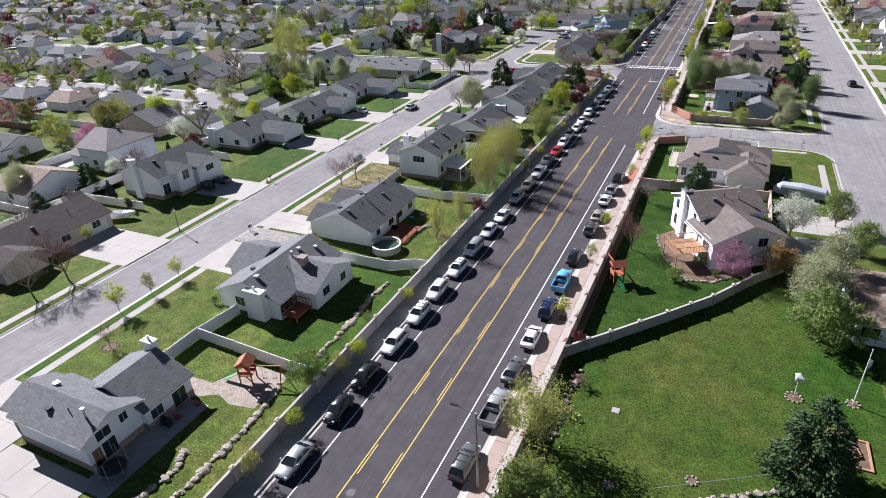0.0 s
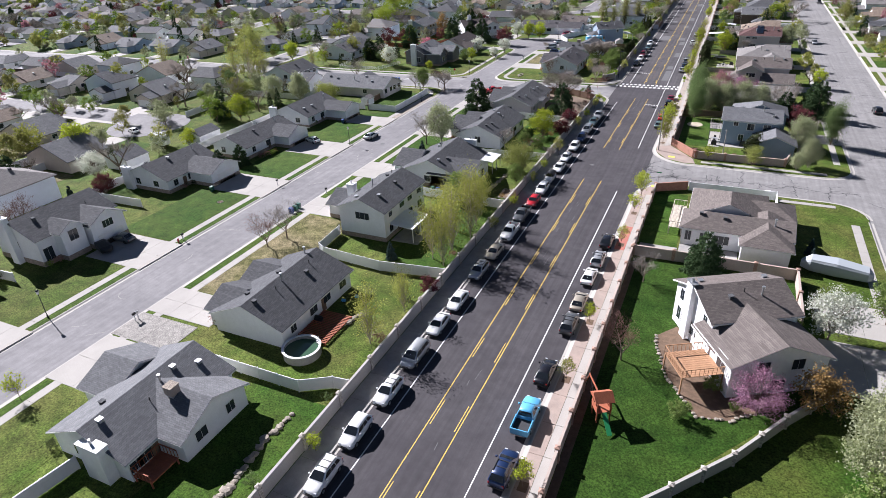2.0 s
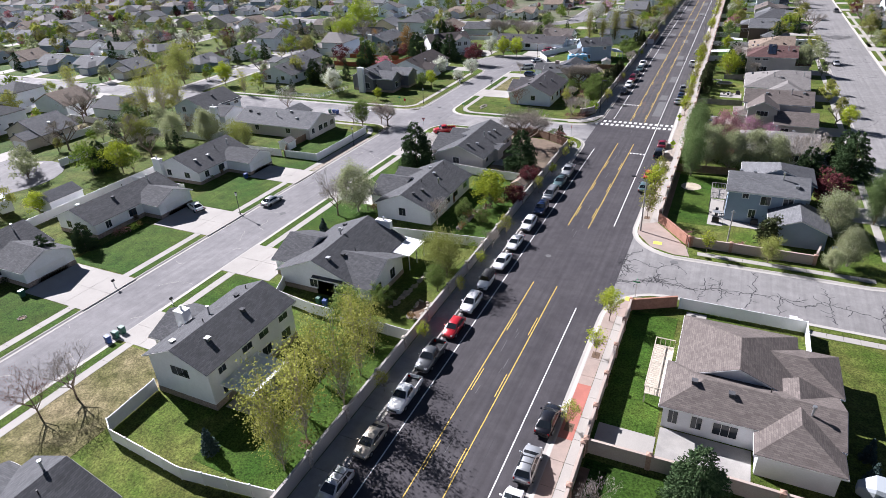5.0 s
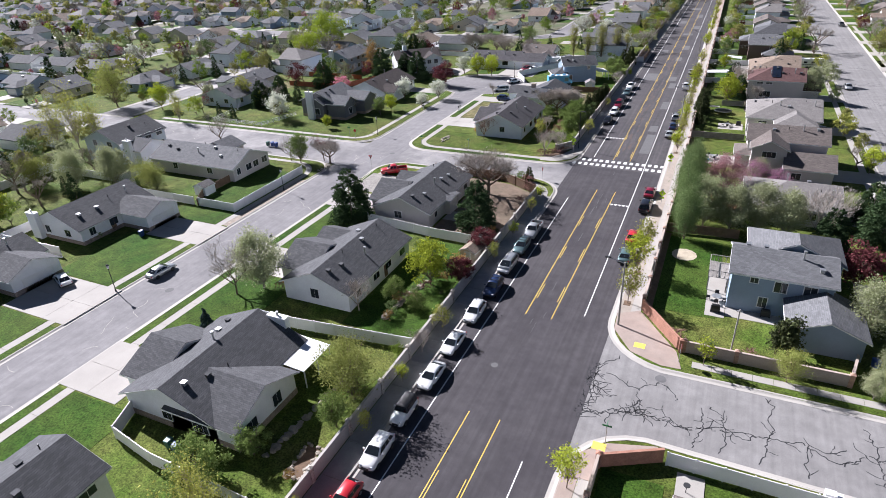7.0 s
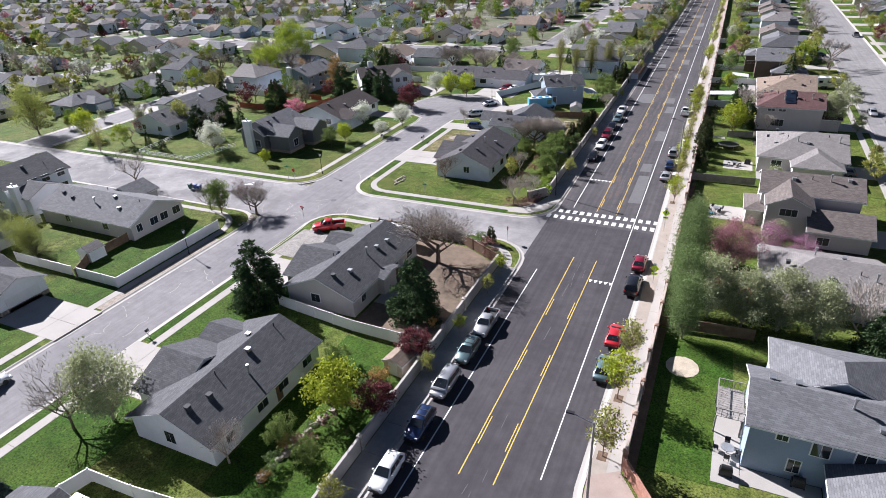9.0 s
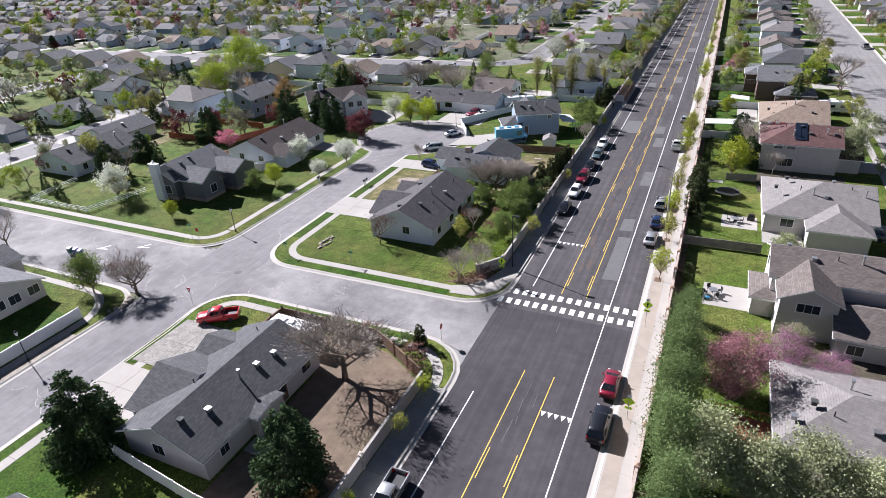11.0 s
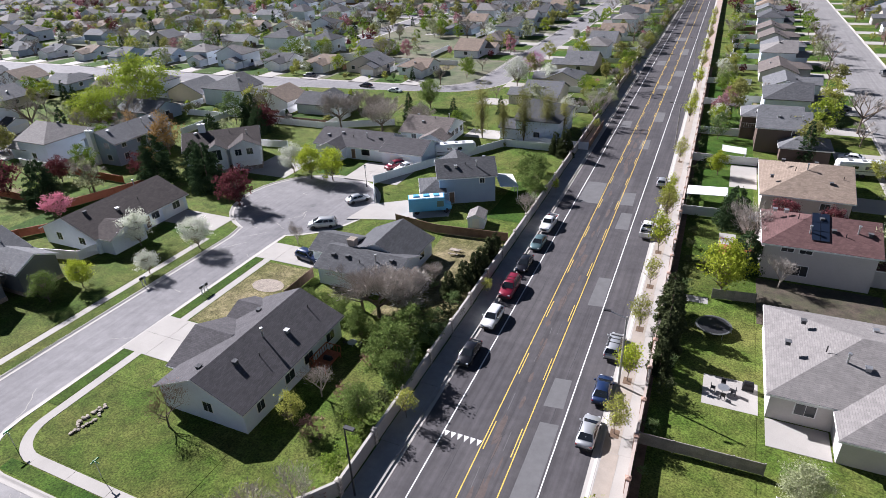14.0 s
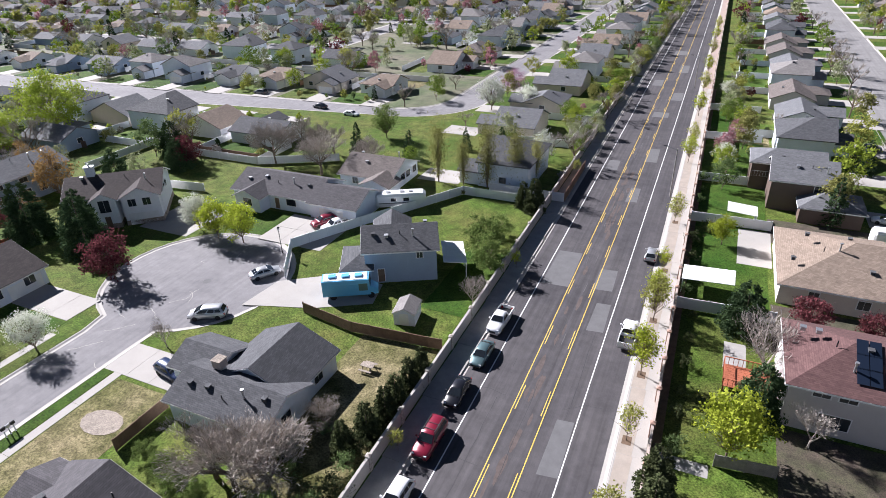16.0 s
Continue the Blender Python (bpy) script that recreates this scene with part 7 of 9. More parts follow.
for y0 in (76, 107, 129, 154, 254):
    for k in range(4):
        low_shrub(rng_s.choice(KIND_S), -72.6 - rng_s.random() * 2.0 + (-4.6 if y0 in (107, 154) else 0), y0 + 1.4 * k, rng_s.uniform(0.9, 1.6), "beside the front porch")
for x, y, h in ((-22, 203.8, 2.2), (-19.5, 203.6, 1.8), (-16.6, 203.4, 2.4), (-14.4, 201.2, 2.6), (-13.4, 199.2, 2.0), (-15.0, 220.6, 1.6), (-17.4, 220.2, 1.4), (-13.2, 224.4, 1.6), (-16.2, 220.0, 1.3), (-15.2, 220.3, 1.1), (-14.4, 220.8, 1.3), (-13.6, 221.6, 1.0), (-13.0, 222.8, 1.3), (15.0, 47, 1.4), (15.2, 52, 1.6), (18.4, 213, 2.6), (17, 161, 1.6), (21, 160.2, 1.2), (25, 160.2, 1.4)):
    low_shrub("twig_red" if int(h * 10) % 3 else "dense", x, y, h, "at the corner yard's edge")


# ---- yard things ----
def deck(x0, y0, x1, y1, z, label, material="wood", rail=True, open_joists=False):
    """Boards on posts with a railing of balusters."""
    d = thing("deck", (x0 + x1) / 2, (y0 + y1) / 2, LOT, label, "deck", "decks")
    n = int((y1 - y0) / 0.32)
    gap = 0.16 if open_joists else 0.03
    for i in range(n):
        a = y0 + (y1 - y0) * i / n
        part("board", Mb().box(x0, a, z - 0.06, x1, a + (y1 - y0) / n - gap, z), M[material], d)
    for x in (x0 + 0.1, x1 - 0.1):
        for y in (y0 + 0.1, y1 - 0.1):
            part("leg", Mb().box(x - 0.07, y - 0.07, LOT - 0.02, x + 0.07, y + 0.07, z - 0.06), M[material], d)
        part("joist", Mb().box(x - 0.05, y0, z - 0.24, x + 0.05, y1, z - 0.065), M[material], d)
    if rail:
        for p, q in (((x0, y0), (x0, y1)), ((x0, y0), (x1, y0)), ((x0, y1), (x1, y1))):
            part("handrail", Mb().bar(p, q, 0.09, z + 0.92, z + 1.0), M[material], d)
            rods = Mb()
            m = max(2, int(math.hypot(q[0] - p[0], q[1] - p[1]) / 0.45))
            for i in range(m + 1):
                c = (p[0] + (q[0] - p[0]) * i / m, p[1] + (q[1] - p[1]) * i / m)
                rods.box(c[0] - 0.025, c[1] - 0.025, z, c[0] + 0.025, c[1] + 0.025, z + 0.93)
            part("railing", rods, M[material], d)
    return d


deck(20.6, 82.9, 25.4, 87.3, 2.6, "raised tan wooden deck with railing beside the white house").matrix_basis = pose(23.0, 85.1, LOT, 0, 0, 30)
deck(16.4, 121.0, 18.5, 130.0, 1.5, "pale wooden deck along the bungalow", "wood_pale")
deck(19.4, 174.0, 21.9, 178.6, 2.3, "weathered raised deck on the blue house", "wood_grey")
deck(18.2, 199.6, 23.2, 203.4, 1.6, "red-brown deck with railing", "wood_red")
deck(17.4, 283.0, 22.2, 287.0, 0.9, "low red-brown deck with railing", "wood_red")
deck(-24.6, 50.2, -22.2, 53.6, 1.0, "small dark red stoop with slatted screen", "wood_red")
deck(-23.9, 75.0, -19.4, 81.4, 0.6, "unfinished red deck with open joists", "wood_red", False, True)
deck(19.6, 344.0, 22.4, 350.6, 2.7, "white balcony on the brown house", "vinyl")
deck(-24.6, 239.6, -22.6, 243.0, 0.8, "small brown deck with table", "wood_red")
deck(-92.4, 106.0, -90.6, 112.0, 2.0, "white raised deck behind the house", "vinyl")


def cover(x0, y0, x1, y1, z, label, drop=0.35, side="E"):
    """A patio roof sheet on posts, falling away from the house."""
    c = thing("patio_cover", (x0 + x1) / 2, (y0 + y1) / 2, LOT, label, "patio cover", "patio covers")
    lo, hi = (z, z + drop) if side == "E" else (z + drop, z)
    part("sheet", Mb().add([(x0, y0, hi), (x1, y0, lo), (x1, y1, lo), (x0, y1, hi), (x0, y0, hi + 0.08), (x1, y0, lo + 0.08), (x1, y1, lo + 0.08), (x0, y1, hi + 0.08)], [(3, 2, 1, 0), (4, 5, 6, 7), (0, 1, 5, 4), (1, 2, 6, 5), (2, 3, 7, 6), (3, 0, 4, 7)]), M["trim"], c)
    px = x1 - 0.15 if side == "E" else x0 + 0.15
    for y in (y0 + 0.2, (y0 + y1) / 2, y1 - 0.2):
        part("post", Mb().box(px - 0.06, y - 0.06, LOT, px + 0.06, y + 0.06, z + 0.02), M["trim"], c)
    for i in range(5):
        y = y0 + (y1 - y0) * (i + 0.5) / 5
        part("rib", Mb().add([(x0, y - 0.03, hi + 0.08), (x1, y - 0.03, lo + 0.08), (x1, y + 0.03, lo + 0.08), (x0, y + 0.03, hi + 0.08), (x0, y - 0.03, hi + 0.11), (x1, y - 0.03, lo + 0.11), (x1, y + 0.03, lo + 0.11), (x0, y + 0.03, hi + 0.11)], [(4, 5, 6, 7), (0, 1, 5, 4), (1, 2, 6, 5), (2, 3, 7, 6), (3, 0, 4, 7)]), M["trim"], c)
    return c


cover(-24.4, 136.6, -19.9, 141.8, 2.6, "bright white sheet patio cover on posts")
cover(-25.8, 103.4, -21.4, 109.6, 2.7, "pale patio cover on posts beside the two-storey house")
cover(12.6, 301.8, 17.9, 305.8, 2.3, "white ribbed carport roof on posts", side="W")
cover(16.2, 326.2, 20.8, 330.2, 2.2, "white patio cover on posts")
cover(-21.8, 293.6, -18.4, 300.2, 2.5, "pale sheet awning behind the blue house").matrix_basis = pose(-20.1, 296.9, LOT, 0, 0, 28)

# round pool
pool = thing("swimming_pool", -21.2, 72.6, LOT, "round above-ground pool with green water and a ladder", "pool")
ring = lambda r, z: [(-21.2 + r * math.cos(a * math.pi / 14), 72.6 + r * math.sin(a * math.pi / 14), z) for a in range(28)]
w = Mb().add(ring(2.35, LOT) + ring(2.35, 1.3) + ring(2.2, 1.3) + ring(2.2, 0.3), [(28 * k + i, 28 * k + (i + 1) % 28, 28 * (k + 1) + (i + 1) % 28, 28 * (k + 1) + i) for k in range(3) for i in range(28)])
part("pool_wall", w, M["concrete_old"], pool)
part("pool_rim", Mb().add(ring(2.45, 1.3) + ring(2.45, 1.38) + ring(2.15, 1.38) + ring(2.15, 1.3), [(28 * k + i, 28 * k + (i + 1) % 28, 28 * (k + 1) + (i + 1) % 28, 28 * (k + 1) + i) for k in range(3) for i in range(28)]), M["trim"], pool)
part("water", Mb().prism([(x, y) for x, y, z in ring(2.19, 0)], 0.8, 0.86), plain("pool_water", (0.05, 0.10, 0.06), 0.05), pool, "murky green pool water")
for s in (-0.2, 0.2):
    part("ladder_rail", Mb().tube((-20.0 + s, 74.3, 0.6), (-20.0 + s, 74.4, 2.0), 0.03, 0.03, 6), M["trim"], pool)
for z in (0.9, 1.2, 1.5):
    part("rung", Mb().box(-20.2, 74.3, z, -19.8, 74.45, z + 0.04), M["trim"], pool)


def chimney_on(x0, y0, x1, y1, top, label="white boxed chimney with metal cap"):
    c = thing("chimney", (x0 + x1) / 2, (y0 + y1) / 2, LOT, label, "chimney", "chimneys")
    part("shaft", Mb().box(x0, y0, LOT - 0.02, x1, y1, top), M["wall_white"], c)
    part("cap", Mb().box(x0 - 0.06, y0 - 0.06, top, x1 + 0.06, y1 + 0.06, top + 0.08), M["trim"], c)
    part("flue", Mb().tube(((x0 + x1) / 2, (y0 + y1) / 2, top + 0.1), ((x0 + x1) / 2, (y0 + y1) / 2, top + 0.65), 0.15, 0.15, 8), M["metal"], c)


chimney_on(-29.5, 48.9, -26.5, 50.05, 4.5)
chimney_on(-31.4, 34.45, -29.8, 35.4, 5.9)
chimney_on(-37.0, 108.6, -35.6, 109.8, 6.6)
chimney_on(-28.0, 140.95, -25.4, 141.7, 5.4)
chimney_on(-81.0, 74.6, -79.4, 75.5, 8.2)
chimney_on(-90.2, 104.7, -88.0, 105.5, 4.9)
chimney_on(-89.5, 151.5, -87.3, 152.3, 4.9)
chimney_on(-104.6, 184.4, -102.8, 185.4, 6.0)
chimney_on(-86.4, 228.8, -84.4, 229.75, 7.6)
chimney_on(-115.0, 282.4, -113.5, 283.3, 8.0)


def cooler(x, y, z, label="tan evaporative cooler box on the roof"):
    c = thing("roof_cooler", x, y, z, label, "cooler", "roof coolers")
    part("case", Mb().box(x - 0.55, y - 0.55, z, x + 0.55, y + 0.55, z + 0.95), M["block_tan"], c)
    part("lid", Mb().box(x - 0.62, y - 0.62, z + 0.95, x + 0.62, y + 0.62, z + 1.05), M["gravel"], c)
    part("stand", Mb().box(x - 0.4, y - 0.4, z - 0.9, x + 0.4, y + 0.4, z), M["metal"], c)


cooler(-25.8, 57.6, 4.9)
cooler(-31.8, 261.4, 4.6)

# solar panels on the maroon roof
solar = thing("solar_array", 31.5, 286.0, 7.2, "row of dark blue solar panels on the maroon roof", "solar panel")
for i in range(2):
    for j in range(3):
        x, y0 = 28.2 + 1.08 * i, 281.0 + 1.5 * j
        z0, z1 = 5.6 + (y0 - 280.0) * 0.42 + 0.3, 5.6 + (y0 + 1.65 - 280.0) * 0.42 + 0.3
        part("solar_panel", Mb().add([(x, y0, z0), (x + 1.0, y0, z0), (x + 1.0, y0 + 1.65, z1), (x, y0 + 1.65, z1), (x, y0, z0 + 0.05), (x + 1.0, y0, z0 + 0.05), (x + 1.0, y0 + 1.65, z1 + 0.05), (x, y0 + 1.65, z1 + 0.05)], [(3, 2, 1, 0), (4, 5, 6, 7), (0, 1, 5, 4), (1, 2, 6, 5), (2, 3, 7, 6), (3, 0, 4, 7)]), plain("solar_glass", (0.01, 0.016, 0.03), 0.3) if i + j == 0 else bpy.data.materials["solar_glass"], solar)


def playset(x, y, turn, slide):
    """A cedar play tower with a roof, a slide and a swing beam."""
    p = thing("play_set", 0, 0, 0, "red cedar play tower with slide and swing beam", "play set", "play sets")
    wd = M["wood_red"]
    for a in (-0.7, 0.7):
        for b in (-0.7, 0.7):
            part("post", Mb().box(a - 0.06, b - 0.06, 0, a + 0.06, b + 0.06, 2.9), wd, p)
    part("floor", Mb().box(-0.8, -0.8, 1.3, 0.8, 0.8, 1.4), wd, p)
    for b in (-0.76, 0.76):
        part("side_panel", Mb().box(-0.8, b - 0.03, 1.5, 0.8, b + 0.03, 2.0), wd, p)
    part("roof", Mb().add([(-1.0, -1.0, 2.8), (1.0, -1.0, 2.8), (1.0, 1.0, 2.8), (-1.0, 1.0, 2.8), (0, -1.0, 3.5), (0, 1.0, 3.5)], [(0, 1, 4), (1, 2, 5, 4), (2, 3, 5), (3, 0, 4, 5), (3, 2, 1, 0)]), wd, p)
    part("swing_beam", Mb().box(-4.2, -0.06, 2.25, -0.7, 0.06, 2.4), wd, p)
    for s in (-0.9, 0.9):
        part("leg", Mb().tube((-4.1, s, 0), (-4.1, 0, 2.35), 0.06, 0.06, 5), wd, p)
    for c in (-3.2, -2.0):
        for s in (-0.2, 0.2):
            part("chain", Mb().tube((c + s, 0, 2.25), (c + s, 0, 0.5), 0.015, 0.015, 4), M["metal"], p)
        part("swing_seat", Mb().box(c - 0.25, -0.1, 0.46, c + 0.25, 0.1, 0.5), M["black"], p)
    part("slide", Mb().add([(0.8, -0.25, 1.4), (0.8, 0.25, 1.4), (2.9, 0.25, 0.25), (2.9, -0.25, 0.25), (0.8, -0.25, 1.34), (0.8, 0.25, 1.34), (2.9, 0.25, 0.19), (2.9, -0.25, 0.19)], [(0, 1, 2, 3), (7, 6, 5, 4), (0, 4, 5, 1), (1, 5, 6, 2), (2, 6, 7, 3), (3, 7, 4, 0)]), slide, p, "green plastic slide")
    p.matrix_basis = pose(x, y, LOT + 0.03, 0, 0, turn)


GREEN_PLASTIC = plain("green_plastic", (0.02, 0.22, 0.08), 0.4)
playset(14.9, 75.6, 300, GREEN_PLASTIC)
playset(-20.4, 38.6, 200, GREEN_PLASTIC)


def trampoline(x, y, r, net):
    t = thing("trampoline", x, y, LOT, "round black trampoline on steel legs", "trampoline", "trampolines")
    pts = [(x + r * math.cos(a * math.pi / 12), y + r * math.sin(a * math.pi / 12)) for a in range(24)]
    part("mat", Mb().prism([(x + (p - x) * 0.88, y + (q - y) * 0.88) for p, q in pts], 0.88, 0.9), M["black"], t)
    rim = Mb()
    n = 24
    rim.add([(*p, 0.86) for p in pts] + [(*p, 0.93) for p in pts] + [(x + (p - x) * 0.88, y + (q - y) * 0.88, 0.93) for p, q in pts] + [(x + (p - x) * 0.88, y + (q - y) * 0.88, 0.86) for p, q in pts], [(n * k + i, n * k + (i + 1) % n, n * ((k + 1) % 4) + (i + 1) % n, n * ((k + 1) % 4) + i) for k in range(4) for i in range(n)])
    part("rim_pad", rim, PAINT["grey"], t)
    for i in range(0, 24, 4):
        part("leg", Mb().tube((*pts[i], LOT), (*pts[i], 0.9 if not net else 2.6), 0.03, 0.03, 5), M["metal"], t)


trampoline(17.7, 264.3, 2.1, False)
trampoline(-23.7, 22.8, 1.4, True)


def shed(x, y, w, d, h, label, wall, roof, turn=0):
    s = thing("shed", x, y, LOT, label, "shed", "sheds")
    roof_block(s, x - w / 2, y - d / 2, x + w / 2, y + d / 2, LOT, h, "y", 0.5, wall, roof, G, 0.12)
    part("door", on_wall("S", y - d / 2)(Mb(), x - 0.6, x + 0.6, 0, 0.04, LOT + 0.05, LOT + 1.8), M["trim"], s)
    s.matrix_basis = pose(x, y, LOT, 0, 0, turn)


shed(-20.4, 282.4, 2.8, 3.4, 1.9, "small pale grey garden shed", "wall_cool", "roof_pale", 12)
shed(-13.9, 171.6, 2.6, 3.6, 1.8, "tan metal garden shed with a sheet roof", "wall_tan", "roof_tan", -8)
shed(-89.2, 67.0, 3.2, 3.0, 2.2, "small tan shed with window", "wall_tan", "roof_umber")
shed(-74.6, 177.6, 2.8, 2.8, 1.9, "small white garden shed", "wall_white", "roof_pale")
shed(-97.8, 135.0, 5.0, 7.0, 2.4, "white outbuilding with grey roof", "wall_white", "roof_grey")
shed(-101.6, 115.2, 7.0, 6.0, 2.6, "white detached garage with grey roof", "wall_white", "roof_grey")


# ---- lamps, poles, signs ----
def post_lamp(x, y, h=4.7):
    p = thing("street_lamp", x, y, LOT, "black iron post lamp with a lantern head", "street lamp", "street lamps")
    part("base", Mb().tube((x, y, LOT - 0.02), (x, y, LOT + 0.5), 0.14, 0.1, 8), M["black"], p)
    part("post", Mb().tube((x, y, LOT + 0.5), (x, y, h - 0.7), 0.06, 0.05, 8), M["black"], p)
    part("lantern", Mb().tube((x, y, h - 0.7), (x, y, h - 0.2), 0.13, 0.22, 8), plain("lantern_glass", (0.75, 0.75, 0.72), 0.3) if "lantern_glass" not in bpy.data.materials else bpy.data.materials["lantern_glass"], p, "frosted lantern glass")
    part("hood", Mb().tube((x, y, h - 0.2), (x, y, h), 0.26, 0.05, 8), M["black"], p)


for x, y in ((-60.2, 66.0), (-59.4, 143.7), (-60.4, 222.3), (-47.4, 291.0), (-60.0, 184)):
    post_lamp(x, y)


def road_light(x, y, h, arm, material="metal"):
    x = bent(x, y)
    p = thing("road_light", x, y, LOT, "tall road light pole with a cobra-head lamp", "street lamp", "road lights")
    part("pole", Mb().tube((x, y, LOT - 0.02), (x, y, h), 0.14, 0.09, 8), M[material], p)
    a = part("arm", Mb().tube((x, y, h - 0.2), (x + arm, y, h + 0.35), 0.045, 0.04, 6), M["metal"], p)
    part("lamp_head", Mb().box(x + arm - 0.35, y - 0.14, h + 0.28, x + arm + 0.35, y + 0.14, h + 0.42), M["black"], a)


for y in (35.0, 161.5, 250.0, 335.0, 420.0):
    road_light(9.9, y, 9.2, -2.0, "concrete_old")
p = thing("lamp_pole", -10.3, 226.4, LOT, "slim black lamp pole beside the crossing", "street lamp", "road lights")
part("pole", Mb().tube((-10.3, 226.4, LOT - 0.02), (-10.3, 226.4, 8.6), 0.1, 0.07, 8), M["black"], p)
part("lamp_head", Mb().box(-10.3, 226.2, 8.5, -9.3, 226.6, 8.65), M["black"], p)
p = thing("utility_pole", 22.9, 160.2, LOT, "slim pale pole in the yard", "pole", "road lights")
part("pole", Mb().tube((22.9, 160.2, LOT - 0.02), (22.9, 160.2, 6.4), 0.1, 0.08, 8), M["concrete"], p)
part("bracket", Mb().box(22.6, 160.1, 6.1, 23.2, 160.3, 6.2), M["metal"], p)

SIGN_LIME = plain("sign_lime", (0.55, 0.85, 0.02), 0.45)
SIGN_RED = plain("sign_red", (0.50, 0.02, 0.02), 0.45)
SIGN_GREEN = plain("sign_green", (0.02, 0.22, 0.08), 0.45)


def sign(x, y, h, kind, face=0.0):
    x = bent(x, y)
    label = {"cross": "fluorescent pedestrian crossing sign on a post", "stop": "red octagonal stop sign on a post", "yield": "red and white give-way sign on a post", "street": "green street name sign on a post"}[kind]
    s = thing("road_sign", 0, 0, 0, label, "road sign", "road signs")
    part("post", Mb().tube((0, 0, -0.02), (0, 0, h), 0.035, 0.035, 6), M["metal"], s)
    def plate(pts, z, mtl, name, y0=-0.05, lab=""):
        n = len(pts)
        q = part(name, Mb().add([(a, y0, z + b) for a, b in pts] + [(a, y0 - 0.015, z + b) for a, b in pts], [tuple(range(n)), tuple(range(n, 2 * n))[::-1]] + [(i, n + i, n + (i + 1) % n, (i + 1) % n) for i in range(n)]), mtl, s, lab)
        return q
    if kind == "cross":
        plate([(0, -0.62), (0.62, 0), (0, 0.62), (-0.62, 0)], h - 0.3, SIGN_LIME, "plate")
        plate([(-0.08, -0.3), (0.02, -0.3), (0.1, 0.05), (0.06, 0.3), (-0.06, 0.3), (-0.1, 0.05)], h - 0.3, M["black"], "symbol", -0.07)
        plate([(-0.35, -0.16), (0.35, -0.16), (0.35, 0.16), (-0.35, 0.16)], h - 1.15, SIGN_LIME, "arrow_plate")
        plate([(-0.2, -0.04), (0.2, -0.1), (0.2, 0.0), (-0.15, 0.08)], h - 1.15, M["black"], "arrow", -0.07)
        part("solar_box", Mb().box(-0.22, -0.2, h + 0.35, 0.22, 0.2, h + 0.42), PAINT["grey"], s)
    elif kind == "stop":
        plate([(0.38 * math.cos(radians(22.5 + 45 * i)), 0.38 * math.sin(radians(22.5 + 45 * i))) for i in range(8)], h - 0.4, SIGN_RED, "plate")
    elif kind == "yield":
        plate([(-0.45, 0.38), (0, -0.4), (0.45, 0.38)], h - 0.4, SIGN_RED, "plate")
        plate([(-0.22, 0.24), (0, -0.16), (0.22, 0.24)], h - 0.4, M["trim"], "inner_plate", -0.07)
    else:
        plate([(-0.45, -0.1), (0.45, -0.1), (0.45, 0.1), (-0.45, 0.1)], h - 0.12, SIGN_GREEN, "plate")
        part("cross_plate", Mb().box(-0.015, -0.45, h + 0.02, 0.015, 0.45, h + 0.2), SIGN_GREEN, s)
    s.matrix_basis = pose(x, y, LOT, 0, 0, face)


sign(-10.5, 222.1, 3.6, "cross")
sign(9.9, 217.6, 3.6, "cross")
sign(10.3, 200.6, 2.6, "cross", 180)
sign(-13.0, 206.0, 2.6, "stop", 90)
sign(-50.0, 201.6, 2.6, "yield", 0)
sign(-63.6, 217.0, 2.7, "stop", 0)
sign(-65.4, 217.2, 2.9, "street", 20)
sign(-46.0, 218.2, 2.2, "street", 0)
sign(17.6, 156.6, 2.6, "stop", 90)
sign(12.4, 140.6, 3.0, "street", 0)
sign(-34.2, 218.9, 2.2, "street", 180)


def mailbox(x, y, n=1):
    m = thing("mailbox", x, y, LOT, "cluster of small mailboxes on posts beside the street" if n > 1 else "black mailbox on a white post", "mailbox", "mailboxes")
    for i in range(n):
        yy = y + 0.5 * i
        part("post", Mb().box(x - 0.05, yy - 0.05, LOT - 0.02, x + 0.05, yy + 0.05, LOT + 1.05), M["trim"], m)
        part("box", Mb().box(x - 0.12, yy - 0.22, LOT + 1.05, x + 0.12, yy + 0.22, LOT + 1.3).tube((x, yy - 0.22, LOT + 1.28), (x, yy + 0.22, LOT + 1.28), 0.12, 0.12, 8), M["black"] if i % 2 == 0 else M["metal"], m)


for x, y, n in ((-47.4, 70.0, 2), (-47.4, 116.2, 1), (-59.8, 116.6, 1), (-49.2, 247.8, 3), (-59.6, 246.5, 2), (-47.4, 164.6, 1), (-59.8, 90.8, 1)):
    mailbox(x, y, n)


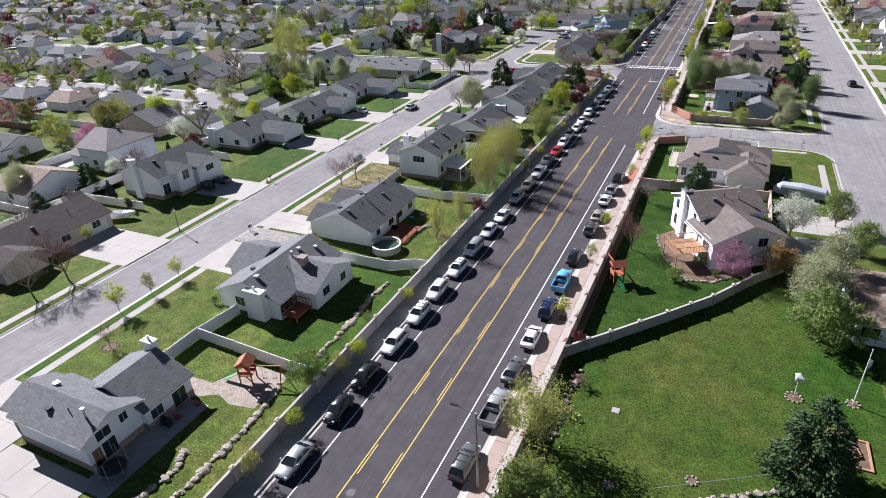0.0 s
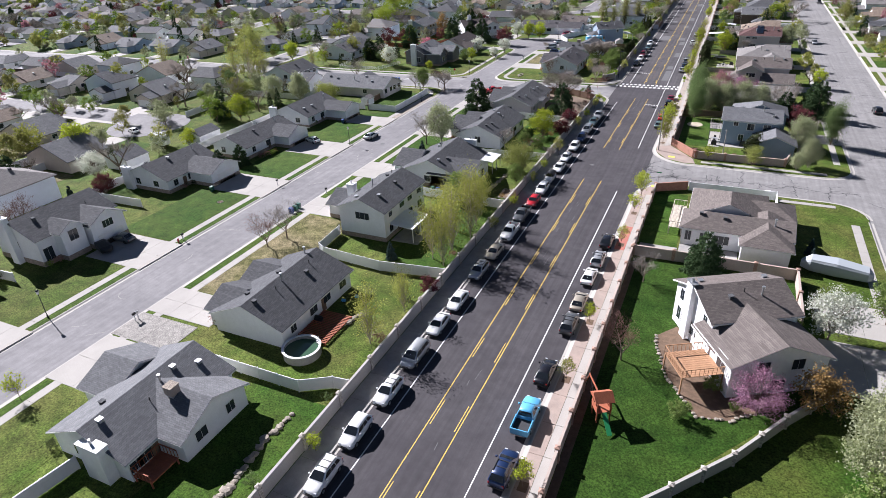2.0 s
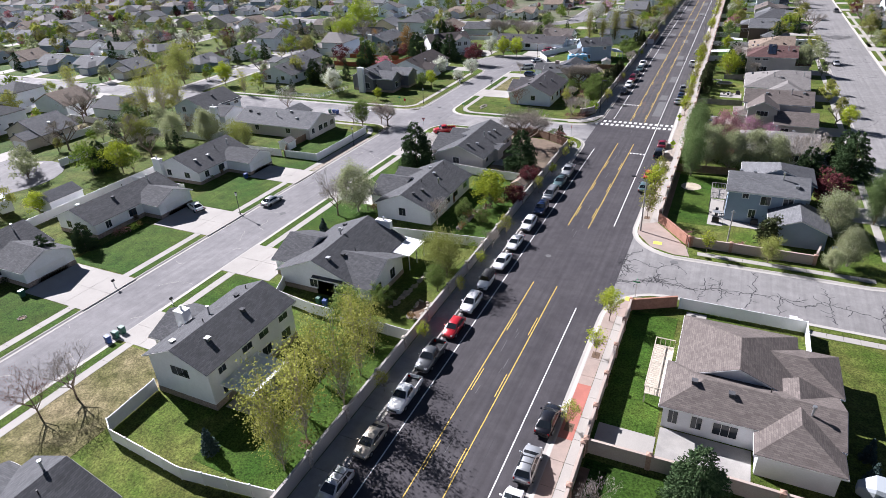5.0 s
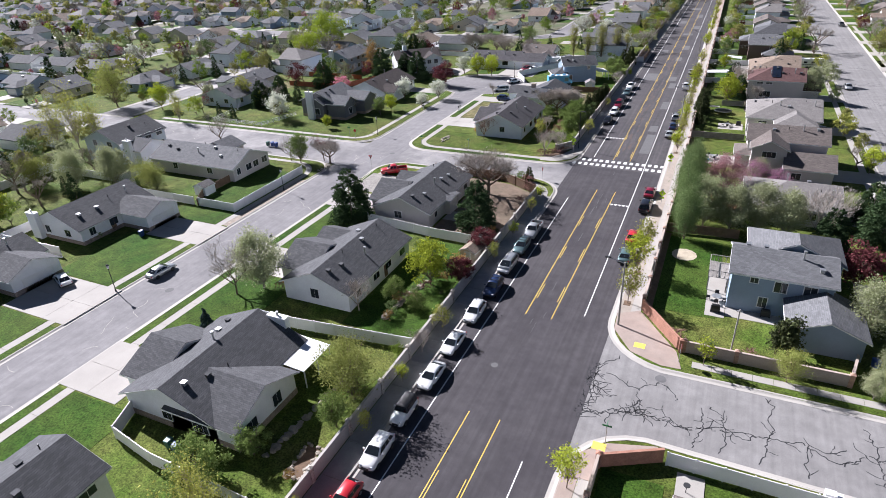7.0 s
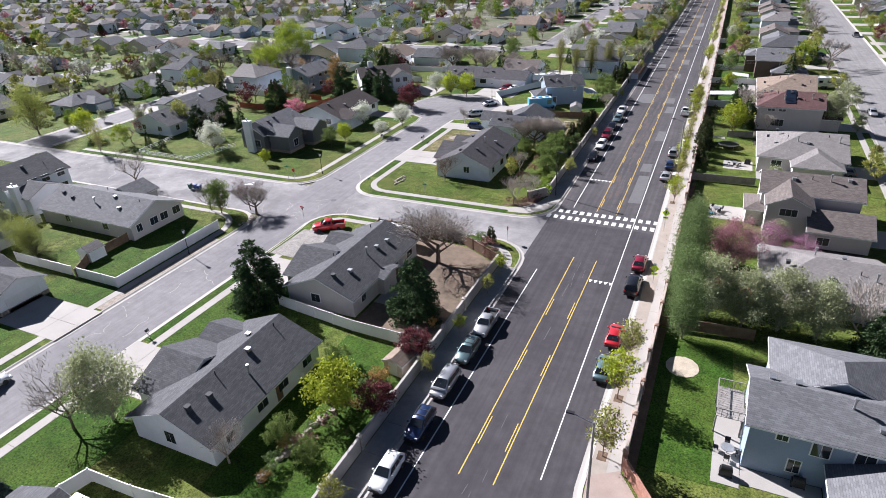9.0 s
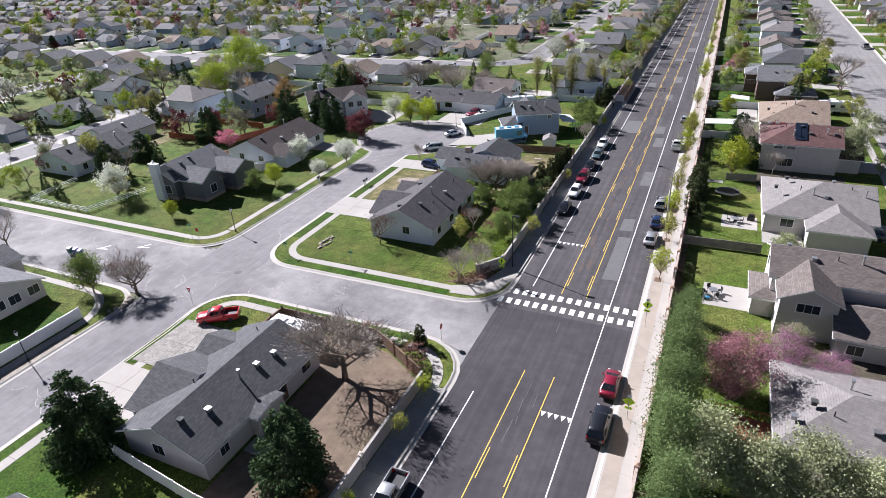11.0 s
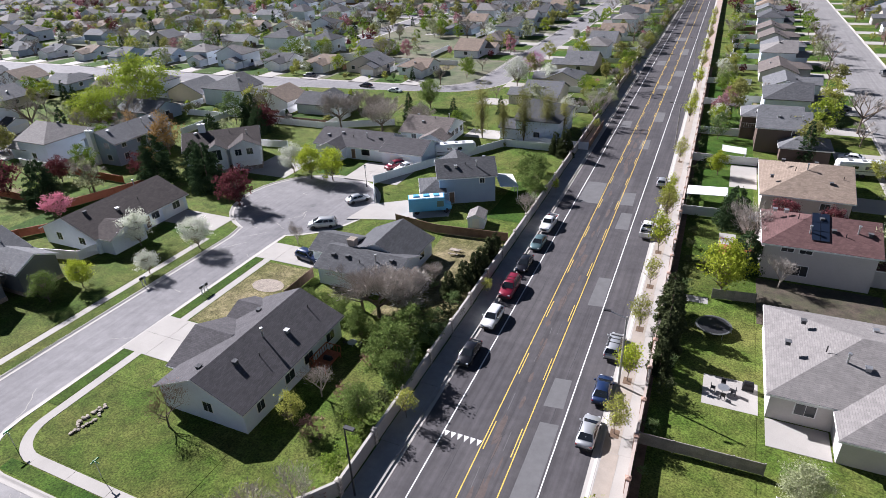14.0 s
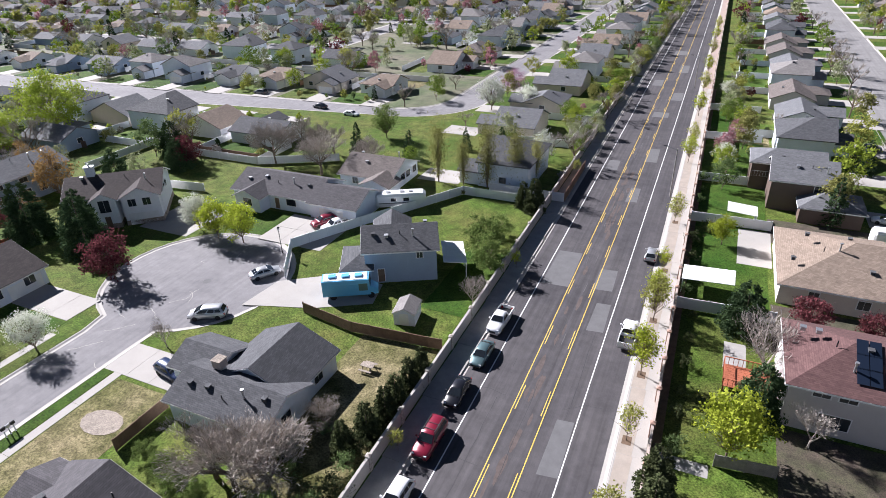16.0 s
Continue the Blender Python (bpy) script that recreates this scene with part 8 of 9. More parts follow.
def bin_(x, y, paint, label, turn=0):
    b = thing("wheelie_bin", 0, 0, 0, label, "trash bin", "trash bins")
    part("tub", Mb().add([(-0.26, -0.3, 0.05), (0.26, -0.3, 0.05), (0.26, 0.3, 0.05), (-0.26, 0.3, 0.05), (-0.32, -0.38, 1.0), (0.32, -0.38, 1.0), (0.32, 0.38, 1.0), (-0.32, 0.38, 1.0)], [(3, 2, 1, 0), (4, 5, 6, 7), (0, 1, 5, 4), (1, 2, 6, 5), (2, 3, 7, 6), (3, 0, 4, 7)]), paint, b)
    part("lid", Mb().add([(-0.34, -0.42, 1.0), (0.34, -0.42, 1.0), (0.34, 0.42, 1.04), (-0.34, 0.42, 1.04), (-0.3, -0.36, 1.08), (0.3, -0.36, 1.08), (0.3, 0.36, 1.14), (-0.3, 0.36, 1.14)], [(3, 2, 1, 0), (4, 5, 6, 7), (0, 1, 5, 4), (1, 2, 6, 5), (2, 3, 7, 6), (3, 0, 4, 7)]), paint, b)
    for s in (-1, 1):
        part("wheel", Mb().tube((s * 0.22, 0.34, 0.12), (s * 0.3, 0.34, 0.12), 0.12, 0.12, 10), RUBBER, b)
    b.matrix_basis = pose(x, y, 0.0 if -58 < x < -48 else LOT, 0, 0, turn)


BIN_GREEN, BIN_BLUE = plain("bin_green", (0.02, 0.10, 0.07), 0.5), plain("bin_blue", (0.02, 0.06, 0.22), 0.5)
for x, y, p, t in ((-48.7, 106.6, BIN_BLUE, 80), (-48.6, 107.7, BIN_GREEN, 95), (-48.7, 108.8, BIN_GREEN, 88), (-82.0, 206.2, BIN_GREEN, 0), (-80.7, 206.3, BIN_BLUE, 5), (-79.5, 206.2, BIN_BLUE, -5), (-71.0, 109.6, BIN_GREEN, 0), (-71.0, 158.6, BIN_BLUE, 0), (37.5, 163.4, BIN_BLUE, 20), (-26.6, 124.0, BIN_BLUE, 10), (-27.8, 124.2, BIN_GREEN, 0)):
    bin_(x, y, p, "dark green wheeled trash bin" if p is BIN_GREEN else "dark blue wheeled recycling bin", t)

hyd = thing("fire_hydrant", -60.0, 89.9, LOT, "red fire hydrant in the parking strip", "hydrant")
part("barrel", Mb().tube((-60.0, 89.9, LOT - 0.02), (-60.0, 89.9, LOT + 0.7), 0.13, 0.12, 10), PAINT["red"], hyd)
part("bonnet", Mb().ball((-60.0, 89.9, LOT + 0.7), 0.16), PAINT["red"], hyd)
for s in (-1, 1):
    part("nozzle", Mb().tube((-60.0, 89.9, LOT + 0.48), (-60.0, 89.9 + 0.24 * s, LOT + 0.48), 0.06, 0.06, 8), PAINT["red"], hyd)

flag = thing("flagpole", 42.1, 59.6, LOT, "white flagpole with a furled cloth at the top", "flagpole")
part("pole", Mb().tube((42.1, 59.6, LOT - 0.02), (42.1, 59.6, 7.2), 0.07, 0.04, 8), M["trim"], flag)
part("finial", Mb().ball((42.1, 59.6, 7.25), 0.09), M["metal"], flag)
part("cloth", Mb().add([(42.15, 59.6, 6.2), (42.5, 59.7, 6.0), (42.45, 59.65, 5.3), (42.2, 59.55, 4.9), (42.12, 59.6, 5.2), (42.3, 59.75, 5.6)], [(0, 1, 5), (1, 2, 5), (2, 3, 5), (3, 4, 5), (4, 0, 5)]), M["trim"], flag, "furled white and striped cloth")
bh = thing("birdhouse", 36.6, 58.5, LOT, "white birdhouse on a post in a ring of edging", "birdhouse")
part("post", Mb().tube((36.6, 58.5, LOT - 0.02), (36.6, 58.5, 2.6), 0.05, 0.05, 6), M["trim"], bh)
part("box", Mb().box(36.3, 58.2, 2.6, 36.9, 58.8, 3.05), M["trim"], bh)
part("roof", Mb().add([(36.2, 58.1, 3.05), (37.0, 58.1, 3.05), (37.0, 58.9, 3.05), (36.2, 58.9, 3.05), (36.6, 58.5, 3.5)], [(0, 1, 4), (1, 2, 4), (2, 3, 4), (3, 0, 4), (3, 2, 1, 0)]), M["trim"], bh)
for x, y, r in ((42.1, 59.6, 0.6), (36.6, 58.5, 0.8), (-41.1, 80.6, 1.2), (-65.4, 105.8, 0.5), (27.8, 43.1, 0.5), (20.9, 39.7, 0.45), (-32.5, 39.8, 0.01), (-42.2, 37.0, 1.0)):
    e = thing("edging_ring", x, y, LOT, "ring of pale edging stones filled with mulch", "edging", "edging rings")
    part("fill", Mb().prism([(x + r * 0.8 * math.cos(a * math.pi / 8), y + r * 0.8 * math.sin(a * math.pi / 8)) for a in range(16)], LOT, 0.185), M["mulch"], e)
    for a in range(max(8, int(r * 14))):
        t = 2 * math.pi * a / max(8, int(r * 14))
        part("edging_stone", Mb().ball((x + r * math.cos(t), y + r * math.sin(t), 0.18), 0.17, 1, 1, 0.7, 5, 3, 0.15, random.Random(a)), M["rock"], e)
solid("meter_box", Mb().box(19.3, 49.2, LOT, 20.1, 50.0, 0.19), M["concrete"], "flush square concrete lid in the lawn", "meter box")
gb = thing("garden_bed", 40.8, 52.4, LOT, "square garden bed with timber edging", "garden bed")
part("soil", Mb().box(38.8, 50.4, LOT, 42.6, 54.0, 0.19), M["mulch"], gb)
for x0, y0, x1, y1 in ((38.6, 50.2, 42.8, 50.4), (38.6, 54.0, 42.8, 54.2), (38.6, 50.4, 38.8, 54.0), (42.6, 50.4, 42.8, 54.0)):
    part("timber", Mb().box(x0, y0, LOT, x1, y1, 0.3), M["wood"], gb)


def stone_row(pts, step, size, label):
    """A dry edge of rough stones."""
    r = random.Random(int(pts[0][0] * 10 + pts[0][1]))
    w = thing("stone_edge", *pts[0], LOT, label, "stone edging", "stone edges")
    for (ax, ay), (bx, by) in zip(pts, pts[1:]):
        n = max(1, int(math.hypot(bx - ax, by - ay) / step))
        for i in range(n):
            x, y = ax + (bx - ax) * i / n + r.uniform(-0.15, 0.15), ay + (by - ay) * i / n + r.uniform(-0.15, 0.15)
            part("stone", Mb().ball((x, y, LOT + 0.1), size * r.uniform(0.75, 1.45), r.uniform(1.0, 1.5), r.uniform(0.9, 1.3), 0.6, 7, 4, 0.28, r), M["rock"], w)


stone_row([(-15.6, 45.5), (-15.5, 53.3), (-16.3, 59.7), (-15.8, 64)], 0.5, 0.32, "dry row of pale rocks across the back lawn")
stone_row([(-19.2, 20.0), (-18.6, 23), (-18.2, 25.4), (-19.6, 28)], 0.5, 0.3, "curving row of pale rocks in the grass")
stone_row([(-15.2, 14), (-15.7, 23.1), (-15.5, 32.1), (-16.4, 39.1)], 0.5, 0.3, "row of pale rocks beside the lawn")
stone_row([(-17.8, 127), (-17.2, 134), (-16.8, 140)], 0.6, 0.34, "dry row of pale rocks in the back yard")
stone_row([(-14.6, 125.6), (-14.9, 129.9), (-13.2, 129.7), (-12.8, 125.8), (-14.6, 125.6)], 0.45, 0.2, "ring of pale stones round a small planting bed")
solid("mulch_bed", Mb().prism([(-14.5, 125.7), (-14.8, 129.8), (-13.3, 129.6), (-12.9, 125.9)], 0.07, 0.172), M["mulch"], "small brown planting bed", "garden bed", "structure")
stone_row([(-18.6, 152), (-18.2, 158), (-17.4, 163)], 0.8, 0.34, "row of pale rocks in the back yard")
stone_row([(-20, 79), (-19, 82), (-18.4, 83)], 0.5, 0.4, "heap of pale rocks beside the deck")
stone_row([(-42.2, 221.8), (-43.1, 223.8), (-42.6, 226.2), (-41.6, 224.2), (-42.2, 221.8)], 0.42, 0.2, "small rock garden in the corner lawn")
stone_row([(14.4, 43), (14.6, 50), (14.8, 55.3)], 0.8, 0.28, "row of dark bedding stones")
stone_row([(18.3, 92), (19.5, 87.4), (20.5, 84.6), (23.9, 79.2), (27.1, 79.8), (29.7, 82.0)], 0.55, 0.16, "pale curved edging stones round a mulch bed")
stone_row([(-26, 203.6), (-20, 204), (-15, 202.8)], 1.2, 0.4, "scattered pale corner boulders")
stone_row([(-60, 199.4), (-58.8, 197), (-60.4, 195)], 0.8, 0.3, "corner rocks beside the street")


def table(x, y, label, chairs=4, turn=0):
    t = thing("garden_table", x, y, 0.16, label, "table", "garden tables")
    part("top", Mb().prism([(x + 0.6 * math.cos(a * math.pi / 6), y + 0.6 * math.sin(a * math.pi / 6)) for a in range(12)], 0.84, 0.89), M["metal"], t)
    part("leg", Mb().tube((x, y, 0.16), (x, y, 0.84), 0.05, 0.05, 6), M["metal"], t)
    for i in range(chairs):
        a = 2 * math.pi * i / chairs + turn
        cx, cy = x + 1.0 * math.cos(a), y + 1.0 * math.sin(a)
        c = thing("garden_chair", cx, cy, 0.16, "dark metal garden chair", "chair", "garden chairs")
        part("seat", Mb().box(cx - 0.24, cy - 0.24, 0.58, cx + 0.24, cy + 0.24, 0.63), M["black"], c)
        bx, by = cx + 0.22 * math.cos(a), cy + 0.22 * math.sin(a)
        part("backrest", Mb().bar((bx - 0.24 * math.sin(a), by + 0.24 * math.cos(a)), (bx + 0.24 * math.sin(a), by - 0.24 * math.cos(a)), 0.05, 0.63, 1.08), M["black"], c)
        for u in (-0.2, 0.2):
            for v in (-0.2, 0.2):
                part("leg", Mb().box(cx + u - 0.02, cy + v - 0.02, 0.16, cx + u + 0.02, cy + v + 0.02, 0.58), M["black"], c)


table(19.2, 252.8, "round metal patio table", 4)
table(17.0, 228.4, "round metal patio table", 4, 0.5)
table(20.8, 171.6, "round patio table on the slab", 4)
table(-22.4, 245.2, "round white garden table", 2)
table(-21.6, 107.0, "patio table under the cover", 3)


def grill(x, y, z=0.16):
    t = thing("grill", x, y, z, "black barbecue grill with lid on wheels", "grill", "grills")
    part("cart", Mb().box(x - 0.55, y - 0.28, z + 0.08, x + 0.55, y + 0.28, z + 0.75), M["black"], t)
    part("lid", Mb().tube((x - 0.45, y, z + 0.85), (x + 0.45, y, z + 0.85), 0.27, 0.27, 10), M["black"], t)
    for s in (-1, 1):
        part("wheel", Mb().tube((x + s * 0.5, y - 0.3, z + 0.1), (x + s * 0.5, y - 0.24, z + 0.1), 0.1, 0.1, 8), RUBBER, t)


for x, y in ((20.8, 168.8), (-24.0, 29.6), (26.6, 169.8), (21.6, 254.2), (-23.2, 79.0), (-23.4, 241.4)):
    grill(x, y)
for x, y in ((-23.6, 30.8), (-23.2, 33.2), (16.4, 226.8), (-22.8, 84.4), (-21.6, 86.0)):
    q = thing("garden_toy", x, y, LOT, "small bright plastic toy lying in the grass", "toy", "garden toys")
    part("seat", Mb().box(x - 0.3, y - 0.2, 0.3, x + 0.3, y + 0.2, 0.55), PAINT["red"] if y < 40 else PAINT["sky"], q)
    for s in (-0.2, 0.2):
        part("wheel", Mb().tube((x + s, y - 0.22, 0.28), (x + s, y + 0.22, 0.28), 0.11, 0.11, 8), RUBBER, q)
pic = thing("picnic_table", -19.9, 271.4, LOT, "pale wooden picnic table on the dry grass", "picnic table")
part("tabletop", Mb().box(-20.7, 271.0, 0.82, -19.1, 271.8, 0.88), M["gravel"], pic)
for s in (270.5, 272.1):
    part("bench", Mb().box(-20.7, s, 0.5, -19.1, s + 0.26, 0.55), M["gravel"], pic)
for x in (-20.4, -19.4):
    for s in (-1, 1):
        part("leg", Mb().tube((x, 271.4 + s * 0.7, LOT), (x, 271.4 + s * 0.25, 0.84), 0.05, 0.05, 5), M["gravel"], pic)
boat = thing("covered_boat", 37.2, 115.4, LOT, "long grey tarpaulin over a parked boat", "boat cover")
part("tarpaulin", loft([(-4.5, 0.5, 0.6, 1.2), (-3.8, 1.2, 0.5, 1.9), (0, 1.35, 0.4, 2.3), (3.2, 1.1, 0.4, 2.2), (4.4, 0.5, 0.6, 1.4)]), plain("tarpaulin_grey", (0.33, 0.36, 0.38), 0.6), boat)
boat.matrix_basis = pose(39.6, 115.6, LOT, 0, 0, 82)
for o in boat.children:
    o.data.transform(Matrix.Translation((37.2, 115.4, LOT)))
boat2 = thing("covered_boat", 0, 0, 0, "small boat under a dark cover on a driveway", "boat cover")
part("cover", loft([(-2.8, 0.5, 0.4, 0.9), (-2.2, 1.0, 0.3, 1.3), (0, 1.1, 0.3, 1.5), (2.2, 0.7, 0.4, 1.2), (2.9, 0.2, 0.6, 0.9)]), M["black"], boat2)
boat2.matrix_basis = pose(-70.6, 83.4, 0.16, 0, 0, 70)
boat3 = thing("motor_boat", 0, 0, 0, "white motor boat on a trailer beside the brown house", "boat")
part("hull", loft([(-2.8, 0.9, 0.6, 1.4), (0, 1.1, 0.5, 1.5), (2.0, 0.7, 0.7, 1.5), (2.9, 0.1, 1.0, 1.5)]), PAINT["white"], boat3)
part("cockpit", Mb().box(-0.7, -2.2, 1.45, 0.7, 0.6, 1.56), PAINT["grey"], boat3)
boat3.matrix_basis = pose(-75.2, 66.0, 0.14, 0, 0, -60)

# tree pits in the paved strip
for y in (64, 80, 92, 114.5, 127, 166.8, 175.3, 182.4, 229.7, 242.6, 251, 261.3, 271.9, 282.4, 293.6, 307, 324):
    slab("tree_pit", 9.7, y - 0.6, 10.6, y + 0.6, "mulch", 0.164, "square earth tree pit in the paving", "tree pit")

# utility cabinets on the verge and a satellite dish on the garden pad
for x, y, w, h in ((31.2, 141.5, 0.4, 1.25), (31.9, 141.7, 0.3, 0.9)):
    ub = thing("utility_cabinet", x, y, LOT, "white utility cabinet on the grass verge", "utility box", "utility cabinets")
    part("body", Mb().box(x - w, y - 0.3, LOT - 0.02, x + w, y + 0.3, LOT + h), M["vinyl"], ub)
    part("lid", Mb().box(x - w - 0.04, y - 0.34, LOT + h, x + w + 0.04, y + 0.34, LOT + h + 0.07), M["vinyl"], ub)
sd = thing("satellite_dish", 20.0, 138.0, 0.18, "dark satellite dish on a short mast", "satellite dish")
part("mast", Mb().box(19.97, 137.97, 0.16, 20.03, 138.03, 1.0), PLASTIC, sd)
bowl = Mb()
for r, z0, z1 in ((0.14, 1.0, 1.03), (0.24, 1.03, 1.07), (0.3, 1.07, 1.12)):
    bowl.prism([(20.0 + r * math.cos(a * math.pi / 8), 138.0 + r * math.sin(a * math.pi / 8)) for a in range(16)], z0, z1)
part("reflector", bowl, PLASTIC, sd)

# sealed cracks in the side street
rng_c = random.Random(5)
cracks = Mb()


def spur(x, y, a, n, w):
    for i in range(n):
        q = (x + 0.34 * math.cos(a), y + 0.34 * math.sin(a))
        if not (8.3 < q[0] < 46.8 and 143.5 < q[1] < 154.1):
            return
        cracks.bar((x, y), q, w * rng_c.uniform(0.7, 1.2), -0.02, 0.004)
        x, y = q
        a += rng_c.uniform(-0.6, 0.6)


def crack(p, q, w=0.1, wander=0.5, spurs=0.16):
    """A winding sealed crack from p to q, with short side cracks."""
    x, y = p
    for i in range(120):
        gap = math.hypot(q[0] - x, q[1] - y)
        if gap < 0.4:
            break
        a = math.atan2(q[1] - y, q[0] - x) + rng_c.uniform(-wander, wander) * 1.6
        e = (x + 0.36 * math.cos(a), y + 0.36 * math.sin(a))
        cracks.bar((x, y), e, w * rng_c.uniform(0.7, 1.3), -0.02, 0.004)
        if rng_c.random() < spurs:
            spur(*e, a + rng_c.choice((-1.3, 1.2, 0.8, -0.8)), rng_c.randint(2, 5), w * 0.75)
        x, y = e


# along the middle of the street
spine = ((9.2, 144.6), (11.6, 145.6), (14.2, 146.8), (17.0, 146.5), (20.2, 146.5), (22.4, 147.3), (25.9, 147.7), (30.1, 148.0), (33.0, 146.6), (35.2, 148.9), (40.5, 147.4), (46.4, 148.6))
for p, q in zip(spine, spine[1:]):
    crack(p, q)
for p, q in zip(spine[:7], spine[1:7]):
    crack((p[0], p[1] + rng_c.uniform(0.1, 0.5)), (q[0], q[1] - rng_c.uniform(0.1, 0.4)), 0.09, 0.7)
# across it
for p, q in (((14.2, 146.8), (14.2, 150.2)), ((14.2, 150.2), (16.2, 152.6)), ((16.2, 152.2), (18.2, 149.8)), ((14.2, 150.2), (10.0, 151.6)), ((20.1, 143.8), (20.2, 150.0)), ((22.4, 144.0), (22.6, 149.4)), ((22.6, 149.4), (21.2, 150.6)), ((25.9, 144.0), (26.8, 154.0)), ((30.0, 143.9), (30.1, 148.6)), ((36.4, 144.0), (35.2, 152.8)), ((11.8, 144.0), (11.6, 145.8)), ((9.3, 149.2), (12.2, 148.4)), ((30.1, 148.0), (33.6, 148.8)), ((8.9, 153.0), (11.4, 155.6)), ((41.5, 144.0), (42.2, 151.0))):
    crack(p, q, 0.09)
# broken edges where it meets the main road
for k in range(70):
    y = rng_c.uniform(143.8, 152.8)
    spur(8.75 + 0.5 * math.sin(y * 0.9) + rng_c.uniform(0, 1.1), y, rng_c.choice((1.57, -1.57, 0.4, 2.6)) + rng_c.uniform(-0.5, 0.5), rng_c.randint(3, 6), 0.075)
for k in range(26):
    spur(14.2 + rng_c.uniform(-1.2, 1.2), 147.0 + rng_c.uniform(-0.9, 1.0), rng_c.uniform(0, 6.3), rng_c.randint(2, 5), 0.08)
tagged(solid("crack_sealant", cracks, M["tar"], "black tar seams over the street's cracks", "crack"), kind="stuff")
more = Mb()
for k in range(40):
    x, y, a = rng_c.uniform(47, 60), rng_c.uniform(120, 400), rng_c.uniform(0, 6.3)
    for i in range(14):
        q = (x + 0.6 * math.cos(a), y + 0.6 * math.sin(a))
        if 47 < q[0] < 60.6:
            more.bar((x, y), q, 0.07, -0.02, 0.004)
        x, y, a = *q, a + rng_c.uniform(-0.5, 0.5)
tagged(solid("crack_sealant", more, M["tar"], "dark tar seams over street cracks", "crack"), kind="stuff")
worn = Mb()
for k in range(60):
    y = rng_c.uniform(20, 420)
    x = rng_c.uniform(-1.0, 0.9)
    worn.bar((x, y), (x + rng_c.uniform(-0.1, 0.1), y + rng_c.uniform(0.8, 3.0)), rng_c.uniform(0.03, 0.07), -0.02, 0.004)
tagged(solid("road_scuff", worn, M["patch"], "thin pale scuffs along the turning lane", "road wear"), kind="stuff")


CRACKED = ((-40.6, 210.6, 3.6, 0.7), (-35.6, 211.4, 3.0, 0.4), (-31.3, 212.2, 3.4, 0.35), (-53.4, 202.4, 2.6, 0.9))
seams, stains, pale = Mb(), Mb(), Mb()
for x, y0, y1 in ((-3.72, 224, 420), (3.85, 224, 420), (-0.15, 226, 420), (-4.1, -20, 136), (3.6, -20, 130), (0.3, 10, 140)):
    y, u = y0, x
    while y < y1:
        d = rng_c.uniform(1.2, 3.0)
        v = x + rng_c.uniform(-0.09, 0.09)
        if rng_c.random() < 0.8:
            seams.bar((u, y), (v, y + d), rng_c.uniform(0.025, 0.06), -0.02, 0.0035)
        y, u = y + d, v
for k in range(34):
    x, y, a = rng_c.uniform(-8, 8), rng_c.uniform(226, 400), rng_c.choice((0.0, 3.14)) + rng_c.uniform(-0.25, 0.25)
    for i in range(rng_c.randrange(4, 10)):
        q = (x + 0.5 * math.cos(a), y + 0.5 * math.sin(a))
        if abs(q[0]) < 8.6:
            seams.bar((x, y), q, 0.04, -0.02, 0.0035)
        x, y, a = *q, a + rng_c.uniform(-0.5, 0.5)
tagged(solid("road_seam", seams, M["tar"], "dark seams and cracks in the asphalt", "crack"), kind="stuff")
for k in range(46):
    x, y = rng_c.uniform(-1.0, 0.8), rng_c.uniform(228, 345)
    w, d = rng_c.uniform(0.12, 0.42), rng_c.uniform(0.8, 3.2)
    stains.prism([(x + w * math.cos(t) * rng_c.uniform(0.6, 1.2), y + d * math.sin(t) * rng_c.uniform(0.7, 1.1)) for t in (2 * math.pi * i / 9 for i in range(9))], -0.02, 0.0022 + 0.00003 * k)
tagged(solid("road_stain", stains, M["stain"], "reddish-brown stains along the turning lane", "road wear"), kind="stuff")
for x0, x1, y0, y1, n in ((-58, -49, 20, 200, 34), (-58, -50, 218, 292, 14), (-130, -12, 201.5, 214.5, 26)):
    for k in range(n):
        x, y, a = rng_c.uniform(x0, x1), rng_c.uniform(y0, y1), rng_c.uniform(0, 6.3)
        for i in range(rng_c.randrange(4, 11)):
            q = (x + 0.5 * math.cos(a), y + 0.5 * math.sin(a))
            if x0 < q[0] < x1 and y0 < q[1] < y1:
                pale.bar((x, y), q, rng_c.uniform(0.04, 0.09), -0.02, 0.003)
            x, y, a = *q, a + rng_c.uniform(-0.6, 0.6)
for cx, cy, ln, wd in CRACKED:
    for k in range(int(ln * 7)):
        x, y, a = cx + rng_c.gauss(0, wd), cy + rng_c.gauss(0, ln / 2), rng_c.uniform(0, 6.3)
        for i in range(3):
            q = (x + 0.3 * math.cos(a), y + 0.3 * math.sin(a))
            pale.bar((x, y), q, rng_c.uniform(0.03, 0.07), -0.02, 0.0025)
            x, y, a = *q, a + rng_c.uniform(-1.2, 1.2)
tagged(solid("pale_crack", pale, M["concrete"], "pale filled cracks in the old asphalt", "crack"), kind="stuff")
for x, y in ((-72.9, 211.8), (-79.5, 209.0)):
    flat("yield_mark", Mb().prism([(x, y), (x + 2.2, y + 0.5), (x + 2.2, y + 0.75), (x + 0.7, y + 0.5), (x + 1.6, y + 1.7), (x + 1.35, y + 1.8)], 0, 0.006), M["line_white"], "worn white chevron painted on the street")

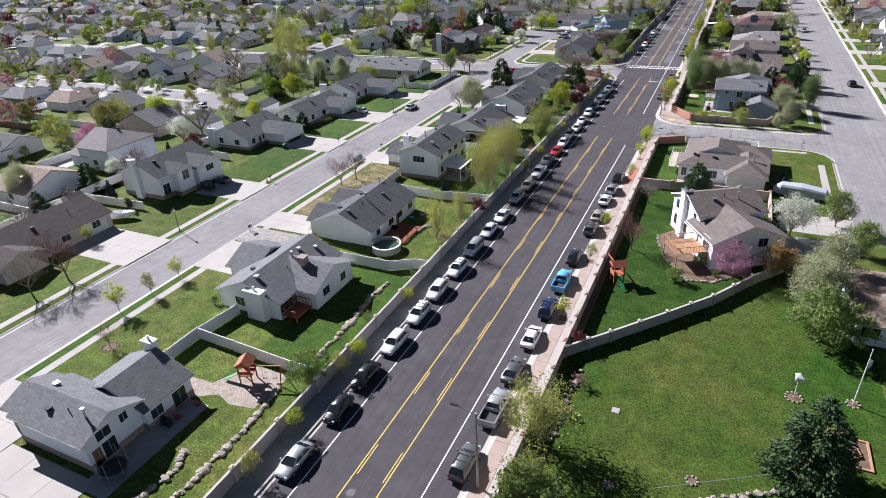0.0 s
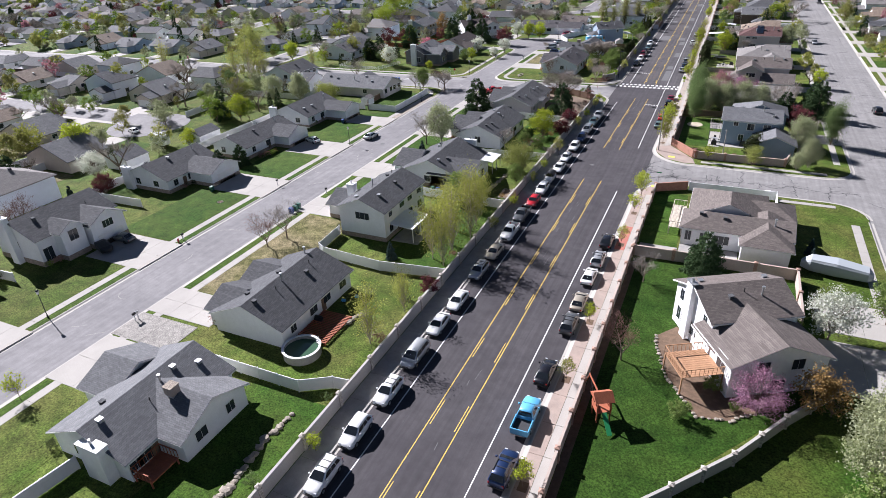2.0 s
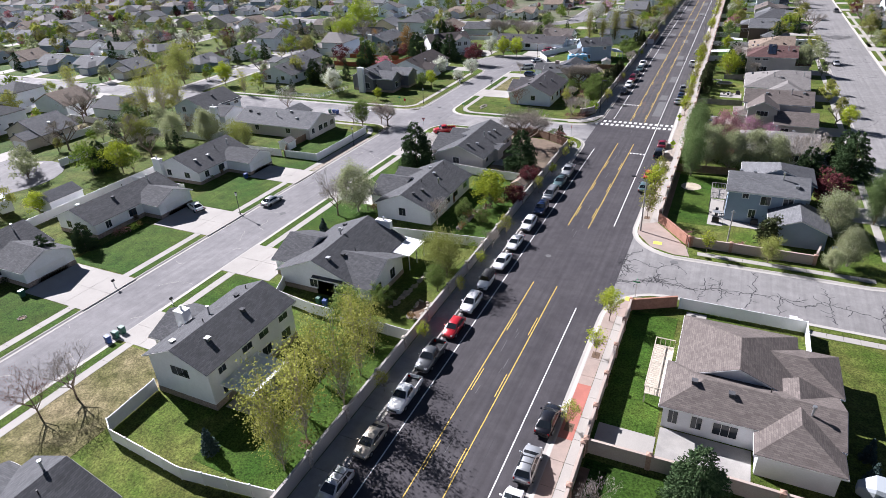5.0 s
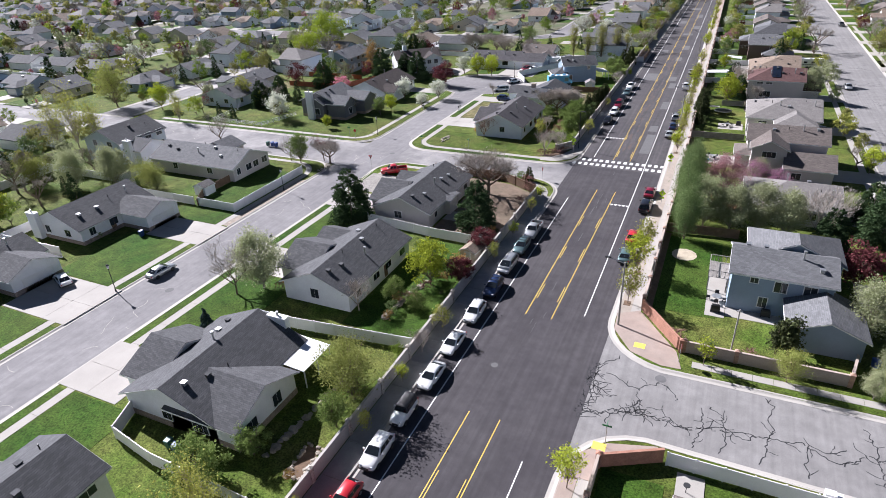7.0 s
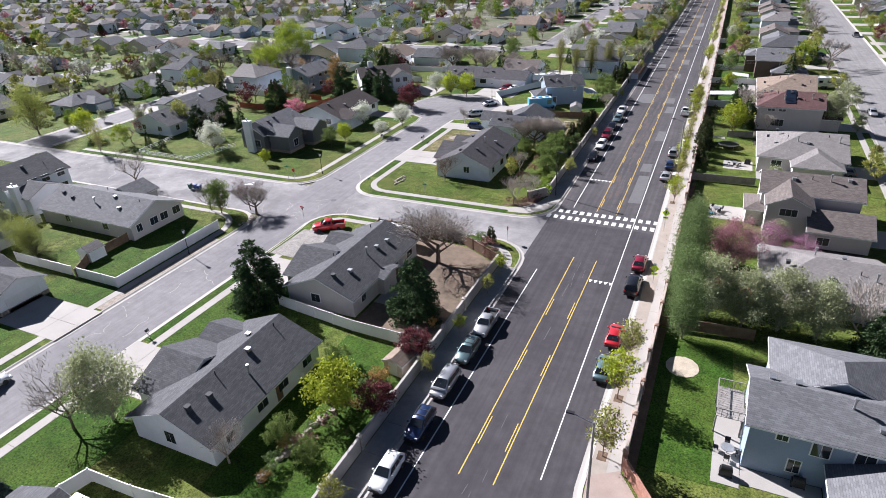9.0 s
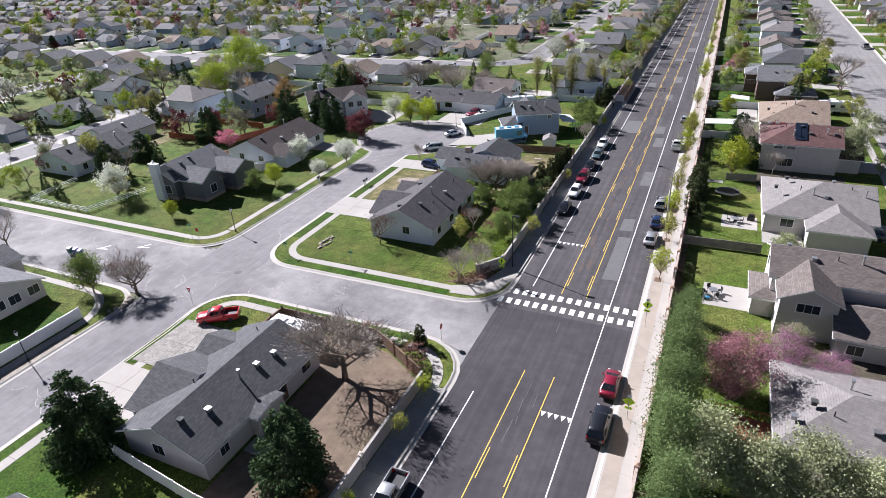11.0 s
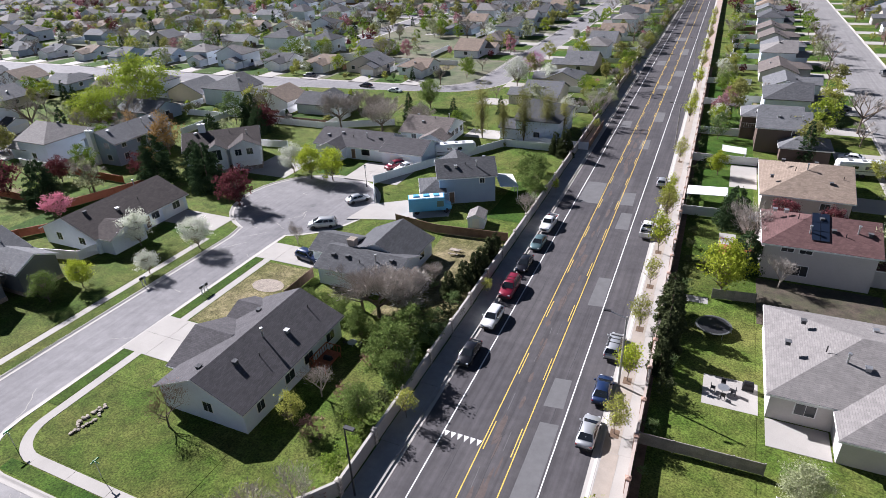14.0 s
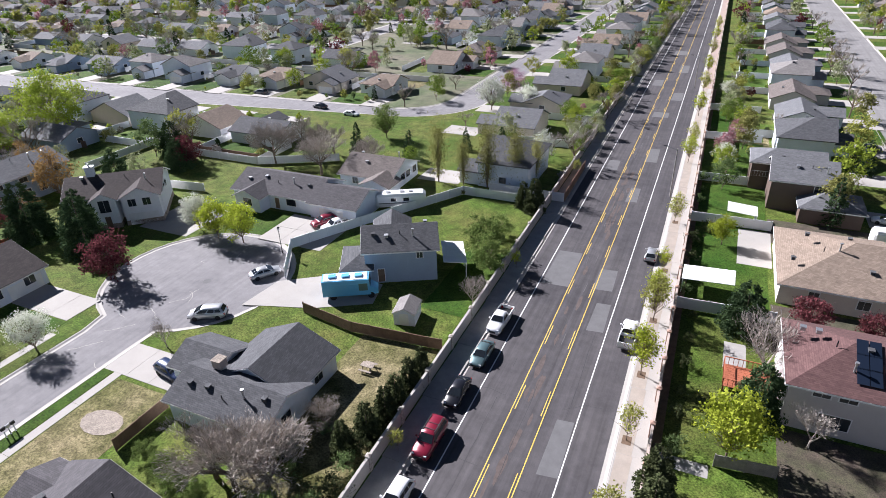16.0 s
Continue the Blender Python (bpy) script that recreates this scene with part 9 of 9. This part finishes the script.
# garden by the broad lawn
bed = thing("raised_bed", 40.8, 53.0, LOT, "wood-framed planting bed with dark soil", "garden bed", "garden beds")
part("soil", Mb().prism([(39.6, 50.8), (42.0, 51.7), (41.2, 55.2), (39.4, 54.6)], LOT, LOT + 0.16), M["mulch"], bed)
for p, q in (((39.6, 50.8), (42.0, 51.7)), ((42.0, 51.7), (41.2, 55.2)), ((41.2, 55.2), (39.4, 54.6)), ((39.4, 54.6), (39.6, 50.8))):
    part("board", Mb().bar(p, q, 0.1, LOT - 0.02, LOT + 0.25), M["wood"], bed)
link = thing("chain_link_fence", 28.6, 42.2, LOT, "low grey wire fence along the lawn", "fence", "fences")
for i in range(7):
    p, q = (24.9 + 2.22 * i, 40.0 + 1.32 * i), (24.9 + 2.22 * (i + 1), 40.0 + 1.32 * (i + 1))
    part("post", Mb().tube((*p, LOT - 0.02), (*p, LOT + 1.25), 0.03, 0.03, 6), M["metal"], link)
    part("rail", Mb().bar(p, q, 0.04, LOT + 1.16, LOT + 1.2), M["metal"], link)
stone_row([(24.5, 38.6), (30.0, 41.8), (36.5, 45.6)], 0.7, 0.3, "row of pale rocks along the wire fence")


# ---- the town beyond ----
FAR_LOOKS = (("wall_white", "roof_grey"), ("wall_cool", "roof_dark"), ("wall_greige", "roof_brown"), ("wall_tan", "roof_grey"), ("wall_white", "roof_dark"), ("wall_cool", "roof_pale"), ("wall_blue", "roof_grey"), ("wall_white", "roof_tan"))
FAR_LABELS = {"wall_white": "white", "wall_cool": "pale grey", "wall_greige": "greige", "wall_tan": "tan", "wall_blue": "blue", "wall_grey": "slate grey"}
ROOF_WORDS = {"roof_grey": "grey", "roof_dark": "charcoal", "roof_brown": "brown", "roof_pale": "pale grey", "roof_tan": "tan"}
FAR_HOUSES = {}


def far_house(n, x, y, turn):
    """One of a few plain suburban houses with its garage wing to the front (-y before turning)."""
    n %= len(FAR_LOOKS) * 3
    if n not in FAR_HOUSES:
        wall, roof = FAR_LOOKS[n % len(FAR_LOOKS)]
        tall = 5.2 if n % 4 == 1 else 3.0
        label = f"{FAR_LABELS[wall]} {'two-storey' if tall > 4 else 'single-storey'} house with {ROOF_WORDS[roof]} shingle roof"
        w = 5.6 + 0.8 * (n % 3)
        h = house(x - w, y - 5, x + w, y + 5, tall, "xy"[n % 2] if n % 3 else "x", 0.42, wall, roof, label, hip=(n % 3 == 0, n % 4 == 1), wings=[(x + w - 6.4, y - 9.0, x + w - 0.4, y - 3.0, 2.9, "y", 0.42, (n % 4 == 2, 0))],
                  vents=1, trim="")
        for side, at, u in (("S", y - 5, x - w * 0.6), ("E", x + w, y), ("W", x - w, y)):
            window(h, side, at, u, 1.3, 1.4, 1.2, 0)
        part("garage_door", on_wall("S", y - 9.0)(Mb(), x + w - 5.8, x + w - 1.0, -0.02, 0.05, LOT, LOT + 2.15), M["trim"], h)
        FAR_HOUSES[n] = h
        h.matrix_basis = pose(x, y, LOT, 0, 0, turn)
        return
    if x > -168 and y < 405 and x < 95:
        copy_thing(FAR_HOUSES[n], pose(x, y, LOT, 0, 0, turn))
    else:
        m = pose(x, y, LOT, 0, 0, turn)
        FAR_PIECES.extend((o.data, m) for o in FAR_HOUSES[n].children_recursive)


FAR_PIECES, FAR_WOOD = [], []
rng = random.Random(7)
count = 0
TAKEN = []
FAR_GROUND, FAR_FENCE = {}, {}


def row(x0, y0, x1, y1, n, turn, skip=()):
    """Houses in a row, with their drives, lawns and garden trees."""
    global count
    for i in range(n):
        if i in skip:
            continue
        f = (i + 0.5) / n
        x, y = x0 + (x1 - x0) * f + rng.uniform(-0.8, 0.8), y0 + (y1 - y0) * f + rng.uniform(-1, 1)
        if x < -200 and y < 15 - 0.613 * (86 + x):
            continue
        count += 1
        far_house(rng.randrange(24), x, y, turn)
        TAKEN.append((x, y))
        d = Matrix.Rotation(radians(turn), 2)
        a, b = d @ Vector((1.5, -18)), d @ Vector((8.0, -9))
        for (u, v), (w2, t2) in (((-9, 14), (9, 14)), ((9, -2), (9, 14)), ((-9, 0), (-6.5, 0))):
            if rng.random() < 0.72:
                a, b = d @ Vector((u, v)), d @ Vector((w2, t2))
                FAR_FENCE.setdefault("vinyl" if rng.random() < 0.75 else "wood_dark", Mb()).bar((x + a.x, y + a.y), (x + b.x, y + b.y), 0.1, LOT, LOT + 1.75)
        a, b = d @ Vector((1.5, -18)), d @ Vector((8.0, -9))
        if x < -168 or y > 405 or x > 95:
            for (u, v, w2, t2), mm, zz in (((1.5, -18, 8, -9), "concrete", 0.165), ((-9, -17, 1.3, -5.4), "grass_lush", 0.15), ((-9, 5.6, 9, 14), rng.choice(("grass_mid", "grass_lush")), 0.15)):
                a, b = d @ Vector((u, v)), d @ Vector((w2, t2))
                FAR_GROUND.setdefault(mm, Mb()).box(x + a.x, y + a.y, 0.05, x + b.x, y + b.y, zz)
            continue
        slab("driveway", x + min(a.x, b.x), y + min(a.y, b.y), x + max(a.x, b.x), y + max(a.y, b.y), "concrete", 0.172 + 0.002 * (count % 5), "pale concrete driveway", "driveway")
        a, b = d @ Vector((-9, -17)), d @ Vector((1.3, -5.4))
        lawn(x + min(a.x, b.x), y + min(a.y, b.y), x + max(a.x, b.x), y + max(a.y, b.y), rng.choice(("lush", "mid", "mid", "lush")))
        a, b = d @ Vector((-9, 5.6)), d @ Vector((9, 14))
        lawn(x + min(a.x, b.x), y + min(a.y, b.y), x + max(a.x, b.x), y + max(a.y, b.y), rng.choice(("lush", "mid", "dry", "mid")))


def far_tree(leaf, wide, low, h, seed, fine=1):
    wood, crown, m, bark = leaf_tree(h, wide, low, leaf, 800 if fine else 170, h * (0.024 if fine else 0.047), 0.1, 48, seed=seed, levels=1, twigs=6 if fine else 3) if leaf not in ("needle", "twig") else (conifer(h, 0.5, leaf, 640 if fine else 140, seed, 0.05, 0.4, h * (0.025 if fine else 0.05)) if leaf == "needle" else bare_tree(h, 1.1, "twig", 0.1, seed, 2, 560 if fine else 180, BARK, 0.2, 0.6 if fine else 1.1))
    return wood, crown, m, bark


FAR_TREES = {0: [], 1: []}


def far_plant(x, y, k, h):
    """Notes one tree of the gardens beyond; all are joined at the end."""
    fine = int(x > -190 and y < 420 or x > -60 and y < 480)
    kinds = FAR_TREES[fine]
    while len(kinds) <= k:
        i = len(kinds)
        leaf = FAR_LEAVES[i % len(FAR_LEAVES)]
        wood, crown, m, bark = far_tree(leaf, (0.75, 0.55, 0.85)[i % 3], 0.14, 7.0, 100 + i, fine)
        kinds.append((wood.mesh("far_wood", bark), crown.mesh("far_crown", m)))
    m = pose(bent(x, y), y, LOT, 0, 0, (x * 91 + y * 37) % 360) @ Matrix.Scale(h / 7.0, 4)
    FAR_WOOD.extend((me, m) for me in kinds[k])


# far streets lie over the open land
def far_road(x0, y0, x1, y1):
    solid("road_far", Mb().box(x0 - 1.6, y0 - 1.6, 0.05, x1 + 1.6, y1 + 1.6, 0.15).box(x0, y0, 0.05, x1, y1, 0.17), M["asphalt_old"], "pale asphalt residential street", "road", "structure")
    for a in ((x0 - 1.5, y0, x0, y1), (x1, y0, x1 + 1.5, y1)) if (y1 - y0) > (x1 - x0) else ((x0, y0 - 1.5, x1, y0), (x0, y1, x1, y1 + 1.5)):
        slab("sidewalk", *a, "concrete", 0.185, "pale concrete sidewalk", "sidewalk")


far_road(-300, 140, -126, 149)
far_road(-152, 217.5, -142, 276)
solid("road_far", Mb().prism([(-153 + 11 * math.cos(a / 3), 286 + 11 * math.sin(a / 3)) for a in range(19)], 0.05, 0.172), M["asphalt_old"], "round end of a pale asphalt court", "road", "structure")
solid("road_far", Mb().prism([(-124 + 11 * math.cos(a / 3), 141 + 11 * math.sin(a / 3)) for a in range(19)], 0.05, 0.172), M["asphalt_old"], "round end of a pale asphalt court", "road", "structure")
far_road(-300, 60, -150, 69)
far_road(-230, 280, -220, 345)
far_road(-300, 440, -130, 449)
far_road(-150, 449, -140, 560)
far_road(-300, 520, -60, 529)
far_road(-300, 600, -60, 609)

row(-62, 338.5, -180, 338, 7, 180, (0,))
row(-24, 335, -24, 336, 1, 270)
row(-75, 389, -190, 386, 6, 0)
row(-190, 386, -300, 384, 5, 0)
row(-184, 337, -300, 334, 5, 180)
row(-77, 412, -77, 600, 8, 90)
row(-31, 352, -31, 640, 13, 270)
row(-108, 420, -300, 424, 8, 180)
row(-160, 464, -300, 464, 6, 0)
row(-100, 462, -112, 580, 5, 270)
row(-160, 505, -300, 505, 6, 180)
row(-100, 545, -300, 545, 9, 0)
row(-100, 586, -300, 586, 9, 180)
row(-100, 625, -300, 628, 8, 0)
row(-80, 660, -260, 660, 7, 180)
row(-108, 112, -128, 112, 1, 180)
row(-132, 122, -290, 123, 7, 180)
row(-134, 165, -290, 166, 7, 0)
row(-134, 188, -290, 186, 7, 180)
row(-104, 20, -104, 100, 4, 270)
row(-128, 40, -290, 42, 7, 180)
row(-128, 86, -290, 86, 7, 0)
row(-130, 244, -130, 300, 2, 270)
row(-168, 236, -168, 300, 3, 90)
row(-178, 313, -214, 313, 1, 0)
row(-180, 232, -290, 234, 5, 0)
row(-198, 262, -290, 262, 4, 180)
row(-240, 292, -300, 292, 3, 0)
row(-135, 316, -135, 318, 1, 180)
row(29.6, 358, 29.6, 640, 14, 90)
row(79, 4, 79, 640, 26, 270)
row(106, 200, 106, 640, 16, 90)
row(142, 200, 142, 640, 16, 270)
row(37, 50, 37, 52, 1, 90, (0,))
row(52, 55, 52, 56, 1, 90, (0,))
row(-300, 300, -420, 305, 5, 0)
row(-300, 350, -420, 352, 5, 180)
row(-305, 400, -440, 400, 5, 0)
row(-305, 150, -420, 160, 4, 0)
row(-305, 210, -420, 220, 4, 180)
row(-305, 450, -440, 460, 5, 0)
row(-305, 500, -440, 510, 5, 0)

# blocks of houses towards the skyline
for y in range(20, 760, 66):
    for s, turn in ((0, 180), (34, 0)):
        x = -318 if y < 540 else -80
        row(x, y + s + 30, -800, y + s + 30, int((x + 800) / 17), turn) if y > 540 or x < -300 else None
    FAR_GROUND.setdefault("asphalt_old", Mb()).box(-820, y + 8, 0.05, -318 if y < 540 else -64, y + 17, 0.17)


def far_low(x, y, k, h):
    """A small, simple tree or shrub of the farthest gardens."""
    while len(LOW_TREES) <= k:
        i = len(LOW_TREES)
        leaf = FAR_LEAVES[i % len(FAR_LEAVES)]
        r = np.random.default_rng(400 + i)
        v = r.normal(size=(130, 3))
        v *= (r.uniform(0.4, 1.05, 130) / np.linalg.norm(v, axis=1))[:, None]
        v = v * np.array([0.36, 0.36, 0.42]) + np.array([0, 0, 0.56])
        if leaf == "needle":
            v[:, :2] *= (1.25 - v[:, 2:3]) * 0.9
        vs, fs = cards(r, v, 0.075)
        LOW_TREES.append((Mb().tube((0, 0, -0.05), (0, 0, 0.5), 0.02, 0.012, 3).mesh("far_wood", BARK), Mb().add(vs, fs).mesh("far_crown", LEAF[leaf])))
    m = pose(x, y, LOT, 0, 0, (x * 91 + y * 37) % 360) @ Matrix.Scale(h, 4)
    FAR_WOOD.extend((me, m) for me in LOW_TREES[k])


LOW_TREES = []
for a, b in TAKEN:
    far = a < -300 or b > 540
    for _ in range(3 if far else 4):
        u, v = rng.choice(((rng.uniform(-10, 10), rng.uniform(9, 15)), (rng.uniform(-10, 10), rng.uniform(-16, -9.5)), (rng.choice((-9.6, 9.6)), rng.uniform(-8, 8))))
        if -13.5 < a + u < 13.5 or 45.5 < a + u < 63.5:
            continue
        far_low(a + u, b + v, rng.choice((0, 1, 1, 1, 2, 2, 3, 3, 4, 5, 6, 7, 7, 8, 9, 10, 11, 11)), rng.uniform(3.0, 8.5) if far else rng.uniform(1.0, 3.2))

n = 0
while n < 1450:
    x, y = rng.uniform(-420, 150), rng.uniform(20, 680)
    near_ok = x < -96 or y > 330 or x > 62
    if x < -200 and y < 15 - 0.613 * (86 + x):
        continue
    if not near_ok or any(abs(x - a) < 9.5 and abs(y - b) < 8 for a, b in TAKEN):
        continue
    if any(a < x < b and c < y < d for a, b, c, d in ((-63, -46, 360, 700), (-13.5, 13.5, 0, 900), (45.5, 63.5, 0, 900))) or (200 < y < 217.5 and x < -46) or (343 < y < 374 and x < -46):
        continue
    if 20 < x < 46 and y < 700 and rng.random() < 0.5:
        continue
    far_plant(x, y, rng.choice((0, 0, 1, 1, 1, 2, 3, 3, 3, 4, 4, 5, 6, 7, 7, 8, 9, 10, 11, 11, 12, 13, 14, 15, 16, 17, 18)), rng.uniform(3.4, 9.0))
    n += 1
for k in range(70):
    y = 345 + k * 5.2
    far_plant(-14.5 + rng.uniform(-1.2, 1.2), y, rng.choice((0, 1, 3, 4, 8, 11, 12, 13)), rng.uniform(3.5, 7.5))
    if k % 2:
        far_plant(15 + rng.uniform(-1, 3), y, rng.choice((0, 1, 2, 4, 7, 9, 11)), rng.uniform(3.5, 6.5))
        far_plant(rng.choice((44, 65.5)) + rng.uniform(-1, 1), y - 120, rng.choice((0, 1, 2, 3, 4, 5, 7)), rng.uniform(4, 8))

for k, mb in FAR_FENCE.items():
    tagged(solid("far_fences", mb, M[k], "many garden fences of the town beyond", "fence"), kind="stuff")
for k, mb in FAR_GROUND.items():
    tagged(solid("far_gardens", mb, M[k], "many small far lawns and driveways", "garden"), kind="stuff")
joined("far_trees", FAR_WOOD, "many garden trees of the town beyond", "trees")
joined("far_houses", FAR_PIECES, "many small houses of the town beyond", "houses")
